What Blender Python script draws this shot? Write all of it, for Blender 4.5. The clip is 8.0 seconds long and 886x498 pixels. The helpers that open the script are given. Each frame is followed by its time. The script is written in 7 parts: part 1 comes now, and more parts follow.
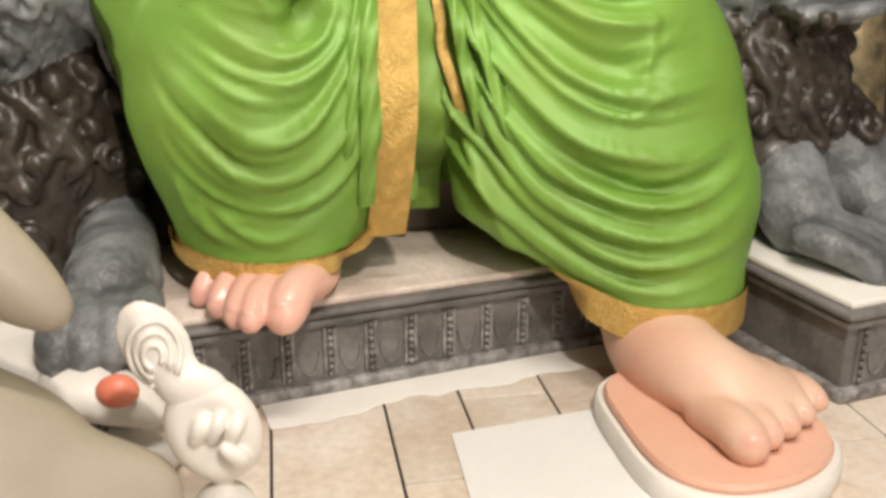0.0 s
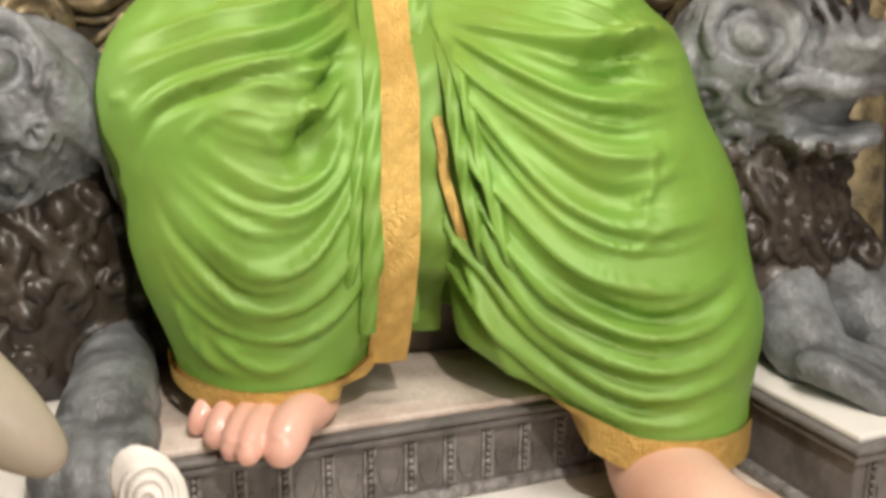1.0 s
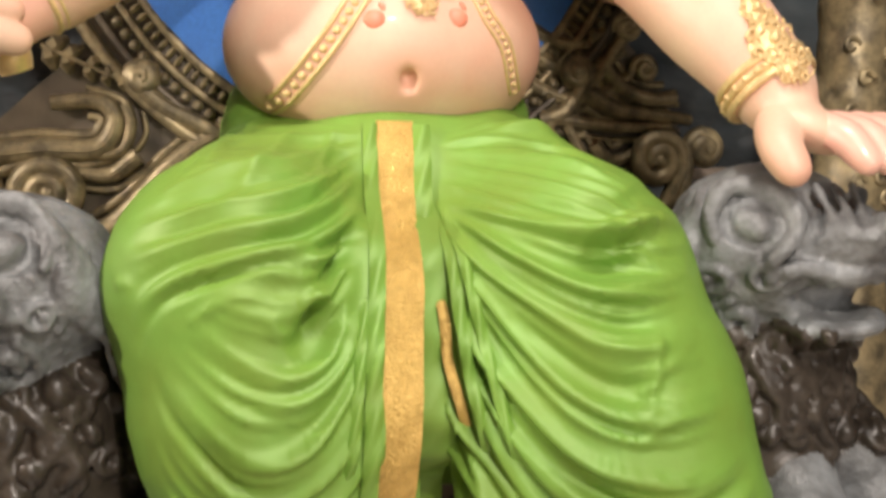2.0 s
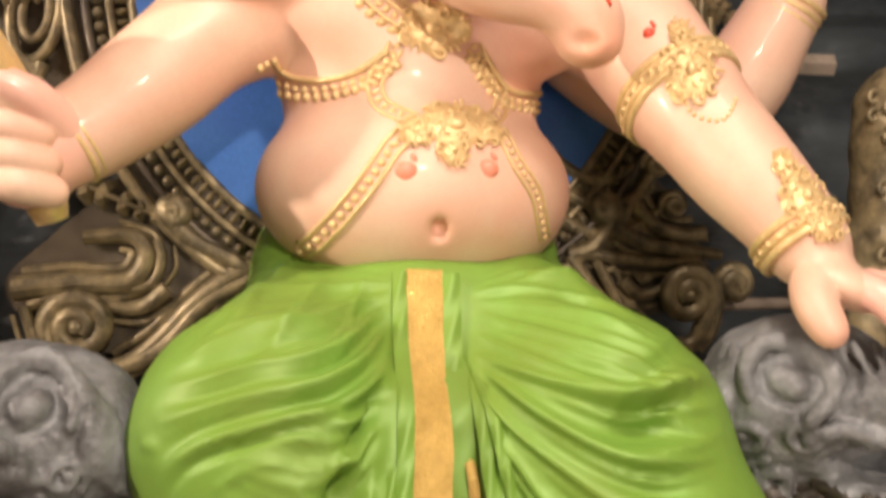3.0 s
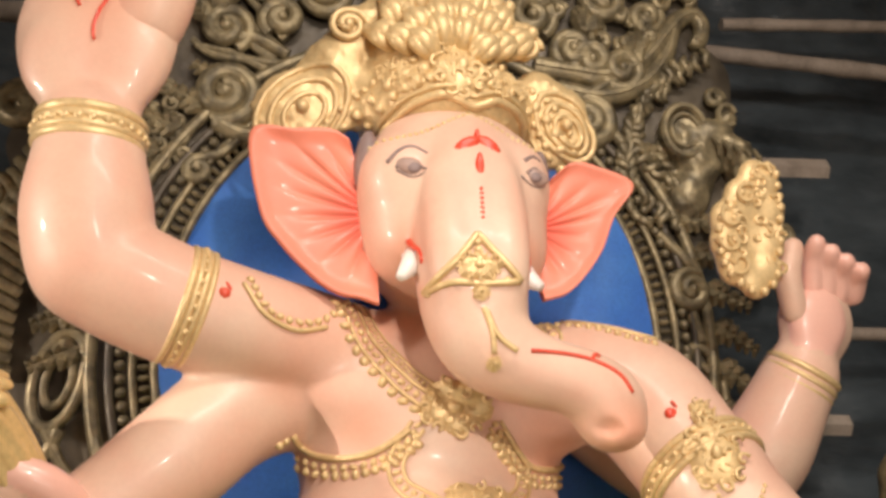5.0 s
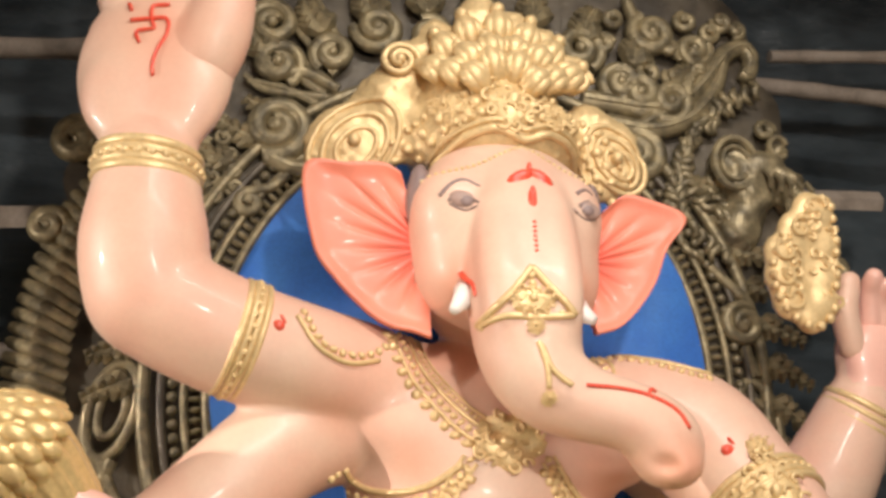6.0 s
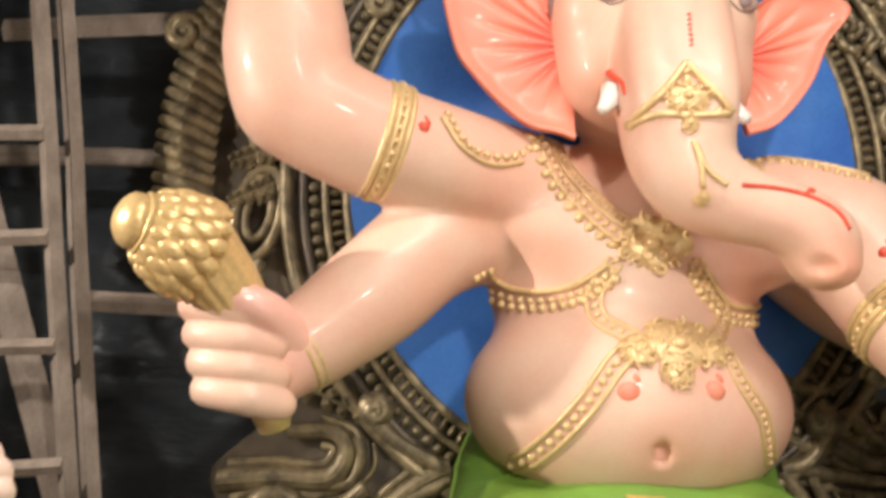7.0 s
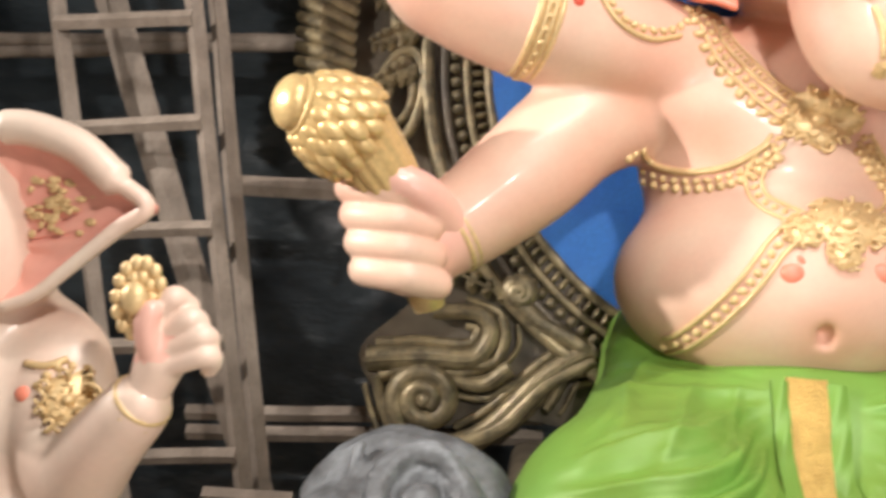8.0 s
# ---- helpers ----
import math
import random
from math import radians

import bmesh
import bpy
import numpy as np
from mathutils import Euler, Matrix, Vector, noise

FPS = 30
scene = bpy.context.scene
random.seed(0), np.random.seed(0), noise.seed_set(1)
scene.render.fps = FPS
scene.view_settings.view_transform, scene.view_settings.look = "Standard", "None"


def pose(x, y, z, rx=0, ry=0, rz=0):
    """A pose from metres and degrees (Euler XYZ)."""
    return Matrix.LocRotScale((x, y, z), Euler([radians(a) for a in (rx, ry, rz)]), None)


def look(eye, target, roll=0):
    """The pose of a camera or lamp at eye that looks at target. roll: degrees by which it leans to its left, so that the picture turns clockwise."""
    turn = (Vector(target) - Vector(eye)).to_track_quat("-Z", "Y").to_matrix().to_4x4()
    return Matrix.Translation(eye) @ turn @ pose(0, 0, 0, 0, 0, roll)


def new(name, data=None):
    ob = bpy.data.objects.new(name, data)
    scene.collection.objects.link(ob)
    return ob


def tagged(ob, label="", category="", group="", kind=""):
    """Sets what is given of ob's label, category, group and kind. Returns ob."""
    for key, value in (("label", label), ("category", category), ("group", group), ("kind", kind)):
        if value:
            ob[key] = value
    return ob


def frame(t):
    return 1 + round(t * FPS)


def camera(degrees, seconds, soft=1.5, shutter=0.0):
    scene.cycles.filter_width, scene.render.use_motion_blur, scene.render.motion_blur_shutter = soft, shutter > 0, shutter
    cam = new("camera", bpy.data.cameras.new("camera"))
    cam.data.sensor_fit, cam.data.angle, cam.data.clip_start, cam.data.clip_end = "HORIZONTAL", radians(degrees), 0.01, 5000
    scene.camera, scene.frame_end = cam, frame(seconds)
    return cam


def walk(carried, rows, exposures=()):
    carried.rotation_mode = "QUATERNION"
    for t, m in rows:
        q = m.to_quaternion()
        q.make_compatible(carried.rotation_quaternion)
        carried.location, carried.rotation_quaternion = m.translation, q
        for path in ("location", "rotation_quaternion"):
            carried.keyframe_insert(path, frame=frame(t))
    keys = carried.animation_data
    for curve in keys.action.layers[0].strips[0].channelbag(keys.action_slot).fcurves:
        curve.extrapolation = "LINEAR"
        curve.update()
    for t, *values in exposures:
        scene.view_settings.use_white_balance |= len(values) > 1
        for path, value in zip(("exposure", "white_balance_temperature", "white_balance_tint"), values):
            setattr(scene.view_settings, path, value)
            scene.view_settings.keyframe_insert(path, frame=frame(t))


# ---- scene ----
cam = camera(50.0, 8.0, soft=3.3, shutter=0.4)
METRES, EYE, TILT, LEAN, TURN = 1.2, 1.42, -19.0, 0.0, -10.0
ROWS = [
    (0.0, 0.0, 0.0, 0.0, -0.0, 0.0, 0.0),
    (0.5, -0.0033, 0.0012, 0.0412, -0.11, 2.03, -0.18),
    (1.0, -0.0023, 0.0014, 0.0947, 0.02, 5.46, -0.36),
    (2.5, -0.0297, -0.0206, 0.3148, -0.02, 16.02, -1.73),
    (3.0, -0.0446, -0.0422, 0.4172, 0.88, 18.34, -2.11),
    (3.5, -0.07, -0.0797, 0.5092, 0.68, 25.39, -1.97),
    (4.0, -0.0863, -0.1033, 0.5674, 0.66, 30.16, -2.02),
    (4.5, -0.1063, -0.125, 0.616, 0.44, 33.87, -2.14),
    (6.0, -0.172, -0.1306, 0.6192, 2.29, 38.32, -3.66),
    (6.5, -0.2243, -0.1181, 0.6131, 4.97, 31.78, -5.28),
    (7.0, -0.2881, -0.098, 0.5964, 7.82, 26.58, -6.74),
    (7.5, -0.3414, -0.0864, 0.5725, 9.76, 22.16, -7.67),
    (8.0, -0.414, -0.0925, 0.5671, 13.95, 19.05, -9.02),
]
walk(cam, [(t, pose(0, 0, EYE, TILT, LEAN, TURN) @ pose(METRES * x, METRES * y, METRES * z, 90 + pitch, roll, yaw)) for t, x, y, z, yaw, pitch, roll in ROWS],
     exposures=[(0.0, 0.12, 6500, 10), (2.0, 0.08, 6650, 13), (3.5, -0.17, 7450, 20), (4.5, -0.42, 7050, 17), (6.0, -0.32, 6400, 11), (6.5, -0.33, 6550, 13), (8.0, -0.04, 6100, 11)])

# ---- light ----
world = bpy.data.worlds.new("world")
scene.world = world
world.use_nodes = True
world.node_tree.nodes["Background"].inputs[0].default_value = (1.0, 0.86, 0.72, 1)
world.node_tree.nodes["Background"].inputs[1].default_value = 0.08


def lamp(name, eye, target, watts, size_x, size_y, colour, spread=180):
    d = bpy.data.lights.new(name, "AREA")
    d.spread = radians(spread)
    d.shape, d.size, d.size_y, d.energy, d.color = "RECTANGLE", size_x, size_y, watts, colour
    ob = new(name, d)
    ob.matrix_world = look(eye, target)
    return ob


lamp("work_light_front", (0.6, -0.6, 3.9), (0.5, 3.5, 1.4), 128, 0.18, 0.14, (1.0, 0.91, 0.81))
lamp("work_light_side", (-4.1, 2.0, 3.2), (0.1, 3.45, 2.2), 36, 0.10, 0.10, (1.0, 0.90, 0.80), 75)
# unseen low fill, added to brighten the floor and the lower cloth
lamp("fill_light_front", (1.9, -1.5, 1.8), (1.2, 2.6, 0.2), 55, 2.4, 0.5, (1.0, 0.94, 0.86))
lamp("tube_light_top", (0.7, 0.9, 5.8), (0.6, 2.3, 0.0), 165, 2.4, 0.25, (1.0, 0.94, 0.86))


# ---- materials ----
def mat(name, base, rough=0.5, metal=0.0, second=None, scale=6.0, fine=60.0, amount=0.5, bump=0.1, dist=0.004,
        coat=0.0, rough_var=0.12, sheen=0.0, stretch=(1, 1, 1), by_object=0.0, grain=0.3):
    m = bpy.data.materials.new(name)
    m.use_nodes = True
    t = m.node_tree
    b = t.nodes["Principled BSDF"]
    L = t.links.new

    def node(kind, **kw):
        n = t.nodes.new(kind)
        for k, v in kw.items():
            n.inputs[k].default_value = v
        return n
    co = t.nodes.new("ShaderNodeTexCoord")
    mp = node("ShaderNodeMapping", Scale=stretch)
    L(co.outputs["Object"], mp.inputs["Vector"])
    n1 = node("ShaderNodeTexNoise", Scale=scale, Detail=5.0, Roughness=0.6)
    n2 = node("ShaderNodeTexNoise", Scale=fine, Detail=3.0)
    L(mp.outputs[0], n1.inputs["Vector"])
    L(mp.outputs[0], n2.inputs["Vector"])
    second = second or tuple(c * 0.75 for c in base)
    ramp = node("ShaderNodeMapRange")
    ramp.inputs["From Min"].default_value, ramp.inputs["From Max"].default_value = 0.35, 0.65
    ramp.inputs["To Max"].default_value = amount
    L(n1.outputs["Fac"], ramp.inputs["Value"])
    mix = t.nodes.new("ShaderNodeMix")
    mix.data_type = "RGBA"
    mix.inputs[6].default_value, mix.inputs[7].default_value = (*base, 1), (*second, 1)
    L(ramp.outputs[0], mix.inputs[0])
    mix2 = t.nodes.new("ShaderNodeMix")
    mix2.data_type, mix2.blend_type = "RGBA", "MULTIPLY"
    mix2.inputs[0].default_value = grain
    L(mix.outputs[2], mix2.inputs[6])
    r2 = node("ShaderNodeMapRange")
    r2.inputs["From Min"].default_value, r2.inputs["From Max"].default_value = 0.3, 0.7
    r2.inputs["To Min"].default_value, r2.inputs["To Max"].default_value = 0.6, 1.2
    L(n2.outputs["Fac"], r2.inputs["Value"])
    L(r2.outputs[0], mix2.inputs[7])
    out = mix2.outputs[2]
    if by_object:
        oi = t.nodes.new("ShaderNodeObjectInfo")
        hs = node("ShaderNodeHueSaturation")
        rr = node("ShaderNodeMapRange")
        rr.inputs["To Min"].default_value, rr.inputs["To Max"].default_value = 1 - by_object, 1 + by_object
        L(oi.outputs["Random"], rr.inputs["Value"])
        L(rr.outputs[0], hs.inputs["Value"])
        L(out, hs.inputs["Color"])
        out = hs.outputs["Color"]
    L(out, b.inputs["Base Color"])
    r3 = node("ShaderNodeMapRange")
    r3.inputs["To Min"].default_value, r3.inputs["To Max"].default_value = max(0.03, rough - rough_var), min(1, rough + rough_var)
    L(n1.outputs["Fac"], r3.inputs["Value"])
    L(r3.outputs[0], b.inputs["Roughness"])
    b.inputs["Metallic"].default_value = metal
    b.inputs["Coat Weight"].default_value = coat
    b.inputs["Coat Roughness"].default_value = 0.12
    b.inputs["Sheen Weight"].default_value = sheen
    if bump:
        bp = node("ShaderNodeBump", Strength=bump, Distance=dist)
        ad = t.nodes.new("ShaderNodeMath")
        ad.operation = "ADD"
        L(n1.outputs["Fac"], ad.inputs[0])
        L(n2.outputs["Fac"], ad.inputs[1])
        L(ad.outputs[0], bp.inputs["Height"])
        L(bp.outputs[0], b.inputs["Normal"])
    return m


SKIN = mat("painted_skin", (0.73, 0.51, 0.38), 0.48, second=(0.715, 0.40, 0.29), scale=2.4, amount=0.9, bump=0.035, coat=0.07, grain=0.08)


def airbrush(m, colour, spots):
    """Soft sprayed tints over a paint: rows of centre, radius and strength."""
    t = m.node_tree
    b = t.nodes["Principled BSDF"]
    co = t.nodes.new("ShaderNodeTexCoord")
    out = b.inputs["Base Color"].links[0].from_socket
    for c, r, k in spots:
        d = t.nodes.new("ShaderNodeVectorMath")
        d.operation = "DISTANCE"
        d.inputs[1].default_value = c
        t.links.new(co.outputs["Object"], d.inputs[0])
        f = t.nodes.new("ShaderNodeMapRange")
        f.interpolation_type = "SMOOTHSTEP"
        f.inputs["From Min"].default_value, f.inputs["From Max"].default_value = r, 0.1 * r
        f.inputs["To Max"].default_value = k
        t.links.new(d.outputs["Value"], f.inputs["Value"])
        x = t.nodes.new("ShaderNodeMix")
        x.data_type = "RGBA"
        x.inputs[7].default_value = (*colour, 1)
        t.links.new(f.outputs[0], x.inputs[0])
        t.links.new(out, x.inputs[6])
        out = x.outputs[2]
    t.links.new(out, b.inputs["Base Color"])


airbrush(SKIN, (0.72, 0.27, 0.15), [((-0.33, 3.50, 2.84), 0.17, 0.55), ((-0.22, 3.55, 2.74), 0.16, 0.45), ((0.21, 3.36, 3.20), 0.15, 0.5), ((0.63, 3.40, 3.20), 0.13, 0.5), ((0.92, 3.12, 2.55), 0.17, 0.55),
                                    ((0.10, 3.56, 2.56), 0.17, 0.35), ((0.44, 3.28, 1.92), 0.20, 0.35), ((0.76, 3.56, 2.54), 0.17, 0.35), ((-0.62, 3.50, 2.36), 0.22, 0.25), ((0.14, 3.55, 2.98), 0.16, 0.35), ((1.15, 2.45, 0.16), 0.20, 0.3), ((-0.98, 3.29, 4.06), 0.32, 0.4)])
PINK = mat("pink_paint", (0.80, 0.44, 0.35), 0.35, second=(0.80, 0.50, 0.40), scale=5, bump=0.03, coat=0.3, grain=0.06)
CORAL = mat("coral_paint", (0.82, 0.24, 0.15), 0.46, second=(0.83, 0.31, 0.20), scale=4, bump=0.04, coat=0.10, grain=0.06)
airbrush(CORAL, (0.78, 0.10, 0.07), [((0.06, 3.5, 3.38), 0.24, 0.75), ((0.74, 3.5, 3.38), 0.20, 0.75)])
RED = mat("red_paint", (0.70, 0.06, 0.03), 0.35, second=(0.75, 0.14, 0.07), scale=14, bump=0.02)
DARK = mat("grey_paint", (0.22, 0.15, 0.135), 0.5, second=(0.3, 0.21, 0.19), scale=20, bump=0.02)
IVORY = mat("ivory_paint", (0.85, 0.80, 0.74), 0.3, scale=8, amount=0.3, bump=0.03, grain=0.06)
GOLD = mat("gold_paint", (0.78, 0.57, 0.29), 0.42, metal=0.28, second=(0.60, 0.42, 0.19), scale=16, bump=0.25, dist=0.004)
GREEN = mat("green_satin", (0.180, 0.36, 0.056), 0.50, metal=0.10, second=(0.168, 0.275, 0.036), scale=3.0, fine=220, amount=0.75, bump=0.10, dist=0.002, grain=0.12)
ZARI = mat("gold_brocade", (0.70, 0.47, 0.14), 0.38, metal=0.45, second=(0.46, 0.28, 0.07), scale=30, fine=120, bump=0.8, dist=0.008)
STONE = mat("grey_lion_paint", (0.26, 0.275, 0.285), 0.42, second=(0.07, 0.07, 0.07), scale=6, fine=40, amount=0.9, bump=0.5, dist=0.014)
BLACKP = mat("black_brown_paint", (0.028, 0.022, 0.017), 0.36, coat=0.12, second=(0.075, 0.060, 0.046), scale=7, amount=0.8, bump=0.3, dist=0.006)
BRONZE = mat("antique_bronze_paint", (0.16, 0.13, 0.09), 0.42, metal=0.25, second=(0.05, 0.04, 0.03), scale=5, fine=40, amount=0.9, bump=0.35, dist=0.008)
BRASS = mat("dry_brushed_brass", (0.40, 0.32, 0.18), 0.42, metal=0.4, second=(0.11, 0.09, 0.055), scale=11, fine=50, amount=0.95, bump=0.35, dist=0.006)
BLUE = mat("blue_velvet", (0.022, 0.13, 0.50), 0.55, second=(0.05, 0.22, 0.62), scale=3, amount=0.7, bump=0.15, sheen=0.3)
# the patchy blue-grey second tone puts the sheet's sheen into its colour
TARP = mat("black_plastic_sheet", (0.020, 0.025, 0.029), 0.33, second=(0.085, 0.104, 0.116), scale=0.9, fine=3.5, amount=0.9, bump=0.55, dist=0.05, stretch=(1, 1, 2.4))
WOOD = mat("grey_timber", (0.33, 0.27, 0.215), 0.7, second=(0.19, 0.15, 0.115), scale=5, fine=50, amount=0.8, bump=0.35, dist=0.004, stretch=(1.6, 1.6, 1))
PLASTER = mat("white_plaster", (0.80, 0.77, 0.72), 0.45, second=(0.70, 0.66, 0.60), scale=5, bump=0.12, grain=0.06)
CREAM = mat("cream_primer", (0.40, 0.35, 0.28), 0.4, second=(0.33, 0.28, 0.22), scale=3, bump=0.05, grain=0.06)
TILE = mat("beige_floor_tile", (0.60, 0.48, 0.38), 0.35, second=(0.76, 0.70, 0.62), scale=3.2, fine=30, amount=0.9, bump=0.08, by_object=0.12)
GROUT = mat("dark_grout", (0.03, 0.025, 0.02), 0.8, scale=20)
DUST = mat("dusty_concrete", (0.42, 0.36, 0.30), 0.8, second=(0.3, 0.26, 0.22), scale=2, bump=0.3)
CLAYTOP = mat("worn_pink_plaster", (0.74, 0.64, 0.56), 0.55, second=(0.48, 0.38, 0.32), scale=4, amount=0.9, bump=0.15)
PAPER = mat("white_paper", (0.78, 0.76, 0.74), 0.7, scale=3, amount=0.15, bump=0.03, grain=0.06)
MAGENTA = mat("magenta_paint", (0.85, 0.08, 0.25), 0.5, scale=9, bump=0.02)
EYE_PAINT = mat("eye_paint", (0.40, 0.27, 0.22), 0.45, second=(0.32, 0.21, 0.17), scale=20, bump=0.02)
CREAM_SKIN = mat("cream_skin_paint", (0.74, 0.61, 0.49), 0.42, second=(0.74, 0.52, 0.41), scale=4, amount=0.8, bump=0.035, coat=0.15, grain=0.08)
EAR_PINK = mat("ear_pink_paint", (0.80, 0.36, 0.28), 0.42, second=(0.80, 0.44, 0.34), scale=6, bump=0.05, grain=0.1)
PALETTE = [SKIN, PINK, CORAL, RED, DARK, IVORY, GOLD, GREEN, ZARI, STONE, BLACKP, BRONZE, BRASS, PLASTER, CREAM, EYE_PAINT, CREAM_SKIN, EAR_PINK]
ID = {m.name: i for i, m in enumerate(PALETTE)}


# ---- shaping tools ----
def spline(pts, n=12, closed=False):
    """Catmull-Rom through pts (rows of any width)."""
    p = np.array(pts, float)
    if len(p) == 2:
        return p[0] + (p[1] - p[0]) * np.linspace(0, 1, n + 1)[:, None]
    q = np.vstack([p[-1:], p, p[:2]]) if closed else np.vstack([2 * p[:1] - p[1:2], p, 2 * p[-1:] - p[-2:-1]])
    out = []
    for i in range(len(q) - 3):
        a, b, c, d = q[i:i + 4]
        t = np.linspace(0, 1, n, endpoint=False)[:, None]
        out.append(0.5 * (2 * b + (c - a) * t + (2 * a - 5 * b + 4 * c - d) * t * t + (3 * b - a - 3 * c + d) * t ** 3))
    out = np.vstack(out)
    return out if closed else np.vstack([out, p[-1:]])


def spaced(line, step):
    """Points every step along a polyline."""
    d = np.r_[0, np.cumsum(np.linalg.norm(np.diff(line, axis=0), axis=1))]
    s = np.arange(0, d[-1] + 1e-6, step)
    return np.stack([np.interp(s, d, line[:, k]) for k in range(line.shape[1])], 1)


class Solid:
    """A distance field with soft unions, turned into a mesh."""

    def __init__(self, lo, hi, step):
        self.lo, self.step = np.array(lo, float), step
        self.n = np.ceil((np.array(hi) - self.lo) / step).astype(int) + 1
        self.f = np.full(self.n, 0.5, np.float32)
        self.near = np.full(self.n, 0.5, np.float32)
        self.m = np.zeros(self.n, np.int8)

    def block(self, lo, hi):
        a = np.clip(((np.array(lo) - self.lo) / self.step).astype(int), 0, self.n - 1)
        b = np.clip(((np.array(hi) - self.lo) / self.step).astype(int) + 2, 1, self.n)
        s = tuple(slice(i, max(j, i + 1)) for i, j in zip(a, b))
        g = [self.lo[k] + self.step * np.arange(s[k].start, s[k].stop, dtype=np.float32) for k in range(3)]
        return s, np.meshgrid(*g, indexing="ij")

    def put(self, s, d, k, m, cut=False):
        d = d.astype(np.float32)
        f = self.f[s]
        if cut:
            d = -d
            h = np.clip(0.5 - 0.5 * (f - d) / k, 0, 1)
            self.f[s] = f + (d - f) * h + k * h * (1 - h)
            return
        h = np.clip(0.5 + 0.5 * (f - d) / k, 0, 1)
        self.f[s] = f + (d - f) * h - k * h * (1 - h)
        w = d < self.near[s]
        self.near[s] = np.where(w, d, self.near[s])
        self.m[s] = np.where(w, m, self.m[s])

    def ell(self, c, r, k=0.05, m=0, rot=(0, 0, 0), cut=False):
        big, pad = max(r), 0.12 + k
        s, (X, Y, Z) = self.block(np.array(c) - big - pad, np.array(c) + big + pad)
        R = np.array(Euler([radians(a) for a in rot]).to_matrix().transposed())
        X, Y, Z = X - c[0], Y - c[1], Z - c[2]
        x, y, z = [R[i, 0] * X + R[i, 1] * Y + R[i, 2] * Z for i in range(3)]
        a = np.sqrt((x / r[0]) ** 2 + (y / r[1]) ** 2 + (z / r[2]) ** 2)
        b = np.sqrt((x / r[0] ** 2) ** 2 + (y / r[1] ** 2) ** 2 + (z / r[2] ** 2) ** 2) + 1e-6
        self.put(s, a * (a - 1) / b, k, m, cut)

    def cone(self, a, b, ra, rb, k=0.05, m=0, cut=False):
        a, b = np.array(a, float), np.array(b, float)
        pad = max(ra, rb) + 0.1 + k
        s, (X, Y, Z) = self.block(np.minimum(a, b) - pad, np.maximum(a, b) + pad)
        v = b - a
        t = np.clip(((X - a[0]) * v[0] + (Y - a[1]) * v[1] + (Z - a[2]) * v[2]) / max(v @ v, 1e-9), 0, 1)
        d = np.sqrt((X - a[0] - t * v[0]) ** 2 + (Y - a[1] - t * v[1]) ** 2 + (Z - a[2] - t * v[2]) ** 2) - (ra + (rb - ra) * t)
        self.put(s, d, k, m, cut)

    def chain(self, pts, k=0.03, m=0, n=5, cut=False):
        """pts: rows of x, y, z, radius."""
        p = spline(pts, n)
        for a, b in zip(p[:-1], p[1:]):
            self.cone(a[:3], b[:3], a[3], b[3], k, m, cut)

    def mesh(self):
        f, n = self.f, self.n
        ins = f < 0
        base = [slice(0, -1)] * 3
        cnt = np.zeros(n - 1, np.int16)
        acc = np.zeros((*(n - 1), 3), np.float32)
        corners = [(i, j, k) for i in (0, 1) for j in (0, 1) for k in (0, 1)]

        def sub(c, arr):
            return arr[tuple(slice(o, o + n[q] - 1) for q, o in enumerate(c))]
        for ax in range(3):
            for c in corners:
                if c[ax]:
                    continue
                e = list(c)
                e[ax] = 1
                fa, fb = sub(c, f), sub(e, f)
                cross = (fa < 0) != (fb < 0)
                idx = np.nonzero(cross)
                t = fa[idx] / (fa[idx] - fb[idx])
                cnt[idx] += 1
                for q in range(3):
                    acc[idx + (np.full(len(t), q),)] += (c[q] + t) if q == ax else c[q]
        idx = np.nonzero(cnt)
        v = self.lo + self.step * (np.stack(idx, 1) + acc[idx] / cnt[idx][:, None])
        vid = np.full(n - 1, -1, np.int64)
        vid[idx] = np.arange(len(v))
        quads = []
        for ax in range(3):
            u, w = (ax + 1) % 3, (ax + 2) % 3
            s0, s1 = [slice(None)] * 3, [slice(None)] * 3
            s0[ax], s1[ax] = slice(0, -1), slice(1, None)
            a, b = ins[tuple(s0)], ins[tuple(s1)]
            for flip, hit in ((False, a & ~b), (True, ~a & b)):
                p = np.stack(np.nonzero(hit), 1)
                ok = (p[:, u] > 0) & (p[:, w] > 0) & (p[:, u] < n[u] - 1) & (p[:, w] < n[w] - 1)
                p = p[ok]
                q = []
                for du, dw in ((1, 1), (0, 1), (0, 0), (1, 0)):
                    r = p.copy()
                    r[:, u] -= du
                    r[:, w] -= dw
                    q.append(vid[r[:, 0], r[:, 1], r[:, 2]])
                q = np.stack(q, 1)
                quads.append(q[:, ::-1] if flip else q)
        quads = np.vstack(quads)
        quads = quads[(quads >= 0).all(1)]
        g = np.clip(np.round((v[quads].mean(1) - self.lo) / self.step).astype(int), 0, n - 1)
        return v, quads, self.m[g[:, 0], g[:, 1], g[:, 2]].astype(int)


def vertex_normals(v, q):
    n = np.cross(v[q[:, 2]] - v[q[:, 0]], v[q[:, 3]] - v[q[:, 1]])
    out = np.zeros_like(v)
    for k in range(4):
        np.add.at(out, q[:, k], n)
    return out / np.maximum(np.linalg.norm(out, axis=1)[:, None], 1e-12)


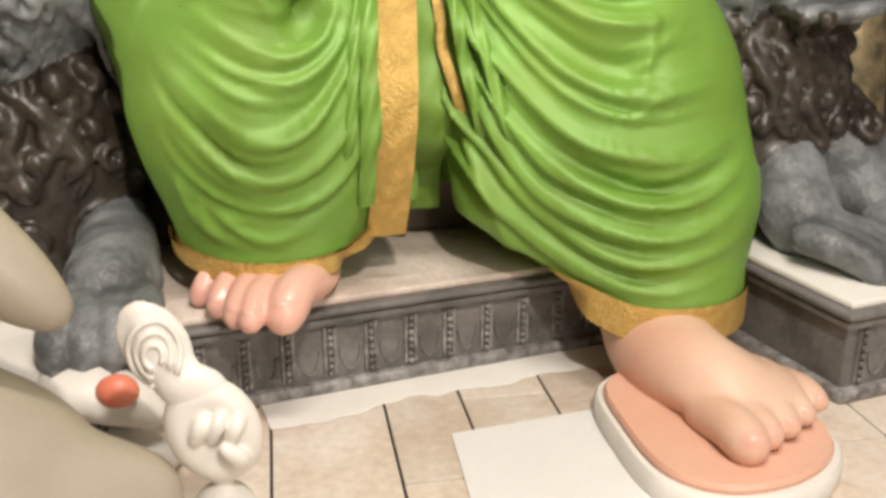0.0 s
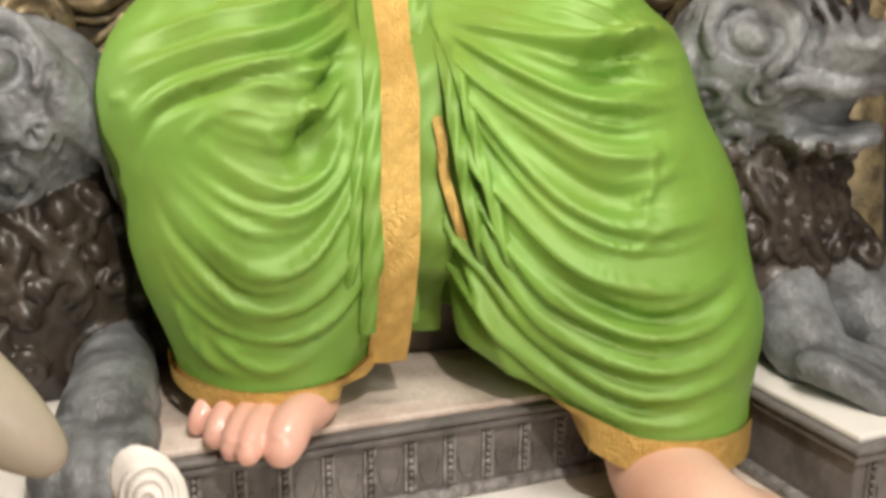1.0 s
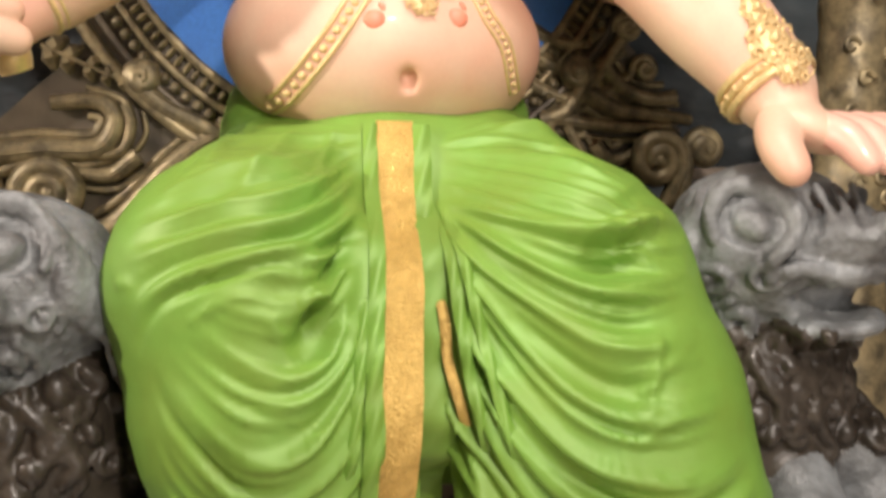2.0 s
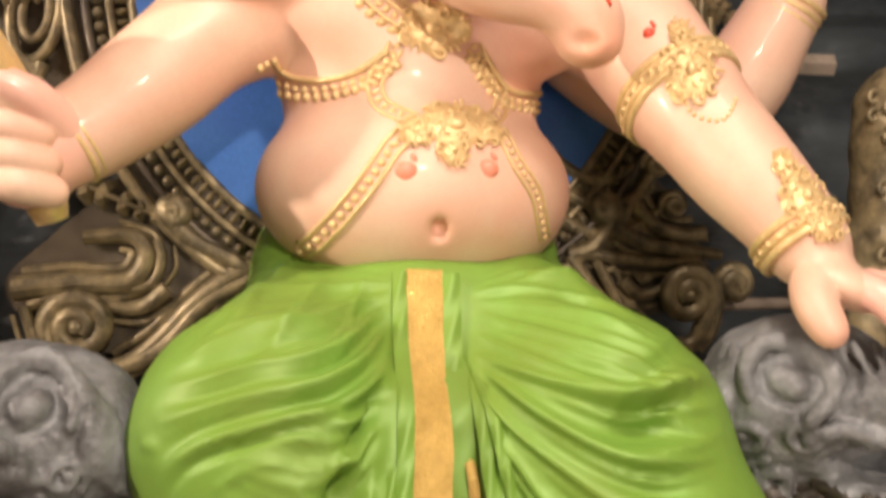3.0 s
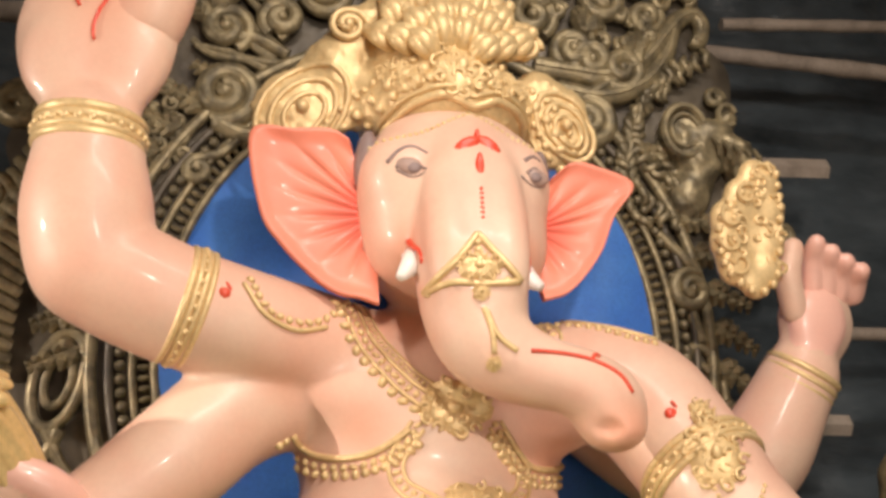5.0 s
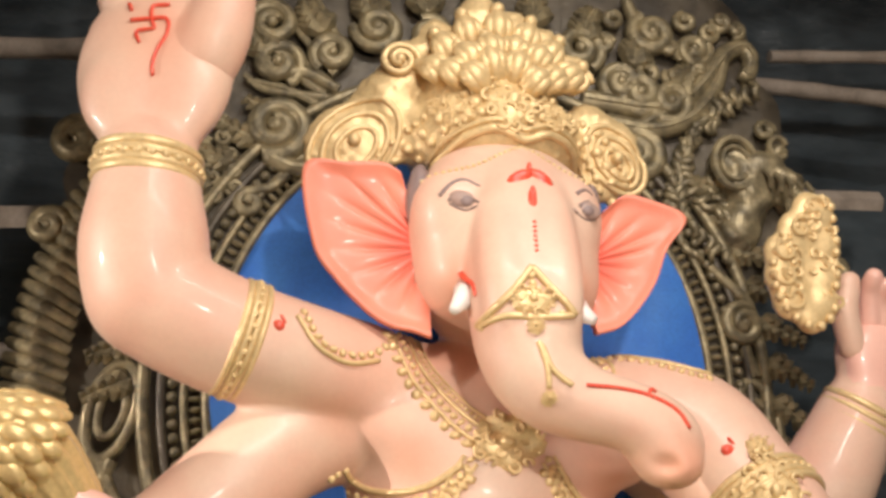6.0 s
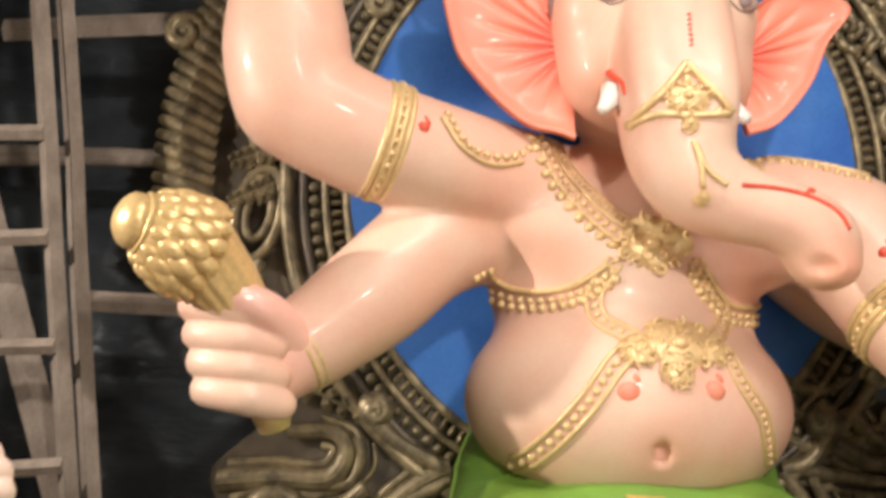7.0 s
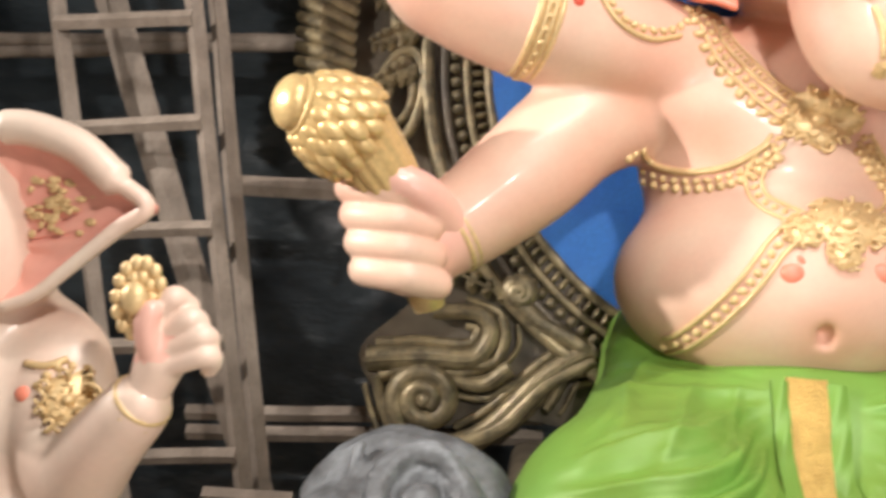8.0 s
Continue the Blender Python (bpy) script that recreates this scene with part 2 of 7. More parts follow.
def settle(v, q, m, a, b, turns=10):
    """Smooths the border between two materials a and b of a mesh."""
    pick = np.isin(m, (a, b))
    f = np.where(m == b, 1.0, 0.0)
    cnt = np.zeros(len(v))
    for k in range(4):
        np.add.at(cnt, q[pick, k], 1)
    for _ in range(turns):
        s = np.zeros(len(v))
        for k in range(4):
            np.add.at(s, q[pick, k], f[pick])
        s /= np.maximum(cnt, 1)
        f = s[q].mean(1)
    return np.where(pick, np.where(f > 0.5, b, a), m)


class Shape:
    """Collects pieces of one mesh."""

    def __init__(self):
        self.v, self.f, self.m = [], [], []
        self.count = 0

    def add(self, v, f, m=0):
        v = np.asarray(v, float)
        self.v.append(v)
        c = self.count
        self.f.extend([tuple(int(i) + c for i in face) for face in f])
        self.m.extend(list(m) if hasattr(m, "__len__") else [m] * len(f))
        self.count += len(v)
        return self

    def ball(self, c, r, m=0, seg=8, rings=5, rot=None):
        r = (r, r, r) if np.isscalar(r) else r
        v = [(0, 0, 1)]
        for i in range(1, rings):
            a = math.pi * i / rings
            v += [(math.sin(a) * math.cos(2 * math.pi * j / seg), math.sin(a) * math.sin(2 * math.pi * j / seg), math.cos(a)) for j in range(seg)]
        v = np.array(v + [(0, 0, -1)]) * r
        if rot is not None:
            v = v @ np.array(Euler([radians(a) for a in rot]).to_matrix()).T
        f = [(0, 1 + j, 1 + (j + 1) % seg) for j in range(seg)]
        for i in range(rings - 2):
            a = 1 + i * seg
            f += [(a + j, a + seg + j, a + seg + (j + 1) % seg, a + (j + 1) % seg) for j in range(seg)]
        a, e = 1 + (rings - 2) * seg, len(v) - 1
        f += [(a + j, e, a + (j + 1) % seg) for j in range(seg)]
        return self.add(v + np.array(c), f, m)

    def tube(self, p, r, m=0, seg=8, closed=False, flat=1.0, up=(0, 1, 0)):
        """Swept tube along p; r: a radius or one each point; flat: squash along up."""
        p = np.asarray(p, float)
        n = len(p)
        r = np.full(n, r) if np.isscalar(r) else np.asarray(r, float)
        d = (np.roll(p, -1, 0) - np.roll(p, 1, 0)) if closed else np.gradient(p, axis=0)
        d /= np.maximum(np.linalg.norm(d, axis=1)[:, None], 1e-9)
        up = np.broadcast_to(np.array(up, float), p.shape)
        s = np.cross(d, up)
        bad = np.linalg.norm(s, axis=1) < 1e-3
        s[bad] = np.cross(d[bad], (0.3, 0.1, 1))
        s /= np.linalg.norm(s, axis=1)[:, None]
        u = np.cross(s, d)
        a = np.linspace(0, 2 * math.pi, seg, endpoint=False)
        v = (p[:, None] + r[:, None, None] * (np.cos(a)[None, :, None] * s[:, None] + flat * np.sin(a)[None, :, None] * u[:, None])).reshape(-1, 3)
        f = []
        for i in range(n if closed else n - 1):
            j = (i + 1) % n
            f += [(i * seg + k, i * seg + (k + 1) % seg, j * seg + (k + 1) % seg, j * seg + k) for k in range(seg)]
        if not closed:
            f += [tuple(range(seg))[::-1], tuple((n - 1) * seg + k for k in range(seg))]
        return self.add(v, f, m)

    def box(self, lo, hi, m=0, bevel=0.0, turn=0.0, mid=None):
        lo, hi = np.array(lo, float), np.array(hi, float)
        b = min(bevel, 0.45 * float((hi - lo).min()))
        if b <= 0:
            v = [[(lo, hi)[i][0], (lo, hi)[j][1], (lo, hi)[k][2]] for i in (0, 1) for j in (0, 1) for k in (0, 1)]
            f = [(0, 1, 3, 2), (4, 6, 7, 5), (0, 4, 5, 1), (2, 3, 7, 6), (0, 2, 6, 4), (1, 5, 7, 3)]
        else:
            bm = bmesh.new()
            bmesh.ops.create_cube(bm, size=1)
            bmesh.ops.scale(bm, vec=hi - lo, verts=bm.verts)
            bmesh.ops.bevel(bm, geom=bm.edges[:], offset=b, segments=2, affect="EDGES", profile=0.5)
            v = np.array([x.co for x in bm.verts]) + (lo + hi) / 2
            f = [[x.index for x in face.verts] for face in bm.faces]
            bm.free()
        v = np.array(v, float)
        if turn:
            c = (lo + hi) / 2 if mid is None else np.array(mid, float)
            R = np.array(Euler((0, 0, radians(turn))).to_matrix())
            v = (v - c) @ R.T + c
        return self.add(v, f, m)

    def make(self, name, mats, parent=None, label="", smooth=True):
        me = bpy.data.meshes.new(name)
        me.from_pydata(np.vstack(self.v).tolist(), [], self.f)
        for x in (mats if isinstance(mats, (list, tuple)) else [mats]):
            me.materials.append(x)
        me.polygons.foreach_set("material_index", np.array(self.m, np.int32))
        if smooth:
            me.polygons.foreach_set("use_smooth", np.ones(len(self.f), bool))
        me.update()
        if smooth and smooth != "all":
            me.set_sharp_from_angle(angle=radians(50))
        ob = new(name, me)
        if parent is not None:
            ob.parent = parent
        if label:
            tagged(ob, label)
        return ob


def thing(name, label, category, at=(0, 0, 0), group="", kind=""):
    ob = new(name)
    ob.location = at
    return tagged(ob, label, category, group, kind)


def part(name, shape, mats, parent, label="", smooth=True):
    """One mesh under a thing; the shape is given in world coordinates."""
    p, off = parent, Vector((0, 0, 0))
    while p is not None:
        off += p.location
        p = p.parent
    shape.v = [v - np.array(off) for v in shape.v]
    return shape.make(name, mats, parent, label, smooth)


def structure(ob, label, category):
    return tagged(ob, label, category, kind="structure")


# ---- room ----
def sheet(name, origin, u, v, nu, nv, amp, mats, label, category, seed=0.0):
    """A wrinkled sheet spanned by u and v from origin."""
    o, u, v = np.array(origin, float), np.array(u, float), np.array(v, float)
    nrm = np.cross(u, v)
    nrm /= np.linalg.norm(nrm)
    pts = []
    for j in range(nv + 1):
        for i in range(nu + 1):
            p = o + u * i / nu + v * j / nv
            w = noise.fractal(Vector(p) * 0.9 + Vector((seed, 0, 0)), 1.0, 2.0, 4) + 0.6 * abs(noise.noise(Vector((p[0] * 3.1 + p[2], p[1] * 3, p[2] * 1.1 + seed)))) 
            pts.append(p + nrm * amp * w)
    f = [(j * (nu + 1) + i, j * (nu + 1) + i + 1, (j + 1) * (nu + 1) + i + 1, (j + 1) * (nu + 1) + i) for j in range(nv) for i in range(nu)]
    return structure(Shape().add(pts, f).make(name, mats, smooth="all"), label, category)


sheet("wall_back", (-6.5, 5.3, 0), (13, 0, 0), (0, 0, 6.4), 170, 90, 0.09, TARP, "black plastic sheet wall hung in wrinkles", "wall")
sheet("wall_left", (-6.5, -3.5, 0), (0, 8.9, 0), (0, 0, 6.4), 50, 36, 0.06, TARP, "black plastic sheet side wall", "wall", 4)
sheet("wall_right", (6.5, 5.4, 0), (0, -8.9, 0), (0, 0, 6.4), 50, 36, 0.06, TARP, "black plastic sheet side wall", "wall", 8)
structure(Shape().box((-6.6, -3.7, 0), (6.6, -3.5, 6.4)).make("wall_front", DUST), "plain dusty workshop wall", "wall")
structure(Shape().box((-6.6, -3.7, 6.4), (6.6, 5.5, 6.5)).make("ceiling", DUST), "plain dusty workshop ceiling", "ceiling")
floor = structure(Shape().box((-6.6, -3.7, -0.2), (6.6, 5.5, -0.012)).make("floor", GROUT), "beige tiled workshop floor with dark joints", "floor")


# floor tiles: slabs laid in strips
XS = [-3.4, -3.05, -2.7, -2.4, -2.06, -1.72, -1.42, -1.08, -0.75, -0.41, -0.07, 0.277, 0.52, 0.80, 1.08, 1.36, 1.70, 2.04, 2.35, 2.7, 3.05, 3.4]
YS = [0.2, 0.85, 1.45, 2.02, 2.62, 3.2]
for i in range(len(XS) - 1):
    for j in range(len(YS) - 1):
        off = 0.16 * (i % 2)
        t = Shape().box((XS[i] + 0.004, YS[j] + (off if j else 0) + 0.003, -0.012), (XS[i + 1] - 0.004, YS[j + 1] + (off if j < 4 else 0.16) - 0.003, random.uniform(-0.001, 0.002)), 0, 0.003)
        t.make("tile", TILE, floor, smooth=False)
rest = Shape()
for x0, y0, x1, y1 in ((-6.5, -3.5, -3.4, 5.3), (3.4, -3.5, 6.5, 5.3), (-3.4, -3.5, 3.4, 0.2), (-3.4, 3.36, 3.4, 5.3)):
    nx, ny = max(1, round((x1 - x0) / 0.34)), max(1, round((y1 - y0) / 0.6))
    for i in range(nx):
        for j in range(ny):
            rest.box((x0 + (x1 - x0) * i / nx + 0.004, y0 + (y1 - y0) * j / ny + 0.004, -0.012), (x0 + (x1 - x0) * (i + 1) / nx - 0.004, y0 + (y1 - y0) * (j + 1) / ny - 0.004, 0))
tagged(rest.make("far_tiles", TILE, floor, smooth=False), kind="stuff")


# ---- plinth of the throne ----
def turned(p, c, deg):
    a = radians(deg)
    x, y = p[0] - c[0], p[1] - c[1]
    return (c[0] + x * math.cos(a) - y * math.sin(a), c[1] + x * math.sin(a) + y * math.cos(a), p[2])


def plinth(name, corner, length, depth, height, turn, mats, label, ribs):
    """A carved base whose front left corner stands at corner."""
    base = thing(name, label, "plinth", (corner[0], corner[1], 0))
    x0, y0 = corner

    def bx(lo, hi, bevel):
        s = Shape()
        s.box((x0 + lo[0], y0 + lo[1], lo[2]), (x0 + hi[0], y0 + hi[1], hi[2]), 0, bevel, turn, (x0, y0, 0))
        return s
    part("body", bx((0.03, 0.03, 0), (length - 0.03, depth, height - 0.03), 0.012), mats[0], base)
    part("foot_moulding", bx((0, 0, 0), (length, depth, 0.045), 0.015), mats[1], base, "whitish dusty foot moulding")
    part("top_moulding", bx((0.0, 0.0, height - 0.075), (length, depth, height - 0.045), 0.012), mats[0], base)
    part("upper_moulding", bx((-0.012, -0.012, height - 0.04), (length + 0.01, depth, height - 0.015), 0.01), mats[0], base)
    part("top_slab", bx((0.02, 0.02, height - 0.015), (length - 0.02, depth, height + 0.012), 0.008), mats[2], base, "worn pinkish plaster top")
    n = int(length / 0.135)
    for i in range(n):
        cx = 0.09 + i * 0.135
        s = Shape()
        for side in (-0.016, 0.016):
            s.tube([turned((x0 + cx + side, y0 + 0.026, z), (x0, y0), turn) for z in np.linspace(0.06, height - 0.085, 6)], 0.007, 0, 6)
        for k in range(7):
            s.ball(turned((x0 + cx, y0 + 0.02, 0.065 + k * (height - 0.16) / 6), (x0, y0), turn), 0.010, 0, 6, 4)
        part("carved_rib", s, mats[1] if ribs else mats[0], base)
        s = Shape()
        u = [turned((x0 + cx + 0.068 + 0.034 * math.cos(a), y0 + 0.028, height * 0.47 + height * 0.25 * math.sin(a)), (x0, y0), turn)
             for a in np.linspace(math.pi * 1.0, math.pi * 2.0, 9)]
        s.tube(u, 0.006, 0, 6)
        part("carved_loop", s, mats[0], base)
    return base


PLINTHGREY = mat("dusty_grey_plinth_paint", (0.215, 0.20, 0.19), 0.5, second=(0.085, 0.08, 0.074), scale=6, fine=50, amount=0.9, bump=0.35, dist=0.006)
PLINTHWORN = mat("chipped_grey_plinth_paint", (0.34, 0.325, 0.31), 0.55, second=(0.10, 0.09, 0.085), scale=22, fine=60, amount=0.95, bump=0.35, dist=0.006)
plinth("throne_plinth", (-0.62, 2.56), 2.35, 1.75, 0.31, 12.0, (PLINTHGREY, PLINTHWORN, CLAYTOP), "dark grey carved throne plinth with worn pinkish top", True)
plinth("lion_plinth", (1.66, 2.37), 1.1, 1.1, 0.325, 12.0, (PLINTHGREY, PLINTHWORN, PLASTER), "dark grey carved plinth with a white top under a lion", False)
plinth("lion_plinth", (-1.47, 2.13), 1.02, 1.1, 0.30, 12.0, (PLINTHGREY, PLINTHWORN, PLASTER), "dark grey carved plinth with a white top under a lion", False)


# ---- throne back ----
throne = thing("throne", "antique bronze carved throne back with a blue velvet oval", "throne", (0.33, 4.2, 0))
OC = (0.35, 3.02)
OR = (1.10, 1.22)


def oval(k, n=96, y=4.2, grow=0.0):
    a = np.linspace(0, 2 * math.pi, n, endpoint=False)
    return np.stack([OC[0] + (OR[0] * k + grow) * np.cos(a), np.full(n, y), OC[1] + (OR[1] * k + grow) * np.sin(a)], 1)


def oval_plate(k, y, bulge, thick, rings=14, dent=0.0):
    s = Shape()
    n = 96
    v = [np.array([[OC[0], y - bulge, OC[1]]])]
    for r in range(1, rings + 1):
        q = r / rings
        ring = oval(k * q, n, y)
        ring[:, 1] -= bulge * (1 - q * q)
        if dent:
            ring[:, 1] += [dent * noise.fractal(Vector(p) * 2.5, 1.0, 2.0, 3) for p in ring]
        v.append(ring)
    v.append(oval(k, n, y + thick))
    f = [(0, 1 + (i + 1) % n, 1 + i) for i in range(n)]
    for r in range(rings):
        a = 1 + r * n
        f += [(a + i, a + (i + 1) % n, a + n + (i + 1) % n, a + n + i) for i in range(n)]
    f.append(tuple(1 + rings * n + i for i in range(n)))
    s.add(np.vstack(v), f)
    return s


part("velvet_oval", oval_plate(1.0, 4.2, 0.05, 0.1, 22, 0.025), BLUE, throne, "blue velvet padded oval")
part("oval_frame_plate", oval_plate(1.26, 4.245, 0.0, 0.1, 3), BRONZE, throne)
for g, r in ((0.012, 0.022), (0.105, 0.018), (0.20, 0.02), (0.275, 0.03)):
    part("oval_moulding", Shape().tube(oval(1.0, 120, 4.215, g), r, 0, 8, True), BRASS if r != 0.02 else BRONZE, throne)
bead = Shape().ball((0, 0, 0), 0.024, 0, 8, 6).make("bead", BRASS, throne)
ring = spaced(np.vstack([oval(1.0, 240, 4.21, 0.152), oval(1.0, 240, 4.21, 0.152)[:1]]), 0.058)
for i, p in enumerate(ring):
    b = bead if i == 0 else bead.copy()
    if i:
        scene.collection.objects.link(b)
    b.location = Vector(p) - Vector((0.33, 4.2, 0))
leaf_ring = Shape()
for p, nx in zip(*[iter(np.repeat(spaced(np.vstack([oval(1.0, 240, 4.222, 0.06), oval(1.0, 240, 4.222, 0.06)[:1]]), 0.045), 2, 0))] * 2):
    d = math.degrees(math.atan2(p[2] - OC[1], p[0] - OC[0]))
    leaf_ring.ball(p, (0.034, 0.02, 0.014), 0, 6, 4, (0, -d, 0))
part("leaf_band", leaf_ring, BRASS, throne)

# the carved board behind, with its uneven outline
edge = spline([(-0.6, 1.45), (-0.85, 1.38), (-1.05, 1.42), (-1.24, 1.66), (-1.05, 1.88), (-0.80, 2.15), (-1.05, 2.36), (-1.40, 2.5),
               (-1.50, 2.88), (-1.45, 3.17), (-1.28, 3.44), (-1.42, 3.62), (-1.52, 3.85), (-1.35, 4.1), (-1.05, 4.45), (-0.78, 4.75),
               (-0.3, 5.2), (0.35, 5.4), (0.9, 5.12), (1.15, 4.98), (1.62, 4.66), (1.78, 4.3), (1.84, 4.03), (1.95, 3.86), (1.72, 3.5),
               (1.72, 3.1), (1.68, 2.7), (1.45, 2.4), (1.70, 2.05), (1.84, 1.78), (1.72, 1.64), (1.5, 1.58), (1.2, 1.6), (0.9, 1.4), (0.2, 1.35)], 6, True)
n = len(edge)
v = [(x, y, z) for y in (4.27, 4.36) for x, z in edge]
part("carved_board", Shape().add(v, [tuple(range(n))[::-1], tuple(range(n, 2 * n))] + [(i, (i + 1) % n, n + (i + 1) % n, n + i) for i in range(n)]), BRONZE, throne, smooth=False)


def ribbon(pts, r0, r1, y=4.225, m=BRASS, name="scroll_stem", ridge=True):
    """A carved stem along (x, z) points: a rounded rib with a finer ridge on it."""
    p = spline(pts, 8)
    n = len(p)
    line = np.stack([p[:, 0], np.full(n, y), p[:, 1]], 1)
    r = np.linspace(r0, r1, n)
    r = r * 1.25
    s = Shape().tube(line, r, 0, 8)
    if ridge:
        s2 = line.copy()
        s2[:, 1] -= r * 0.75
        s.tube(s2, r * 0.35, 0, 6)
    return part(name, s, m, throne)


def scroll(c, r, turns=1.6, start=0.0, way=1, w=0.03, y=4.21, tail=(), m=BRASS):
    """A volute that winds in to a boss; tail: where its stem comes from."""
    n = int(22 * turns)
    a = radians(start) + way * np.linspace(0, 2 * math.pi * turns, n)
    q = np.linspace(1, 0.22, n)
    line = np.stack([c[0] + r * q * np.cos(a), np.full(n, y) - 0.03 * (1 - q), c[1] + r * q * np.sin(a)], 1)
    if len(tail):
        t = spline(list(tail) + [(line[0, 0], line[0, 2])], 8)[:-1]
        line = np.vstack([np.stack([t[:, 0], np.full(len(t), y), t[:, 1]], 1), line])
    k = len(line)
    rad = 1.3 * w * (0.55 + 0.45 * np.sin(np.linspace(0.5, math.pi * 0.8, k)))
    s = Shape().tube(line, rad, 0, 8)
    up = line.copy()
    up[:, 1] -= rad * 0.7
    s.tube(up, rad * 0.33, 0, 6)
    s.ball((c[0], y - 0.03, c[1]), r * 0.27, 0, 10, 6)
    return part("scroll", s, m, throne)


def leaf(base, tip, width, bend=0.0, y=4.22, lobes=5, m=BRASS):
    """A carved leaf of lobes on both sides of a rib."""
    base, tip = np.array(base), np.array(tip)
    d = tip - base
    length = np.linalg.norm(d)
    side = np.array([-d[1], d[0]]) / length
    mid = spline([base, base + d * 0.5 + side * bend, tip], 8)
    s = Shape().tube(np.stack([mid[:, 0], np.full(len(mid), y - 0.02), mid[:, 1]], 1), np.linspace(width * 0.12, width * 0.05, len(mid)), 0, 6)
    for i in range(lobes):
        q = (i + 0.5) / lobes
        p = mid[int(q * (len(mid) - 1))]
        for sd in (-1, 1):
            w = width * (1 - 0.6 * q)
            e = p + side * sd * w * 0.6 + d / length * w * 0.5
            s.tube([(p[0], y, p[1]), ((p[0] + e[0]) / 2, y - 0.022, (p[1] + e[1]) / 2), (e[0], y, e[1])], [w * 0.2, w * 0.32, w * 0.14], 0, 6)
    return part("carved_leaf", s, m, throne)


# lower wings
for c, r, st, way, tail in (
        ([(-0.93, 1.50)], 0.135, 200, -1, [(-0.23, 1.72), (-0.43, 1.60), (-0.60, 1.41), (-0.82, 1.32), (-1.01, 1.36)]),
        ([(1.70, 1.68)], 0.125, -30, 1, [(1.14, 1.85), (1.32, 1.63), (1.51, 1.50), (1.72, 1.46)]),
        ([(-0.56, 1.98)], 0.045, 180, -1, [(-0.23, 1.74), (-0.36, 1.81), (-0.48, 1.87)]),
        ([(1.92, 1.74)], 0.07, 180, -1, [(1.75, 1.44), (1.82, 1.54)]),
        ([(1.30, 2.06)], 0.05, 0, 1, [(1.14, 1.85), (1.26, 1.90)])):
    scroll(c[0], r, 1.7, st, way, 0.034, tail=tail)
for pts, r0, r1 in (
        ([(-0.23, 1.76), (-0.32, 1.72), (-0.47, 1.60), (-0.67, 1.39), (-0.88, 1.29)], 0.04, 0.03),
        ([(-1.19, 1.65), (-0.96, 1.68), (-0.74, 1.69), (-0.67, 1.80), (-0.73, 1.88), (-0.92, 1.87)], 0.045, 0.025),
        ([(-1.13, 1.58), (-0.94, 1.66), (-0.67, 1.67), (-0.61, 1.78), (-0.63, 1.87)], 0.022, 0.02),
        ([(-0.23, 1.69), (-0.34, 1.65), (-0.39, 1.55), (-0.42, 1.50)], 0.03, 0.015),
        ([(-0.58, 1.66), (-0.69, 1.58), (-0.82, 1.59), (-0.93, 1.63)], 0.035, 0.012),
        ([(-1.15, 1.58), (-1.11, 1.45), (-1.06, 1.34)], 0.02, 0.02),
        ([(1.14, 1.87), (1.32, 1.85), (1.52, 1.83), (1.76, 1.84)], 0.03, 0.02),
        ([(1.36, 1.98), (1.50, 1.91), (1.68, 1.89), (1.86, 1.87)], 0.04, 0.02),
        ([(1.40, 1.75), (1.48, 1.68), (1.58, 1.71), (1.63, 1.76)], 0.03, 0.012),
        ([(1.44, 2.10), (1.52, 2.01), (1.65, 1.96), (1.78, 1.97)], 0.03, 0.03),
        ([(1.02, 2.32), (1.15, 2.22), (1.30, 2.19), (1.45, 2.26)], 0.034, 0.018),
        ([(1.06, 2.17), (1.20, 2.09), (1.37, 2.09), (1.53, 2.17)], 0.034, 0.018),
        ([(1.10, 2.01), (1.26, 1.95), (1.43, 1.98), (1.57, 2.07)], 0.030, 0.016),
        ([(1.27, 1.83), (1.43, 1.58), (1.59, 1.44), (1.80, 1.34)], 0.022, 0.02)):
    ribbon(pts, r0, r1)
    p = spline(pts, 6)
    t = np.gradient(p, axis=0)
    t /= np.linalg.norm(t, axis=1)[:, None] + 1e-9
    for o in (0.062, -0.058):
        ribbon((p + o * np.stack([-t[:, 1], t[:, 0]], 1))[1::5], r0 * 0.5, r1 * 0.5, 4.245, ridge=False)
leaf((-0.95, 2.1), (-0.6, 1.95), 0.12)
scroll((1.53, 2.27), 0.06, 1.5, 200, -1, 0.02)
scroll((1.62, 2.09), 0.055, 1.5, 200, -1, 0.02)
# upper left
scroll([(-0.59, 4.14)][0], 0.15, 1.6, 250, 1, 0.038, tail=[(-0.18, 4.25), (-0.31, 4.04), (-0.46, 3.94)])
scroll([(-0.67, 3.75)][0], 0.06, 1.3, 90, 1, 0.022, tail=[(-0.46, 3.97), (-0.57, 3.85)])
scroll([(-1.52, 3.56)][0], 0.085, 1.6, -40, 1, 0.026, tail=[(-1.29, 3.37), (-1.37, 3.44)])
scroll([(-1.46, 3.98)][0], 0.10, 1.4, 20, 1, 0.04, tail=[(-1.26, 3.81), (-1.32, 3.89)])
scroll([(-0.67, 4.69)][0], 0.12, 1.5, 200, -1, 0.03, tail=[(-0.32, 4.37), (-0.48, 4.44), (-0.64, 4.45)])
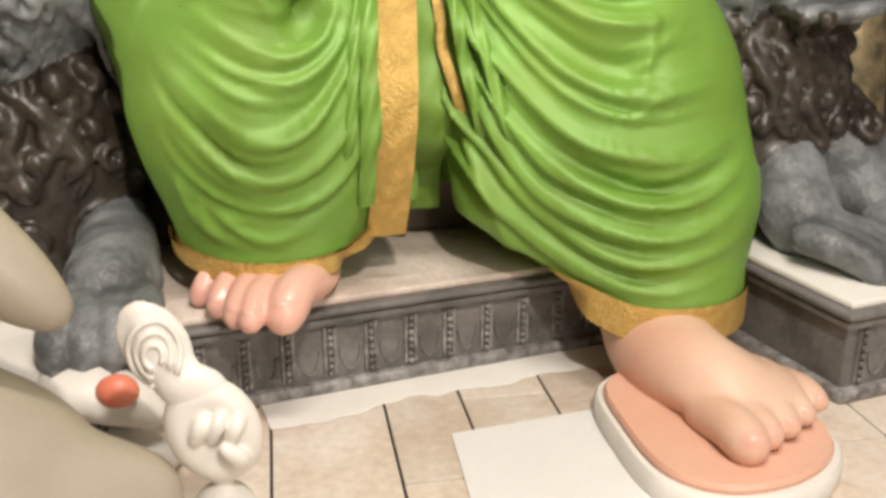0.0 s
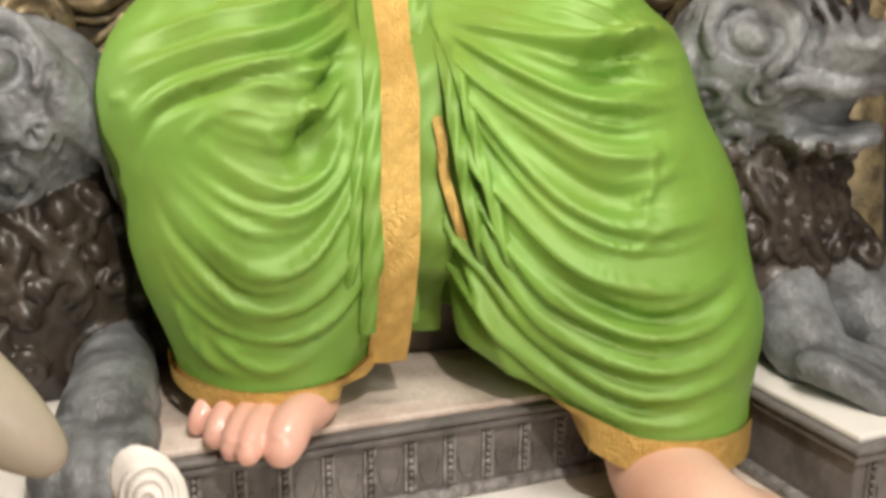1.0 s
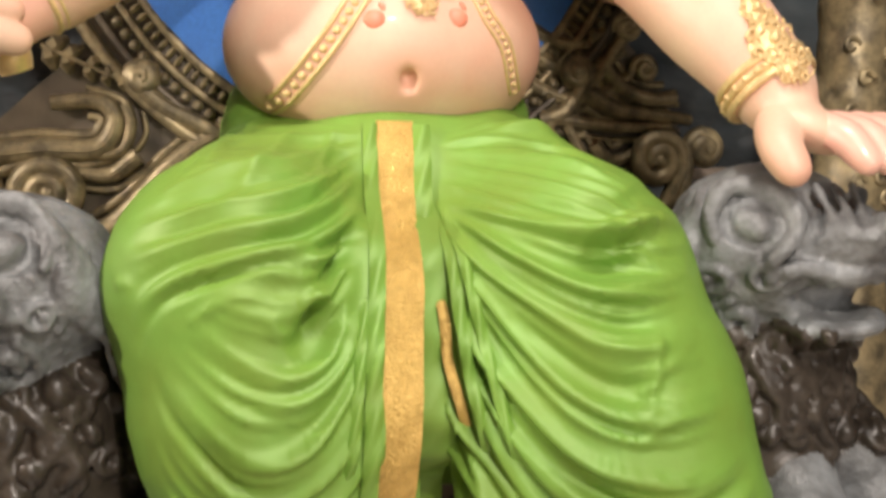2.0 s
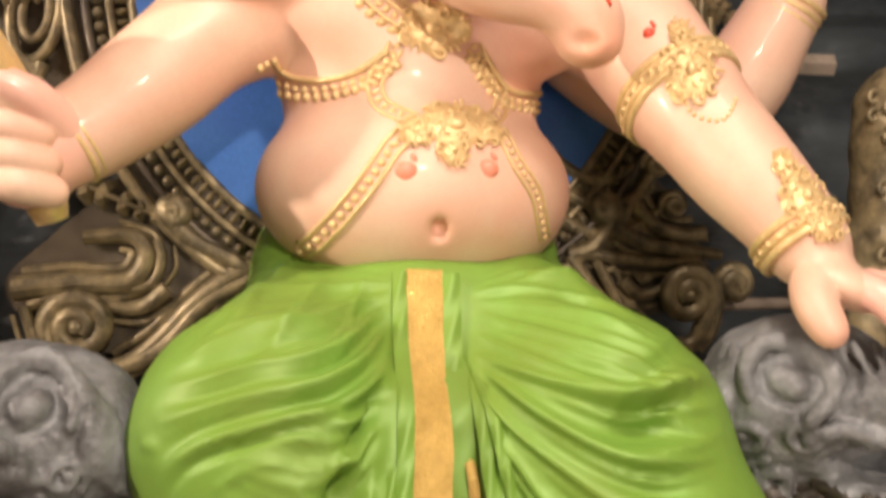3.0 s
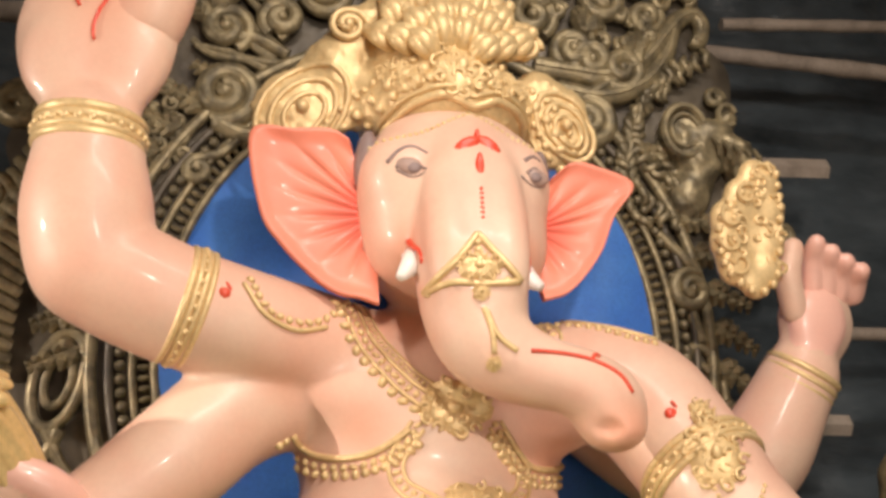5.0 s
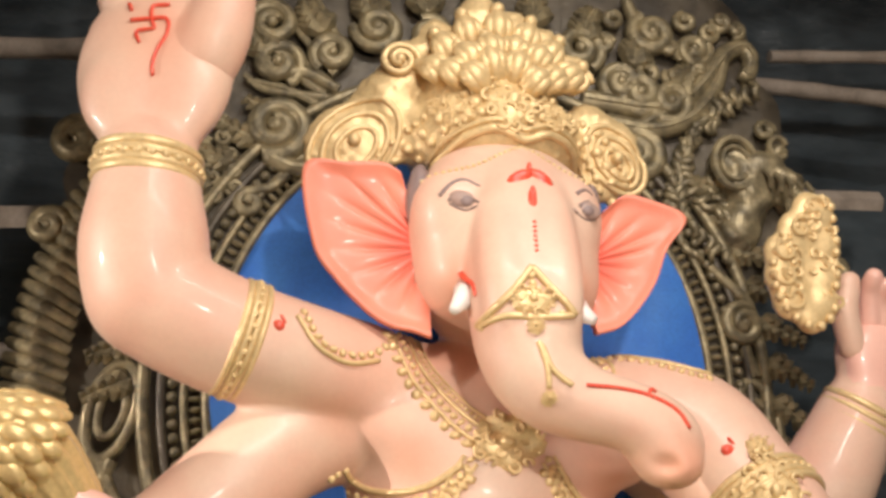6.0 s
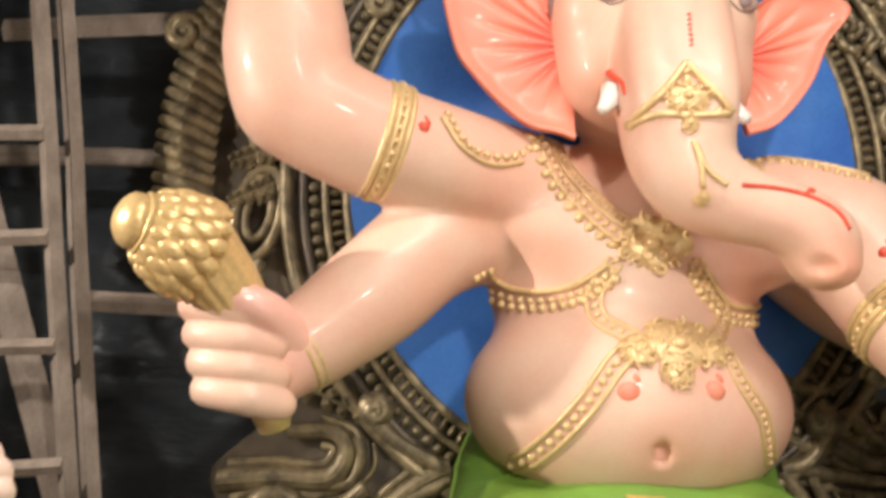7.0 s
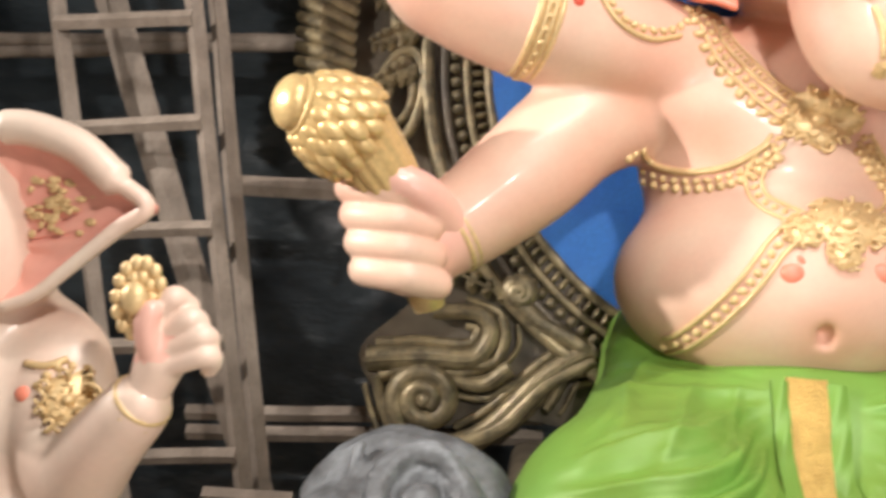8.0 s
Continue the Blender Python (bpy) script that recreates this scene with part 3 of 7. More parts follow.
for i in range(7):
    ribbon([(-0.21, 4.32), (-0.42, 4.33), (-0.66, 4.34), (-0.77, 4.41)]if i == 0 else [(-0.42 + 0.02 * i, 4.22 + 0.06 * i), (-0.62 + 0.03 * i, 4.27 + 0.09 * i), (-0.80 + 0.05 * i, 4.26 + 0.12 * i)], 0.022, 0.014, ridge=False, name="carved_ray")
# eye-shaped loops on both cheeks
for c, tilt in (([(-1.13, 2.78)][0], -8), ([(1.68, 2.90)][0], 8)):
    a = np.linspace(0, 2 * math.pi, 28)
    t = radians(tilt)
    for k, w in ((1.0, 0.026), (0.55, 0.02)):
        x, z = 0.095 * k * np.sin(a), 0.20 * k * np.cos(a)
        part("carved_loop", Shape().tube(np.stack([c[0] + x * math.cos(t) - z * math.sin(t), np.full(28, 4.22), c[1] + x * math.sin(t) + z * math.cos(t)], 1), w, 0, 8), BRASS, throne)
    ribbon([(c[0] - 0.02, c[1] - 0.2), (c[0] + 0.05, c[1] - 0.33), (c[0] + 0.14, c[1] - 0.42)], 0.025, 0.015)
    ribbon([(c[0] + 0.03, c[1] - 0.2), (c[0] - 0.02, c[1] - 0.35), (c[0] - 0.06, c[1] - 0.5)], 0.025, 0.015)
    ribbon([(c[0], c[1] + 0.22), (c[0] - 0.04, c[1] + 0.36), (c[0] + 0.02, c[1] + 0.5)], 0.03, 0.02)
# upper right
scroll([(1.14, 4.17)][0], 0.13, 1.6, 100, -1, 0.034, tail=[(1.30, 4.42), (1.22, 4.37)])
scroll([(1.16, 4.51)][0], 0.11, 1.5, -60, -1, 0.032)
scroll([(1.63, 3.36)][0], 0.095, 1.6, 60, 1, 0.026, tail=[(1.48, 3.63), (1.59, 3.53)])
scroll([(2.10, 3.67)][0], 0.065, 1.5, 200, 1, 0.02, tail=[(1.94, 3.45), (1.99, 3.56)])
scroll([(1.80, 4.37)][0], 0.05, 1.4, 0, 1, 0.018)
scroll([(1.23, 4.86)][0], 0.11, 1.5, 120, 1, 0.032, tail=[(1.10, 5.05), (1.15, 4.92)])
ribbon([(0.87, 4.45), (1.04, 4.44), (1.24, 4.44), (1.42, 4.53), (1.56, 4.71), (1.64, 4.81), (1.72, 4.84), (1.76, 4.78), (1.74, 4.69), (1.70, 4.70)], 0.05, 0.032)
for c, r, st in zip([(1.07, 4.60), (1.21, 4.63), (1.34, 4.62), (1.43, 4.74), (1.32, 4.78), (1.53, 4.90), (1.41, 4.95), (1.60, 4.97), (1.68, 4.93), (1.47, 4.67), (0.98, 4.77), (1.02, 4.92)], (0.05, 0.06, 0.05, 0.055, 0.045, 0.05, 0.055, 0.05, 0.04, 0.035, 0.06, 0.05), (0, 60, 140, 200, 300, 40, 100, 170, 250, 320, 20, 80)):
    scroll(c, r, 1.3, st, 1 if st % 40 else -1, 0.02)
# carved ground behind the beast and the crest
inner = np.array(spline([(0.77, 5.10), (0.80, 4.58), (0.94, 4.35), (1.08, 4.12), (1.18, 3.90), (1.26, 3.68)], 6))
outer = np.array(spline([(1.52, 5.27), (1.75, 5.01), (1.77, 4.73), (1.91, 4.55), (1.90, 4.15), (1.98, 3.80)], 6))
ground = []
for y in (4.262, 4.32):
    for a, b in zip(inner, outer):
        ground += [(a[0] + (b[0] - a[0]) * k / 8, y + (0.012 * noise.noise(Vector((a[0] * 9 + k, a[1] * 9, 2.0))) if y < 4.3 else 0.0), a[1] + (b[1] - a[1]) * k / 8) for k in range(9)]
rows_n, half = len(inner), len(inner) * 9
gf = []
for i in range(rows_n - 1):
    for k in range(8):
        q = i * 9 + k
        gf += [(q, q + 9, q + 10, q + 1), (half + q + 1, half + q + 10, half + q + 9, half + q)]
    gf.append((i * 9 + 8, i * 9 + 17, half + i * 9 + 17, half + i * 9 + 8))
part("carved_ground", Shape().add(ground, gf), BRONZE, throne, smooth="all")
scroll([(1.45, 4.79)][0], 0.09, 1.5, 30, -1, 0.026)
ribbon([(0.99, 4.33), (1.22, 4.32), (1.42, 4.41), (1.55, 4.58), (1.60, 4.74)], 0.05, 0.035)


# columns of small curls
def curls(line, rows, step, r):
    p = spaced(spline(line, 10), step)
    for i, (x, z) in enumerate(p):
        for k in range(rows):
            ox = (k - (rows - 1) / 2) * r * 2.1
            s = Shape()
            a = np.linspace(0, math.pi * 2.4, 14) + 0.7 * (i + k)
            q = np.linspace(1, 0.3, 14)
            s.tube(np.stack([x + ox + r * q * np.cos(a), 4.215 - 0.02 * (1 - q), z + 0.5 * ox + r * q * np.sin(a)], 1), r * 0.34, 0, 6)
            s.ball((x + ox, 4.20, z + 0.5 * ox), r * 0.3, 0, 6, 4)
            part("curl", s, BRASS, throne)


curls([(-0.90, 4.12), (-0.82, 3.93), (-0.78, 3.76)], 2, 0.085, 0.042)
# wavy mane of the beast
rnd = random.Random(17)
for k, (line, turn) in enumerate((([(1.73, 4.63), (1.58, 4.55), (1.48, 4.41), (1.43, 4.26), (1.43, 4.08), (1.51, 3.94), (1.63, 3.84)], 0), ([(1.66, 4.56), (1.50, 4.45), (1.39, 4.30), (1.34, 4.13), (1.36, 3.96), (1.46, 3.81), (1.56, 3.72)], 1),
                                  ([(1.53, 4.44), (1.40, 4.32), (1.32, 4.14), (1.29, 3.98), (1.32, 3.81), (1.40, 3.71)], 2), ([(1.51, 4.21), (1.49, 4.08), (1.55, 3.97), (1.66, 3.90)], 3))):
    for i, (x, z) in enumerate(spaced(spline(line, 10), 0.052)):
        a = radians(-100 + 14 * turn + rnd.uniform(-16, 16)) if turn else radians(-60 - 8 * i)
        ln = rnd.uniform(0.085, 0.12)
        pts = [(x + q * ln * math.cos(a) - 0.018 * math.sin(q * 6.3 + i) * math.sin(a), 4.20 - 0.02 * math.sin(q * 3.14) + 0.008 * k, z + q * ln * math.sin(a) + 0.018 * math.sin(q * 6.3 + i) * math.cos(a)) for q in (0, 0.2, 0.4, 0.6, 0.8, 1.0)]
        part("mane_lock", Shape().tube(pts, [0.012, 0.021, 0.024, 0.022, 0.018, 0.009], 0, 6), BRASS, throne, smooth="all")
# ribbed horn on the outer edge
for i in range(16):
    a = radians(188 - i * 2.0)
    ro, ri = 1.95, 1.70
    x0, z0 = OC[0] + ri * math.cos(a), OC[1] + ri * math.sin(a) * 0.95
    x1, z1 = OC[0] + ro * math.cos(a - 0.05), OC[1] + ro * math.sin(a - 0.05) * 0.95
    part("horn_rib", Shape().tube([(x0, 4.24, z0), ((x0 + x1) / 2, 4.17, (z0 + z1) / 2), (x1, 4.25, z1)], [0.03, 0.036, 0.026], 0, 8), BRASS, throne)
mask = Solid((1.05, 3.95, 3.55), (2.1, 4.35, 4.65), 0.016)
fm = [(1.62, 4.14), (1.75, 4.14), (1.86, 4.08), (1.91, 3.97), (1.80, 3.99), (1.70, 4.01), (1.95, 3.92), (1.65, 3.86), (1.84, 4.24), (1.55, 4.18)]
mask.ell((fm[0][0], 4.22, fm[0][1]), (0.12, 0.10, 0.16), 0.03, 0)
mask.ell((fm[1][0], 4.20, fm[1][1]), (0.14, 0.12, 0.10), 0.03, 0)
mask.ell((fm[2][0], 4.18, fm[2][1]), (0.10, 0.12, 0.06), 0.02, 0, (0, 25, 0))
mask.ell((fm[3][0], 4.18, fm[3][1]), (0.11, 0.11, 0.05), 0.02, 0, (0, 40, 0))
mask.ell((fm[4][0], 4.08, fm[4][1]), (0.07, 0.05, 0.02), 0.02, 0, (0, 30, 0), cut=True)
mask.ell((fm[5][0], 4.20, fm[5][1]), (0.12, 0.10, 0.12), 0.03, 0)
mask.ell((fm[7][0], 4.22, fm[7][1]), (0.11, 0.09, 0.15), 0.03, 0, (0, 20, 0))
mask.ell((fm[8][0], 4.2, fm[8][1]), (0.06, 0.09, 0.05), 0.02, 0)
mv, mq, mm = mask.mesh()
mv = mv + vertex_normals(mv, mq) * np.array([0.012 * noise.fractal(Vector(p) * 16, 1.0, 2.0, 2) for p in mv])[:, None]
head_shape = Shape().add(mv, mq, 0)
ex, ez = fm[8]
for c, r, w in (((ex - 0.02, ez), 0.055, 0.016), ((fm[0][0] - 0.02, fm[0][1]), 0.13, 0.02), ((fm[0][0] - 0.02, fm[0][1]), 0.085, 0.014), ((fm[6][0] - 0.06, fm[6][1] + 0.02), 0.05, 0.014)):
    a = np.linspace(0.3, 5.6, 20)
    part("carved_ridge", Shape().tube([(c[0] + r * 0.8 * math.cos(t), 4.12, c[1] + r * math.sin(t)) for t in a], w, 0, 6), BRASS, throne)
for k in range(5):
    part("carved_tooth", Shape().tube([(fm[1][0] - 0.02 + 0.05 * k, 4.09, fm[1][1] - 0.04 - 0.012 * k), (fm[1][0] + 0.05 * k, 4.07, fm[1][1] - 0.08 - 0.014 * k), (fm[1][0] + 0.01 + 0.05 * k, 4.10, fm[1][1] - 0.12 - 0.016 * k)], 0.014, 0, 6), BRASS, throne)
part("carved_beast_head", head_shape, BRASS, throne, smooth="all")
# fill of smaller volutes round the crest
for i in range(15):
    a = radians(28 + i * 124 / 14)
    g = 0.50 + 0.07 * (i % 2)
    c = (OC[0] + (OR[0] + g) * math.cos(a), OC[1] + (OR[1] + g) * math.sin(a))
    if c[1] < 4.28:
        continue
    scroll(c, 0.12 if i % 2 else 0.10, 1.5, 60 * i, 1 if i % 2 else -1, 0.03)
    c2 = (OC[0] + (OR[0] + 0.82) * math.cos(a), OC[1] + (OR[1] + 0.82) * math.sin(a))
    leaf((OC[0] + (OR[0] + 0.62) * math.cos(a), OC[1] + (OR[1] + 0.62) * math.sin(a)), c2, 0.16, 0.02)
for i in range(10):
    a = radians(130 + i * 6.0)
    leaf((OC[0] + 1.42 * math.cos(a), OC[1] + 1.5 * math.sin(a)), (OC[0] + 1.62 * math.cos(a + 0.05), OC[1] + 1.72 * math.sin(a + 0.05)), 0.11)
for i in range(9):
    a = radians(-14 + i * 7.0)
    leaf((OC[0] + 1.40 * math.cos(a), OC[1] + 1.5 * math.sin(a)), (OC[0] + 1.60 * math.cos(a - 0.08), OC[1] + 1.7 * math.sin(a - 0.08)), 0.11)
# seat block under the cloth
part("seat", Shape().box((-0.55, 3.35, 0.3), (1.3, 4.3, 1.35), 0, 0.05), BRONZE, throne)


# ---- the great seated statue ----
SK, PK, CO, RD, DK, IV, GO, GR, ZA, ST, BL, BZ, BS, PL, CR, EY, CS, EP = range(18)
body = Solid((-1.5, 1.85, 0.0), (2.4, 4.35, 4.75), 0.0165)
# trunk of the body
body.ell((0.39, 3.74, 2.085), (0.60, 0.46, 0.395), 0.06, SK)
body.ell((0.37, 3.82, 2.55), (0.52, 0.36, 0.42), 0.12, SK)
body.ell((0.40, 3.84, 2.84), (0.68, 0.30, 0.24), 0.12, SK)
body.ell((0.10, 3.62, 2.70), (0.27, 0.13, 0.16), 0.07, SK, (0, 12, 0))
body.ell((0.76, 3.63, 2.66), (0.24, 0.12, 0.15), 0.07, SK)
body.ell((0.43, 3.30, 1.94), (0.03, 0.07, 0.04), 0.02, SK, cut=True)
# head
body.ell((0.37, 3.68, 3.42), (0.36, 0.36, 0.40), 0.06, SK)
body.ell((0.20, 3.46, 3.50), (0.18, 0.16, 0.18), 0.08, SK)
body.ell((0.58, 3.48, 3.52), (0.16, 0.16, 0.18), 0.08, SK)
body.ell((0.38, 3.60, 3.64), (0.32, 0.24, 0.20), 0.06, SK)
body.ell((0.215, 3.50, 3.24), (0.13, 0.16, 0.14), 0.08, SK)
body.ell((0.175, 3.54, 3.40), (0.13, 0.17, 0.25), 0.08, SK)
body.ell((0.63, 3.56, 3.40), (0.11, 0.18, 0.26), 0.10, SK)
body.ell((0.63, 3.54, 3.26), (0.12, 0.15, 0.15), 0.06, SK)
body.ell((0.40, 3.44, 3.34), (0.25, 0.16, 0.26), 0.08, SK)
body.chain([(0.42, 3.46, 3.56, 0.17), (0.42, 3.38, 3.36, 0.175), (0.425, 3.29, 3.12, 0.172), (0.435, 3.25, 2.94, 0.148),
            (0.485, 3.22, 2.82, 0.118), (0.61, 3.20, 2.755, 0.095), (0.77, 3.19, 2.72, 0.085), (0.87, 3.20, 2.67, 0.090), (0.905, 3.22, 2.61, 0.092)], 0.06, SK)
body.ell((0.90, 3.17, 2.56), (0.09, 0.09, 0.06), 0.05, SK)
for side in (-1, 1):
    body.chain([(0.42 + 0.085 * side, 3.325, 3.50, 0.055), (0.42 + 0.10 * side, 3.245, 3.32, 0.060), (0.425 + 0.095 * side, 3.17, 3.14, 0.060), (0.435 + 0.075 * side, 3.155, 2.98, 0.055)], 0.05, SK)
body.ell((0.845, 3.085, 2.555), (0.050, 0.04, 0.026), 0.03, PK, cut=True)
# raised arm and open palm
body.chain([(0.0, 3.76, 2.86, 0.20), (-0.32, 3.58, 2.90, 0.19), (-0.62, 3.46, 2.96, 0.185), (-0.88, 3.40, 3.06, 0.185)], 0.06, SK)
body.chain([(-0.89, 3.40, 3.06, 0.19), (-0.92, 3.40, 3.25, 0.205), (-0.94, 3.40, 3.42, 0.175), (-0.95, 3.40, 3.58, 0.155)], 0.04, SK)
body.ell((-0.98, 3.41, 3.95), (0.288, 0.112, 0.37), 0.06, SK)
body.ell((-1.07, 3.35, 3.80), (0.14, 0.07, 0.18), 0.06, SK)
body.ell((-0.84, 3.355, 3.86), (0.12, 0.08, 0.22), 0.06, SK)
hand1 = Solid((-1.4, 3.1, 3.75), (-0.55, 3.65, 4.98), 0.0105)
hand1.ell((-0.98, 3.41, 4.02), (0.278, 0.104, 0.29), 0.06, SK)
for i, (dx, top) in enumerate(((-0.21, 4.72), (-0.075, 4.85), (0.06, 4.86), (0.175, 4.76))):
    hand1.chain([(-0.98 + dx * 0.9, 3.41, 4.22, 0.072), (-0.98 + dx * 1.05, 3.39, 4.48, 0.07), (-0.98 + dx * 1.1, 3.37, top, 0.055)], 0.012, SK)
hand1.chain([(-0.80, 3.38, 4.00, 0.10), (-0.755, 3.35, 4.16, 0.085), (-0.735, 3.32, 4.38, 0.06)], 0.07, SK)
# lower arm that grips the mace
body.chain([(-0.02, 3.86, 2.80, 0.21), (-0.36, 3.66, 2.62, 0.185), (-0.55, 3.54, 2.42, 0.175), (-0.72, 3.46, 2.26, 0.145), (-0.82, 3.41, 2.18, 0.125)], 0.05, SK)
body.ell((-0.90, 3.36, 2.15), (0.17, 0.15, 0.19), 0.04, PK, (0, 20, 0))
hand2 = Solid((-1.3, 3.0, 1.85), (-0.6, 3.6, 2.5), 0.0095)
hand2.ell((-0.90, 3.36, 2.15), (0.165, 0.145, 0.185), 0.04, PK, (0, 20, 0))
for i in range(4):
    z = 2.30 - 0.088 * i
    x = -1.0 + 0.022 * i
    hand2.chain([(x + 0.13, 3.24, z - 0.02, 0.05), (x + 0.02, 3.19, z, 0.055), (x - 0.10, 3.23, z + 0.01, 0.052), (x - 0.12, 3.33, z + 0.01, 0.05)], 0.01, SK)
hand2.chain([(-0.78, 3.34, 2.2, 0.07), (-0.86, 3.22, 2.30, 0.06), (-0.96, 3.17, 2.345, 0.05)], 0.015, PK)
# front arm that rests on the lion
body.chain([(0.92, 3.76, 2.84, 0.21), (1.16, 3.64, 2.74, 0.215), (1.28, 3.48, 2.52, 0.195), (1.36, 3.34, 2.35, 0.18)], 0.06, SK)
body.chain([(1.36, 3.34, 2.35, 0.18), (1.46, 3.22, 2.18, 0.17), (1.56, 3.10, 2.02, 0.14), (1.62, 3.02, 1.90, 0.12)], 0.04, SK)
body.ell((1.68, 2.94, 1.80), (0.155, 0.15, 0.075), 0.05, SK, (10, 20, 0))
hand3 = Solid((1.35, 2.55, 1.5), (2.2, 3.2, 2.0), 0.0095)
hand3.ell((1.68, 2.94, 1.80), (0.15, 0.145, 0.072), 0.05, SK, (10, 20, 0))
hand3.chain([(1.57, 2.92, 1.80, 0.07), (1.54, 2.84, 1.73, 0.06), (1.555, 2.78, 1.66, 0.05)], 0.02, SK)
for i in range(4):
    x = 1.68 + 0.075 * i
    hand3.chain([(x, 2.90, 1.80, 0.055), (x + 0.05, 2.80, 1.765, 0.052), (x + 0.09, 2.73, 1.69, 0.042)], 0.012, PK)
# back arm with the raised hand
body.chain([(1.0, 3.95, 2.78, 0.18), (1.35, 3.95, 2.55, 0.18), (1.66, 3.88, 2.46, 0.17)], 0.05, SK)
body.chain([(1.66, 3.88, 2.46, 0.17), (1.76, 3.82, 2.62, 0.17), (1.86, 3.76, 2.84, 0.14), (1.90, 3.74, 2.92, 0.125)], 0.04, SK)
body.ell((1.96, 3.72, 3.12), (0.16, 0.09, 0.19), 0.05, SK, (0, 10, 0))
body.ell((1.93, 3.65, 3.10), (0.11, 0.05, 0.14), 0.04, PK, (0, 10, 0))
hand4 = Solid((1.7, 3.4, 2.9), (2.3, 3.9, 3.55), 0.0095)
hand4.ell((1.96, 3.72, 3.12), (0.155, 0.087, 0.185), 0.05, SK, (0, 10, 0))
for i in range(4):
    x = 1.93 + 0.062 * i
    hand4.chain([(x, 3.68, 3.24, 0.045), (x - 0.01, 3.63, 3.36 - 0.02 * i, 0.043), (x - 0.02, 3.57, 3.42 - 0.035 * i, 0.035)], 0.01, PK)
hand4.chain([(1.84, 3.66, 3.14, 0.05), (1.80, 3.62, 3.28, 0.05), (1.82, 3.60, 3.40, 0.042)], 0.012, SK)
# feet
foot1 = Solid((-0.4, 2.35, 0.24), (0.3, 3.1, 0.62), 0.0095)
foot1.ell((0.0, 2.84, 0.385), (0.17, 0.25, 0.075), 0.05, SK)
toes = (((0.07, 2.70), (-0.015, 2.535), 0.060), ((-0.04, 2.72), (-0.108, 2.52), 0.040), ((-0.085, 2.75), (-0.150, 2.555), 0.039), ((-0.135, 2.79), (-0.203, 2.64), 0.037), ((-0.185, 2.82), (-0.258, 2.735), 0.034))
for (x0, y0), (x1, y1), r in toes:
    dx, dy = (x1 - x0), (y1 - y0)
    foot1.chain([(x0, y0, 0.40, r), (x0 + 0.5 * dx, y0 + 0.5 * dy, 0.405, r * 0.98), (x0 + 0.82 * dx, y0 + 0.82 * dy, 0.378, r), (x1, y1, 0.355, r * 0.86)], 0.010, PK, 4)
    foot1.ell((x1, y1 - r * 0.30, 0.365 + r * 0.5), (r * 0.5, r * 0.42, r * 0.25), 0.006, PK, (-40, 0, 0))
foot2 = Solid((0.9, 1.85, 0.06), (1.65, 3.0, 0.6), 0.0095)
foot2.chain([(1.18, 2.82, 0.32, 0.14), (1.15, 2.62, 0.165, 0.14), (1.16, 2.40, 0.155, 0.125), (1.22, 2.24, 0.155, 0.095)], 0.05, SK)
foot2.ell((1.25, 2.27, 0.155), (0.19, 0.21, 0.075), 0.05, SK)
for i in range(5):
    x, y = 1.145 + 0.075 * i, 1.985 + 0.03 * i + 0.004 * i * i
    r = (0.058, 0.042, 0.040, 0.037, 0.034)[i]
    foot2.chain([(x - 0.02, y + 0.2, 0.13, r), (x, y + 0.08, 0.15, r), (x + 0.005, y, 0.145, r * 0.95)], 0.014, SK)
    foot2.ell((x, y - r * 0.55, 0.148 + r * 0.5), (r * 0.5, r * 0.35, r * 0.3), 0.006, PK, (-30, 0, 0))
bv, bq, bmid = body.mesh()
statue = Shape()
bmid = settle(bv, bq, bmid, SK, PK)
statue.add(bv, bq, bmid)
for extra in (hand1, hand2, hand3, hand4, foot1, foot2):
    statue.add(*extra.mesh())

from mathutils.bvhtree import BVHTree
TREE = BVHTree.FromPolygons(bv.tolist(), [tuple(map(int, f)) for f in bq])


def on_front(x, z, tree=TREE, default=3.6):
    hit = tree.ray_cast(Vector((x, 0.5, z)), Vector((0, 1, 0)))
    return hit[0].y if hit[0] is not None else default


# ears: fans with raised ribs
def ear(root, outline, ribs, m, depth, lean):
    line = spaced(spline(outline, 10), 0.012)
    n, rings = len(line), 22
    v = []
    for j in range(rings + 1):
        q = j / rings
        for i in range(n):
            a = i / (n - 1)
            x, z = root[0] + (line[i, 0] - root[0]) * q, root[2] + (line[i, 1] - root[2]) * q
            y = root[1] + lean * q + depth * math.sin(q * math.pi) * 0.8 - 0.013 * abs(math.sin(a * math.pi * ribs)) ** 0.8 * math.sin(min(q * 1.15, 1) * math.pi)
            y -= 0.012 * max(0, (q - 0.85) / 0.15)
            v.append((x, y, z))
    k = len(v)
    v += [(p[0], p[1] + 0.045, p[2]) for p in v]
    f = []
    for j in range(rings):
        for i in range(n - 1):
            a = j * n + i
            f += [(a, a + 1, a + n + 1, a + n), (k + a + n, k + a + n + 1, k + a + 1, k + a)]
    f += [(rings * n + i, rings * n + i + 1, k + rings * n + i + 1, k + rings * n + i) for i in range(n - 1)]
    statue.add(v, f, m)


ear((0.10, 3.50, 3.36), [(0.12, 3.01), (0.05, 3.03), (-0.03, 3.04), (-0.12, 3.09), (-0.25, 3.21), (-0.34, 3.34), (-0.40, 3.64), (-0.24, 3.67), (-0.10, 3.68), (-0.02, 3.64)], 9, CO, 0.04, -0.02)
ear((0.70, 3.52, 3.36), [(0.75, 3.08), (0.86, 3.13), (0.97, 3.28), (1.03, 3.44), (1.11, 3.58), (0.97, 3.64), (0.86, 3.65), (0.77, 3.57)], 8, CO, 0.04, 0.0)
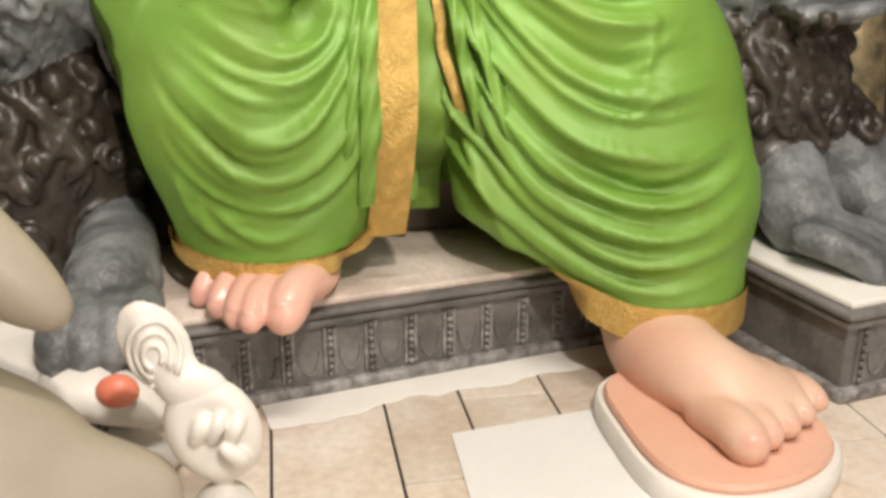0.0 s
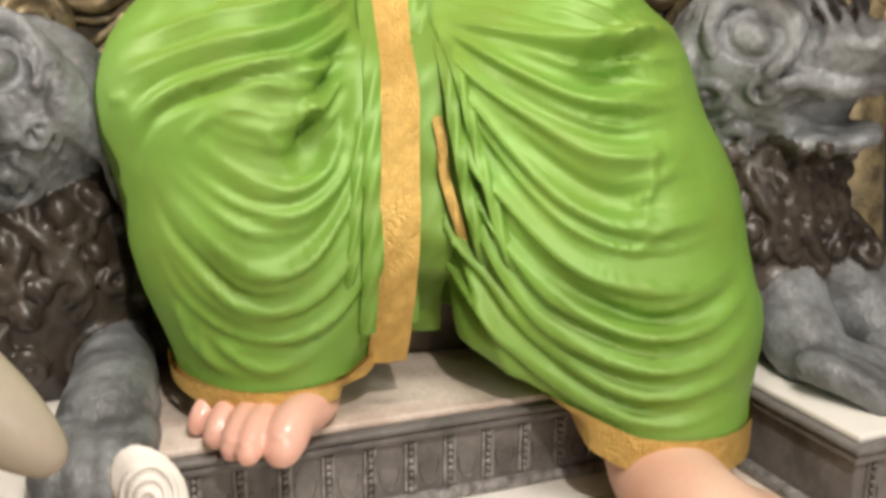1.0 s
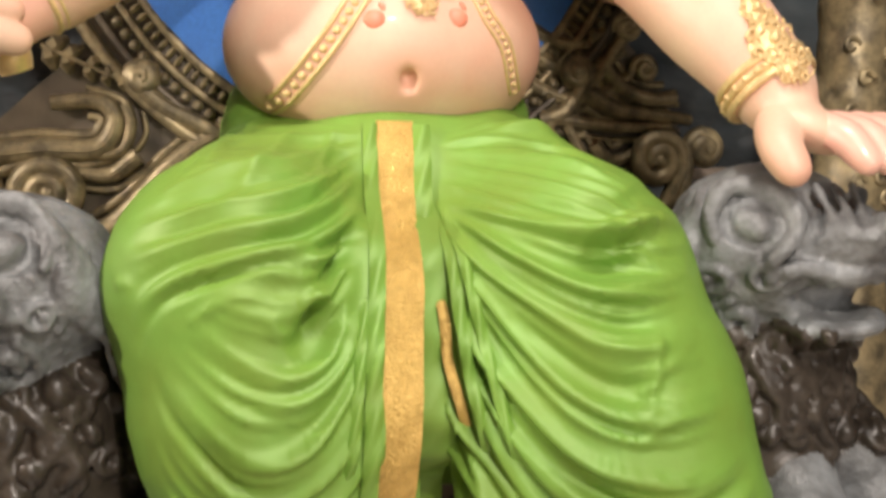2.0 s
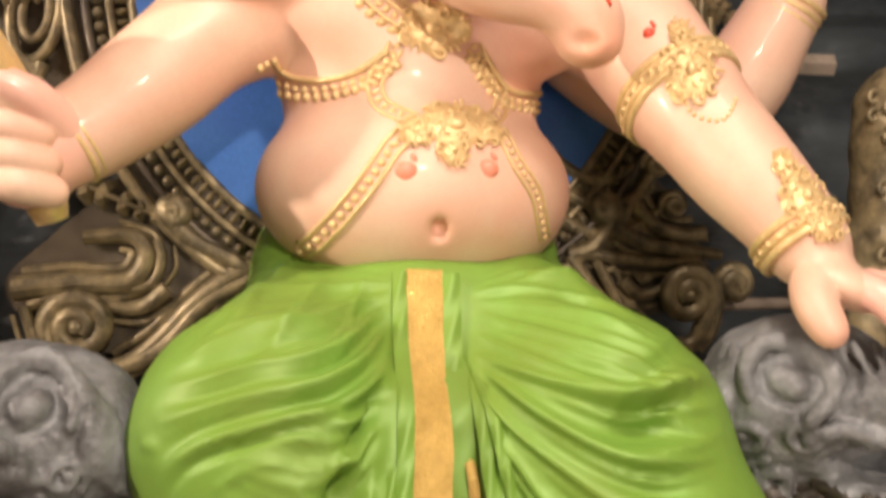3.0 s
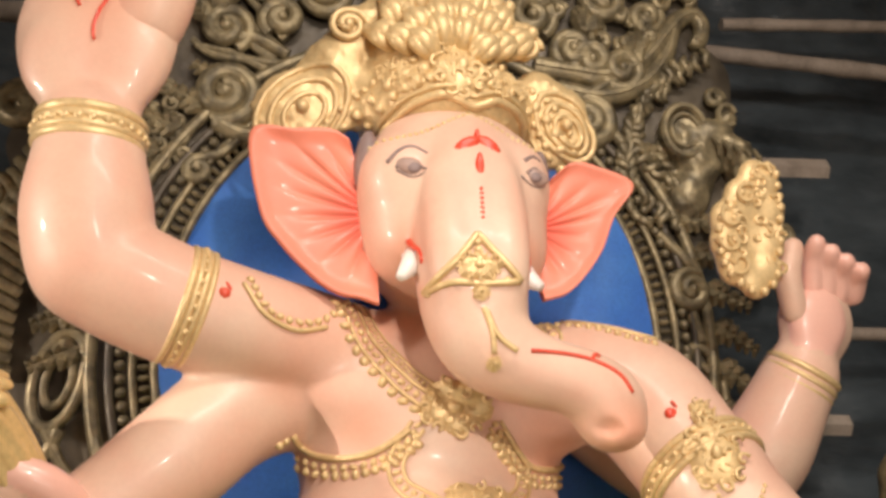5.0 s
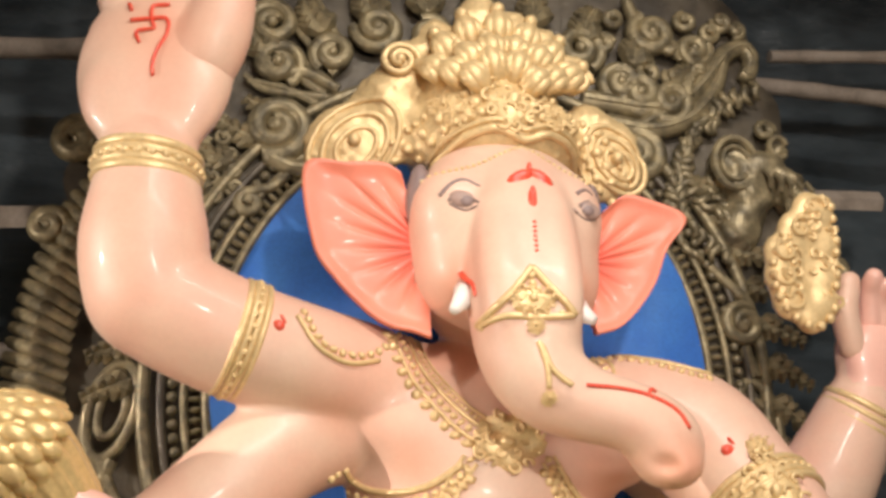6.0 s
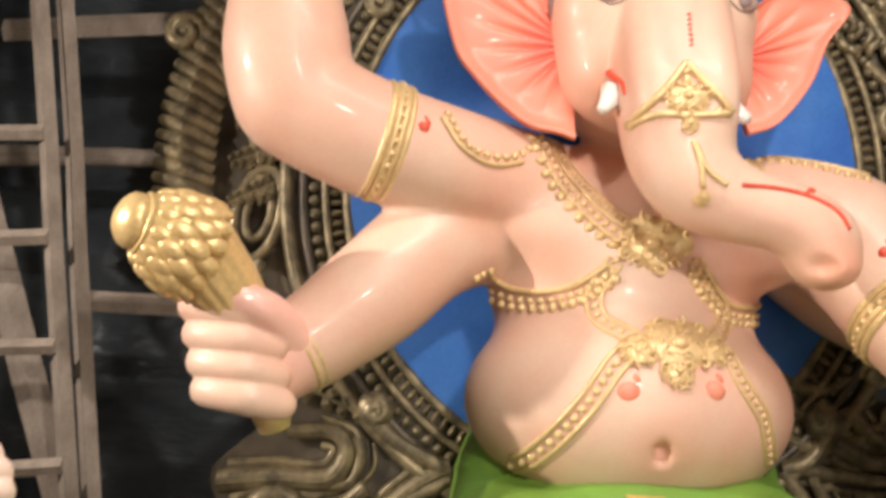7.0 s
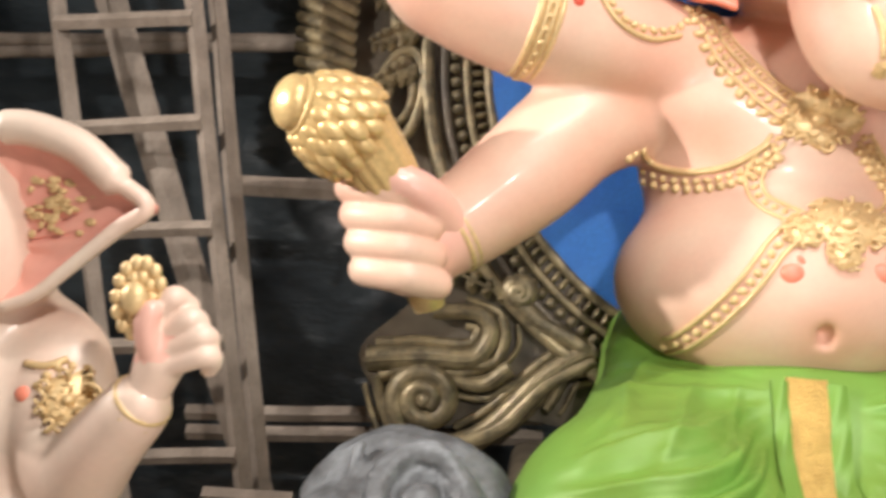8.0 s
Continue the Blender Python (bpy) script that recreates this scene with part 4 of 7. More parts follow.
# crown: dome, rim and rolled side flares
crown = Solid((-0.6, 3.1, 3.3), (1.2, 4.2, 4.6), 0.0165)
crown.ell((0.37, 3.76, 3.89), (0.37, 0.36, 0.22), 0.04, GO)
crown.ell((0.33, 3.72, 4.04), (0.31, 0.24, 0.26), 0.08, GO)
fl = [(-0.23, 3.86), (0.87, 3.88), (-0.07, 4.07), (0.78, 3.98)]
crown.ell((fl[0][0] + 0.02, 3.68, fl[0][1]), (0.22, 0.06, 0.18), 0.03, GO, (0, -20, 0))
crown.ell((fl[2][0], 3.70, fl[2][1]), (0.18, 0.08, 0.15), 0.05, GO, (0, -30, 0))
crown.ell((fl[2][0] + 0.08, 3.70, fl[2][1] - 0.12), (0.12, 0.09, 0.16), 0.05, GO)
crown.ell((fl[1][0] - 0.02, 3.70, fl[1][1]), (0.13, 0.06, 0.20), 0.03, GO, (0, 15, 0))
crown.ell((fl[3][0] - 0.02, 3.72, fl[3][1]), (0.12, 0.09, 0.17), 0.05, GO)
for (x, z), r in zip([(-0.03, 4.24), (0.09, 4.37), (0.27, 4.49), (0.42, 4.45), (0.55, 4.38), (0.68, 4.28), (-0.09, 4.09)], (0.11, 0.10, 0.12, 0.10, 0.10, 0.085, 0.1)):
    crown.ell((x, 3.66, z - 0.03), (r * 0.85, r * 0.6, r * 1.15), 0.05, GO)
cv, cq, cm = crown.mesh()
cv = cv + vertex_normals(cv, cq) * np.array([0.008 * (abs(noise.noise(Vector(p) * 22)) * 2 - 0.5 + 0.5 * noise.noise(Vector(p) * 45)) for p in cv])[:, None]
statue.add(cv, cq, cm)
CROWN = BVHTree.FromPolygons(cv.tolist(), [tuple(map(int, f)) for f in cq])
BOTH = BVHTree.FromPolygons(cv.tolist() + bv.tolist(), [tuple(map(int, f)) for f in cq] + [tuple(int(i) + len(cv) for i in f) for f in bq])


def bumps(pts, r, step, m=GO, tree=TREE, squash=0.8, lift=0.3, ymin=0.0, ymax=50.0):
    """A string of beads laid on the front of the figure."""
    for x, z in spaced(spline(pts, 10), step):
        y = on_front(x, z, tree, 99)
        if y < ymin or y > ymax:
            continue
        q = 0.8 + 0.4 * random.random()
        statue.ball((x, y - r * lift * 0.6, z), (r * q, r * squash * 0.8, r * (1.8 - q)), m, 7, 5, (0, random.uniform(-40, 40), 0))


def cord(pts, r, m=GO, tree=TREE, lift=0.4, taper=1.0, ymin=0.0, ymax=50.0):
    p = spaced(spline(pts, 10), 0.012)
    line = np.array([(x, on_front(x, z, tree, 99) - r * lift, z) for x, z in p])
    line = line[(line[:, 1] > ymin) & (line[:, 1] < ymax)]
    if len(line) < 3:
        return
    y = line[:, 1].copy()
    for _ in range(3):
        y[1:-1] = np.minimum(y[1:-1], (y[:-2] + y[1:-1] + y[2:]) / 3)
    line[:, 1] = y
    statue.tube(line, np.linspace(r, r * taper, len(line)), m, 6)


def offset(pts, d):
    p = spline(pts, 8)
    t = np.gradient(p, axis=0)
    t /= np.linalg.norm(t, axis=1)[:, None] + 1e-9
    return (p + d * np.stack([-t[:, 1], t[:, 0]], 1))[::4]


def chain_band(pts, w, m=GO, tree=TREE, ymin=0.0):
    """A wide jewelled band: two cords with a row of studs between."""
    cord(offset(pts, w / 2), w * 0.16, m, tree, ymin=ymin)
    cord(offset(pts, -w / 2), w * 0.16, m, tree, ymin=ymin)
    bumps(pts, w * 0.30, w * 0.62, m, tree, ymin=ymin)


def rosette(c, w, h, m=GO, tree=TREE, seed=1):
    """A cast filigree ornament: a low plate, a boss and many small curls."""
    rnd = random.Random(seed)
    y0 = on_front(c[0], c[1], tree)

    def at(x, z):
        return min(max(on_front(x, z, tree, y0), y0 - 0.05), y0 + 0.06)
    n = 20
    rows = [(0.0, 0.02), (0.5, 0.018), (0.85, 0.012), (1.0, -0.004)]
    v = []
    for q, up in rows:
        for i in range(n):
            a = 2 * math.pi * i / n
            k = q * (1 + 0.12 * math.cos(a * 5 + seed))
            x, z = c[0] + 0.47 * w * k * math.cos(a), c[1] + 0.47 * h * k * math.sin(a)
            v.append((x, at(x, z) - up, z))
    statue.add(v, [(j * n + i, (j + 1) * n + i, (j + 1) * n + (i + 1) % n, j * n + (i + 1) % n) for j in range(3) for i in range(n)], m)
    statue.ball((c[0], y0 - 0.022, c[1]), (w * 0.11, 0.018, h * 0.11), m, 10, 6)
    size = min(w, h)
    for k, (cnt, q) in enumerate(((6, 0.42), (11, 0.85))):
        for i in range(cnt):
            a = 2 * math.pi * (i + 0.5 * k) / cnt + rnd.uniform(-0.1, 0.1)
            x, z = c[0] + w * 0.5 * q * math.cos(a), c[1] + h * 0.5 * q * math.sin(a)
            r, way, t0 = size * rnd.uniform(0.10, 0.15), rnd.choice((-1, 1)), rnd.uniform(0, 6)
            pts = [(x + r * (1 - t / 7) * math.cos(t0 + way * t), z + r * (1 - t / 7) * math.sin(t0 + way * t)) for t in np.linspace(0, 5, 9)]
            y = at(x, z)
            statue.tube([(px, y - 0.016 - 0.004 * rnd.random(), pz) for px, pz in pts], size * 0.035, m, 5)
    for i in range(16):
        a, q = rnd.uniform(0, 6.3), rnd.uniform(0.3, 0.95)
        x, z = c[0] + w * 0.5 * q * math.cos(a), c[1] + h * 0.5 * q * math.sin(a)
        statue.ball((x, at(x, z) - 0.016, z), size * rnd.uniform(0.025, 0.05), m, 6, 4)


def bangle(c, axis, r, rings, tube, studs=True, m=GO):
    ax = Vector(axis).normalized()
    q = ax.to_track_quat("Z", "Y").to_matrix()
    for k in rings:
        a = np.linspace(0, 2 * math.pi, 36, endpoint=False)
        statue.tube([Vector(c) + ax * k + q @ Vector((r * math.cos(t), r * math.sin(t), 0)) for t in a], tube, m, 8, True, up=tuple(ax))
    if studs:
        k = (rings[0] + rings[-1]) / 2
        for t in np.linspace(0, 2 * math.pi, int(r * 150), endpoint=False):
            statue.ball(Vector(c) + ax * k + q @ Vector(((r + tube * 0.6) * math.cos(t), (r + tube * 0.6) * math.sin(t), 0)), tube * 0.85, m, 6, 4)


# crown ornament
rim = [(0.01, 3.60), (0.05, 3.69), (0.17, 3.79), (0.32, 3.84), (0.44, 3.81), (0.54, 3.85), (0.66, 3.83), (0.72, 3.74), (0.74, 3.66)]
for k, r in ((0.0, 0.018), (-0.035, 0.012)):
    cord(offset(rim, -k), r, GO, BOTH, 0.3)
bumps(offset(rim, 0.075), 0.024, 0.05, GO, BOTH)
bumps(offset(rim, 0.13), 0.03, 0.07, GO, CROWN)
bumps(offset(rim, 0.19), 0.02, 0.04, GO, CROWN)
rosette([(0.39, 3.98)][0], 0.24, 0.30, GO, CROWN, 3)
for i, c in enumerate([(0.12, 3.97), (0.18, 3.91), (0.62, 3.97), (0.56, 3.93), (0.38, 4.15)]):
    rosette(c, 0.12, 0.12, GO, CROWN, 10 + i)
for (x, z), r in zip([(-0.22, 3.83), (0.87, 3.87)], (0.17, 0.125)):
    for q in (1.0, 0.72, 0.45):
        a = np.linspace(0, 2 * math.pi, 24, endpoint=False)
        lean = 0.35 * (1 if x < 0.3 else -1)
        loop = [(x + r * q * (math.cos(t) + lean * math.sin(t)) + 0.02 * (1 - q), z + r * 1.15 * q * math.sin(t) - 0.04 * (1 - q)) for t in a]
        statue.tube([(px, on_front(px, pz, CROWN, 3.68) - 0.002, pz) for px, pz in loop], 0.011 + 0.004 * q, GO, 6, True)
    statue.ball((x, on_front(x, z, CROWN, 3.66) - 0.01, z), 0.03, GO)
def crown_leaf(root, tip, w, bulge=0.035):
    """A cast leaf: a broad ridged blade with a rolled rim and a small boss at its tip."""
    d = np.array(tip) - np.array(root)
    ln = np.linalg.norm(d)
    d /= ln
    e = np.array([-d[1], d[0]])
    at = [on_front(root[0] + d[0] * ln * q, root[1] + d[1] * ln * q, CROWN, 3.66) for q in (0.1, 0.5, 0.85)]
    ys = [min(at) + 0.01, min(at) - bulge, min(at[1:]) - bulge * 0.4]
    for off, r in ((0.0, 0.34), (-0.30, 0.24), (0.30, 0.24)):
        line = [(root[0] + d[0] * ln * q + e[0] * w * off * math.sin(math.pi * min(q + 0.12, 1)), yy, root[1] + d[1] * ln * q + e[1] * w * off * math.sin(math.pi * min(q + 0.12, 1))) for q, yy in zip((0.0, 0.5, 1.0), ys)]
        p = spline(line, 7)
        t = np.linspace(0, 1, len(p))
        statue.tube(p, w * r * (0.35 + 0.65 * np.sin(math.pi * np.clip(t * 0.8 + 0.12, 0, 1))), GO, 8)
    statue.ball((tip[0], ys[2] - 0.012, tip[1]), w * 0.24, GO, 9, 7)


MID = (0.37, 3.96)
for row, (count, r0, r1, w) in enumerate(((7, 0.34, 0.53, 0.135), (6, 0.22, 0.41, 0.125), (4, 0.12, 0.30, 0.12))):
    for i in range(count):
        a = radians(28 + (i + 0.5) * 132 / count)
        ca, sa = math.cos(a), math.sin(a)
        grow = 0.80 + 0.18 * sa + 0.04 * math.sin(5.1 * i + 2.3 * row)
        crown_leaf((MID[0] + 0.88 * r0 * ca * grow, MID[1] + r0 * sa * grow), (MID[0] + 0.88 * r1 * ca * grow, MID[1] + r1 * sa * grow), w)
for x, z, r in ((-0.06, 4.20, 0.085), (0.70, 4.20, 0.06)):
    y = on_front(x, z, CROWN, 3.66)
    a = np.linspace(0, 3.6 * math.pi, 30)
    q = np.linspace(1.0, 0.2, 30)
    statue.tube([(x + r * k * math.cos(t), y - 0.004 - 0.03 * (1 - k), z + r * k * math.sin(t)) for t, k in zip(a, q)], 0.016, GO, 8)
    statue.ball((x, y - 0.03, z), 0.024, GO, 10, 8)
# forehead chain, mark, eyes, tusks
bumps([(0.05, 3.60), (0.17, 3.62), (0.29, 3.68), (0.43, 3.78)], 0.010, 0.024)
bumps([(0.43, 3.78), (0.55, 3.69), (0.68, 3.63)], 0.010, 0.024)
for c, r, rot in zip([(0.39, 3.57), (0.47, 3.58), (0.43, 3.61), (0.43, 3.46)], ((0.056, 0.028), (0.056, 0.028), (0.012, 0.04), (0.017, 0.065)), (-35, 35, 0, 0)):
    statue.ball((c[0], on_front(*c) + 0.004, c[1]), (r[0], 0.014, r[1]), RD, 10, 6, (0, rot, 0))
bumps([(0.43, 3.37), (0.43, 3.25)], 0.008, 0.02, RD)
for px, brow, lid in (([(0.20, 3.49)][0], [(0.11, 3.50), (0.15, 3.55), (0.20, 3.57), (0.26, 3.54)], [(0.14, 3.48), (0.19, 3.51), (0.25, 3.47)]),
                      ([(0.66, 3.51)][0], [(0.62, 3.56), (0.66, 3.59), (0.70, 3.58)], [(0.63, 3.51), (0.67, 3.54), (0.70, 3.51)])):
    y = on_front(*px)
    statue.ball((px[0], y + 0.011, px[1] - 0.004), (0.060, 0.022, 0.036), EY, 18, 10, (0, 14, 0))
    statue.ball((px[0] + 0.006, y - 0.004, px[1] - 0.010), (0.028, 0.010, 0.022), DK, 12, 8)
    cord(brow, 0.010, DK, lift=-0.3, taper=0.6)
    cord(lid, 0.008, DK, lift=-0.2, taper=0.6)
    cord([(px[0] - 0.055, px[1] - 0.02), (px[0], px[1] - 0.045), (px[0] + 0.05, px[1] - 0.03)], 0.005, DK, lift=0.0, taper=0.6)
tk = [(0.22, 3.14), (0.19, 3.05), (0.64, 3.15), (0.67, 3.08)]
for a, b, out in ((tk[0], tk[1], -0.02), (tk[2], tk[3], 0.02)):
    y = on_front(*a)
    statue.tube([(a[0] + 0.01, y + 0.06, a[1] + 0.03), (a[0], y - 0.03, a[1] - 0.02), (b[0] + out, y - 0.09, b[1])], [0.05, 0.045, 0.018], IV, 10)
cord([(0.20, 3.21), (0.23, 3.15), (0.24, 3.09)], 0.013, RD, taper=0.5)
cord([(0.64, 3.23), (0.62, 3.16), (0.62, 3.10)], 0.012, RD, taper=0.5)
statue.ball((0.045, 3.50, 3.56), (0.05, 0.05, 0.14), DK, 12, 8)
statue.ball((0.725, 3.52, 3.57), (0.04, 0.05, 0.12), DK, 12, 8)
# ornament on the trunk
tg = [(0.41, 3.18), (0.34, 3.08), (0.24, 2.98), (0.33, 3.00), (0.41, 3.00), (0.50, 3.01), (0.56, 3.02), (0.49, 3.09)]
cord(tg[:3], 0.014, ymax=3.32)
cord([tg[0], tg[7], tg[6]], 0.014, ymax=3.32)
cord(tg[2:7], 0.012, ymax=3.32)
rosette([(0.41, 3.06)][0], 0.17, 0.11, GO, seed=5)
bumps([(0.41, 3.12), (0.41, 3.16)], 0.018, 0.03)
bumps([(0.26, 2.98), (0.30, 3.00)], 0.016, 0.03)
bumps([(0.51, 3.02), (0.55, 3.02)], 0.016, 0.03)
rosette([(0.42, 2.97)][0], 0.06, 0.06, GO, seed=6)
cord([(0.43, 2.92), (0.46, 2.84), (0.47, 2.76)], 0.010)
cord([(0.44, 2.91), (0.48, 2.83), (0.55, 2.78)], 0.010, ymax=3.3)
rosette([(0.47, 2.74)][0], 0.05, 0.05, GO, seed=7)
cord([(0.59, 2.79), (0.70, 2.79), (0.80, 2.775), (0.89, 2.735), (0.935, 2.675)], 0.007, RD, ymax=3.3)
cord([(0.80, 2.775), (0.815, 2.80), (0.83, 2.79)], 0.007, RD, ymax=3.3)
# red flames on arms and belly
for c, r in zip([(-0.42, 2.97), (1.16, 2.65)] + [(0.31, 2.13), (0.59, 2.15)], (0.024, 0.026, 0.04, 0.04)):
    statue.ball((c[0], on_front(*c) + 0.004, c[1]), (r, 0.014, r * 0.85), RD if r < 0.03 else CO, 10, 7)
    statue.ball((c[0] + r * 0.6, on_front(c[0] + r * 0.6, c[1] + r) + 0.005, c[1] + r * 1.1), (r * 0.3, 0.011, r * (0.9 if r < 0.03 else 0.5)), RD if r < 0.03 else CO, 8, 6, (0, -35, 0))
# neck, chest and belly jewellery
for o in (0.0, 0.05):
    chain_band(offset([(0.01, 3.04), (0.06, 2.92), (0.13, 2.82), (0.23, 2.72), (0.34, 2.65)], o), 0.055 - 0.4 * o)
bumps(offset([(0.01, 3.04), (0.06, 2.92), (0.13, 2.82), (0.23, 2.72), (0.34, 2.65)], -0.05), 0.022, 0.05)
chain_band([(0.78, 3.06), (0.81, 2.98), (0.78, 2.89), (0.70, 2.86)], 0.05, ymin=3.36)
bumps([(-0.34, 3.04), (-0.27, 2.94), (-0.17, 2.91), (-0.07, 2.94), (0.01, 3.04)], 0.017, 0.034)
cord([(-0.36, 3.02), (-0.28, 2.92), (-0.17, 2.88), (-0.06, 2.91)], 0.010)
bumps([(0.81, 3.03), (0.96, 3.00), (1.10, 2.95), (1.20, 2.93)], 0.017, 0.034)
cord([(0.81, 3.06), (0.96, 3.02), (1.10, 2.98), (1.20, 2.96)], 0.010)
rosette([(0.41, 2.65)][0], 0.27, 0.21, GO, seed=20)
pl = [(-0.15, 2.535), (-0.13, 2.51), (-0.06, 2.47), (0.04, 2.46), (0.15, 2.49), (0.26, 2.57)]
pr = [(0.93, 2.58), (0.88, 2.49), (0.80, 2.46), (0.71, 2.46), (0.65, 2.51), (0.59, 2.59)]
for p in (pl, pr):
    cord(p, 0.013, ymin=3.36)
    for o, r in ((0.032, 0.017), (0.06, 0.020)):
        bumps(offset(p, -o if p is pl else o), r, 0.034, ymin=3.36)
chain_band([(0.28, 2.58), (0.22, 2.48), (0.21, 2.42), (0.24, 2.36), (0.34, 2.31)], 0.05, ymin=3.36)
chain_band([(0.56, 2.60), (0.62, 2.51), (0.67, 2.44), (0.66, 2.37), (0.60, 2.32)], 0.05, ymin=3.36)
rosette([(0.48, 2.30)][0], 0.30, 0.19, GO, seed=21)
rosette([(0.47, 2.21)][0], 0.12, 0.12, GO, seed=22)
rosette([(0.34, 2.27)][0], 0.13, 0.12, GO, seed=23)
rosette([(0.61, 2.29)][0], 0.11, 0.11, GO, seed=24)
chain_band([(0.32, 2.27), (0.26, 2.21), (0.19, 2.10), (0.10, 1.98), (0.01, 1.88), (-0.04, 1.85)], 0.06)
chain_band([(0.65, 2.29), (0.71, 2.17), (0.78, 2.08), (0.82, 1.98), (0.85, 1.92)], 0.045)
# arm jewellery
bangle((-0.56, 3.475, 2.95), (-0.28, -0.09, 0.055), 0.206, (-0.035, -0.012, 0.012, 0.035), 0.013)
bangle((-0.95, 3.40, 3.53), (-0.02, 0, 1), 0.178, (-0.05, -0.02, 0.012, 0.045), 0.021)
bangle((-0.785, 3.425, 2.205), (-0.10, -0.05, -0.085), 0.150, (-0.035, 0.0, 0.028), 0.011, False)
bangle((1.31, 3.43, 2.46), (0.09, -0.15, -0.19), 0.222, (-0.04, -0.013, 0.013, 0.04), 0.014)
rosette([(1.26, 2.51)][0], 0.20, 0.26, GO, seed=30)
rosette([(1.26, 2.65)][0], 0.10, 0.12, GO, seed=31)
bumps([(1.23, 2.43), (1.26, 2.35), (1.34, 2.33), (1.40, 2.41)], 0.010, 0.022)
bangle((1.595, 3.055, 1.945), (0.07, -0.09, -0.14), 0.15, (-0.035, 0.0, 0.03), 0.016)
rosette([(1.55, 2.08)][0], 0.16, 0.20, GO, seed=32)
rosette([(1.51, 2.18)][0], 0.10, 0.12, GO, seed=33)
rosette([(1.60, 1.99)][0], 0.14, 0.12, GO, seed=34)
bangle((1.885, 3.745, 2.885), (0.05, -0.03, 0.1), 0.142, (-0.035, 0.0, 0.035), 0.017, False)
# painted mark on the raised palm, nails
for a in ([(-0.95, 4.18), (-1.01, 4.16), (-1.00, 4.09), (-0.99, 4.06), (-1.05, 4.04), (-1.03, 3.99)], [(-1.08, 4.09), (-1.02, 4.10), (-0.95, 4.11), (-0.94, 4.04), (-0.96, 3.98), (-0.97, 3.91), (-0.96, 3.85)], [(-1.10, 4.17), (-1.08, 4.13)]):
    cord(a, 0.009, RD, lift=0.7, taper=0.7)

statue_ob = statue.make("statue", PALETTE, smooth="all")
tagged(statue_ob, "large painted plaster statue with elephant head seated on a throne", "statue")

# ---- dhoti ----
cloth = Solid((-0.78, 2.2, 0.2), (1.9, 4.3, 2.15), 0.0098)
cloth.ell((0.39, 3.86, 1.645), (0.62, 0.47, 0.21), 0.06)
cloth.ell((-0.06, 3.92, 1.80), (0.15, 0.24, 0.20), 0.12)
cloth.ell((0.86, 3.92, 1.80), (0.15, 0.24, 0.20), 0.12)
cloth.cone((0.06, 3.66, 1.44), (-0.09, 3.16, 1.26), 0.38, 0.42, 0.08)
cloth.cone((-0.10, 3.14, 1.24), (-0.03, 3.04, 0.85), 0.43, 0.40, 0.10)
cloth.cone((-0.03, 3.04, 0.85), (-0.02, 2.98, 0.45), 0.38, 0.30, 0.10)
cloth.cone((0.74, 3.64, 1.48), (0.94, 3.20, 1.25), 0.40, 0.43, 0.08)
cloth.cone((0.95, 3.18, 1.22), (1.06, 3.06, 0.85), 0.44, 0.46, 0.10)
cloth.cone((1.06, 3.06, 0.85), (1.16, 2.92, 0.52), 0.46, 0.40, 0.10)
cloth.cone((1.16, 2.92, 0.52), (1.18, 2.77, 0.28), 0.40, 0.30, 0.08)
cloth.cone((0.60, 3.10, 1.02), (0.78, 2.94, 0.58), 0.14, 0.19, 0.10)
cloth.cone((0.78, 2.94, 0.58), (1.0, 2.86, 0.36), 0.19, 0.20, 0.10)
cloth.ell((0.40, 3.46, 1.12), (0.50, 0.30, 0.74), 0.12)
# open hems: cut the legs off along slanted planes
sl, (gx, gy, gz) = cloth.block(cloth.lo, cloth.lo + cloth.step * cloth.n)
hem = np.where(gx < 0.52, 0.445 + 0.02 * np.sin(gx * 9), 0.305 + np.clip(0.95 - gx, 0, 1) * 0.6)
cloth.f = np.maximum(cloth.f, (hem - gz).astype(np.float32))
dv, dq, dm = cloth.mesh()
DRAPE = BVHTree.FromPolygons(dv.tolist(), [tuple(map(int, f)) for f in dq])

# fold lines: (curve in x and z, height, half width)
LEFT = [[(0.23, 1.44), (0.12, 1.39), (-0.03, 1.41), (-0.16, 1.39)],
        [(0.21, 1.38), (0.14, 1.30), (0.02, 1.25), (-0.13, 1.27), (-0.28, 1.32)],
        [(0.18, 1.22), (0.14, 1.11), (0.03, 1.06), (-0.11, 1.11), (-0.26, 1.23)],
        [(0.22, 1.23), (0.17, 1.08), (0.05, 1.00), (-0.10, 1.02), (-0.29, 1.15)],
        [(0.24, 1.19), (0.18, 0.99), (0.05, 0.84), (-0.12, 0.84), (-0.28, 1.00), (-0.36, 1.11)],
        [(0.25, 1.11), (0.21, 0.88), (0.07, 0.73), (-0.11, 0.71), (-0.28, 0.87), (-0.35, 0.99)],
        [(0.26, 0.98), (0.21, 0.75), (0.05, 0.63), (-0.13, 0.63), (-0.26, 0.71), (-0.34, 0.85)]]
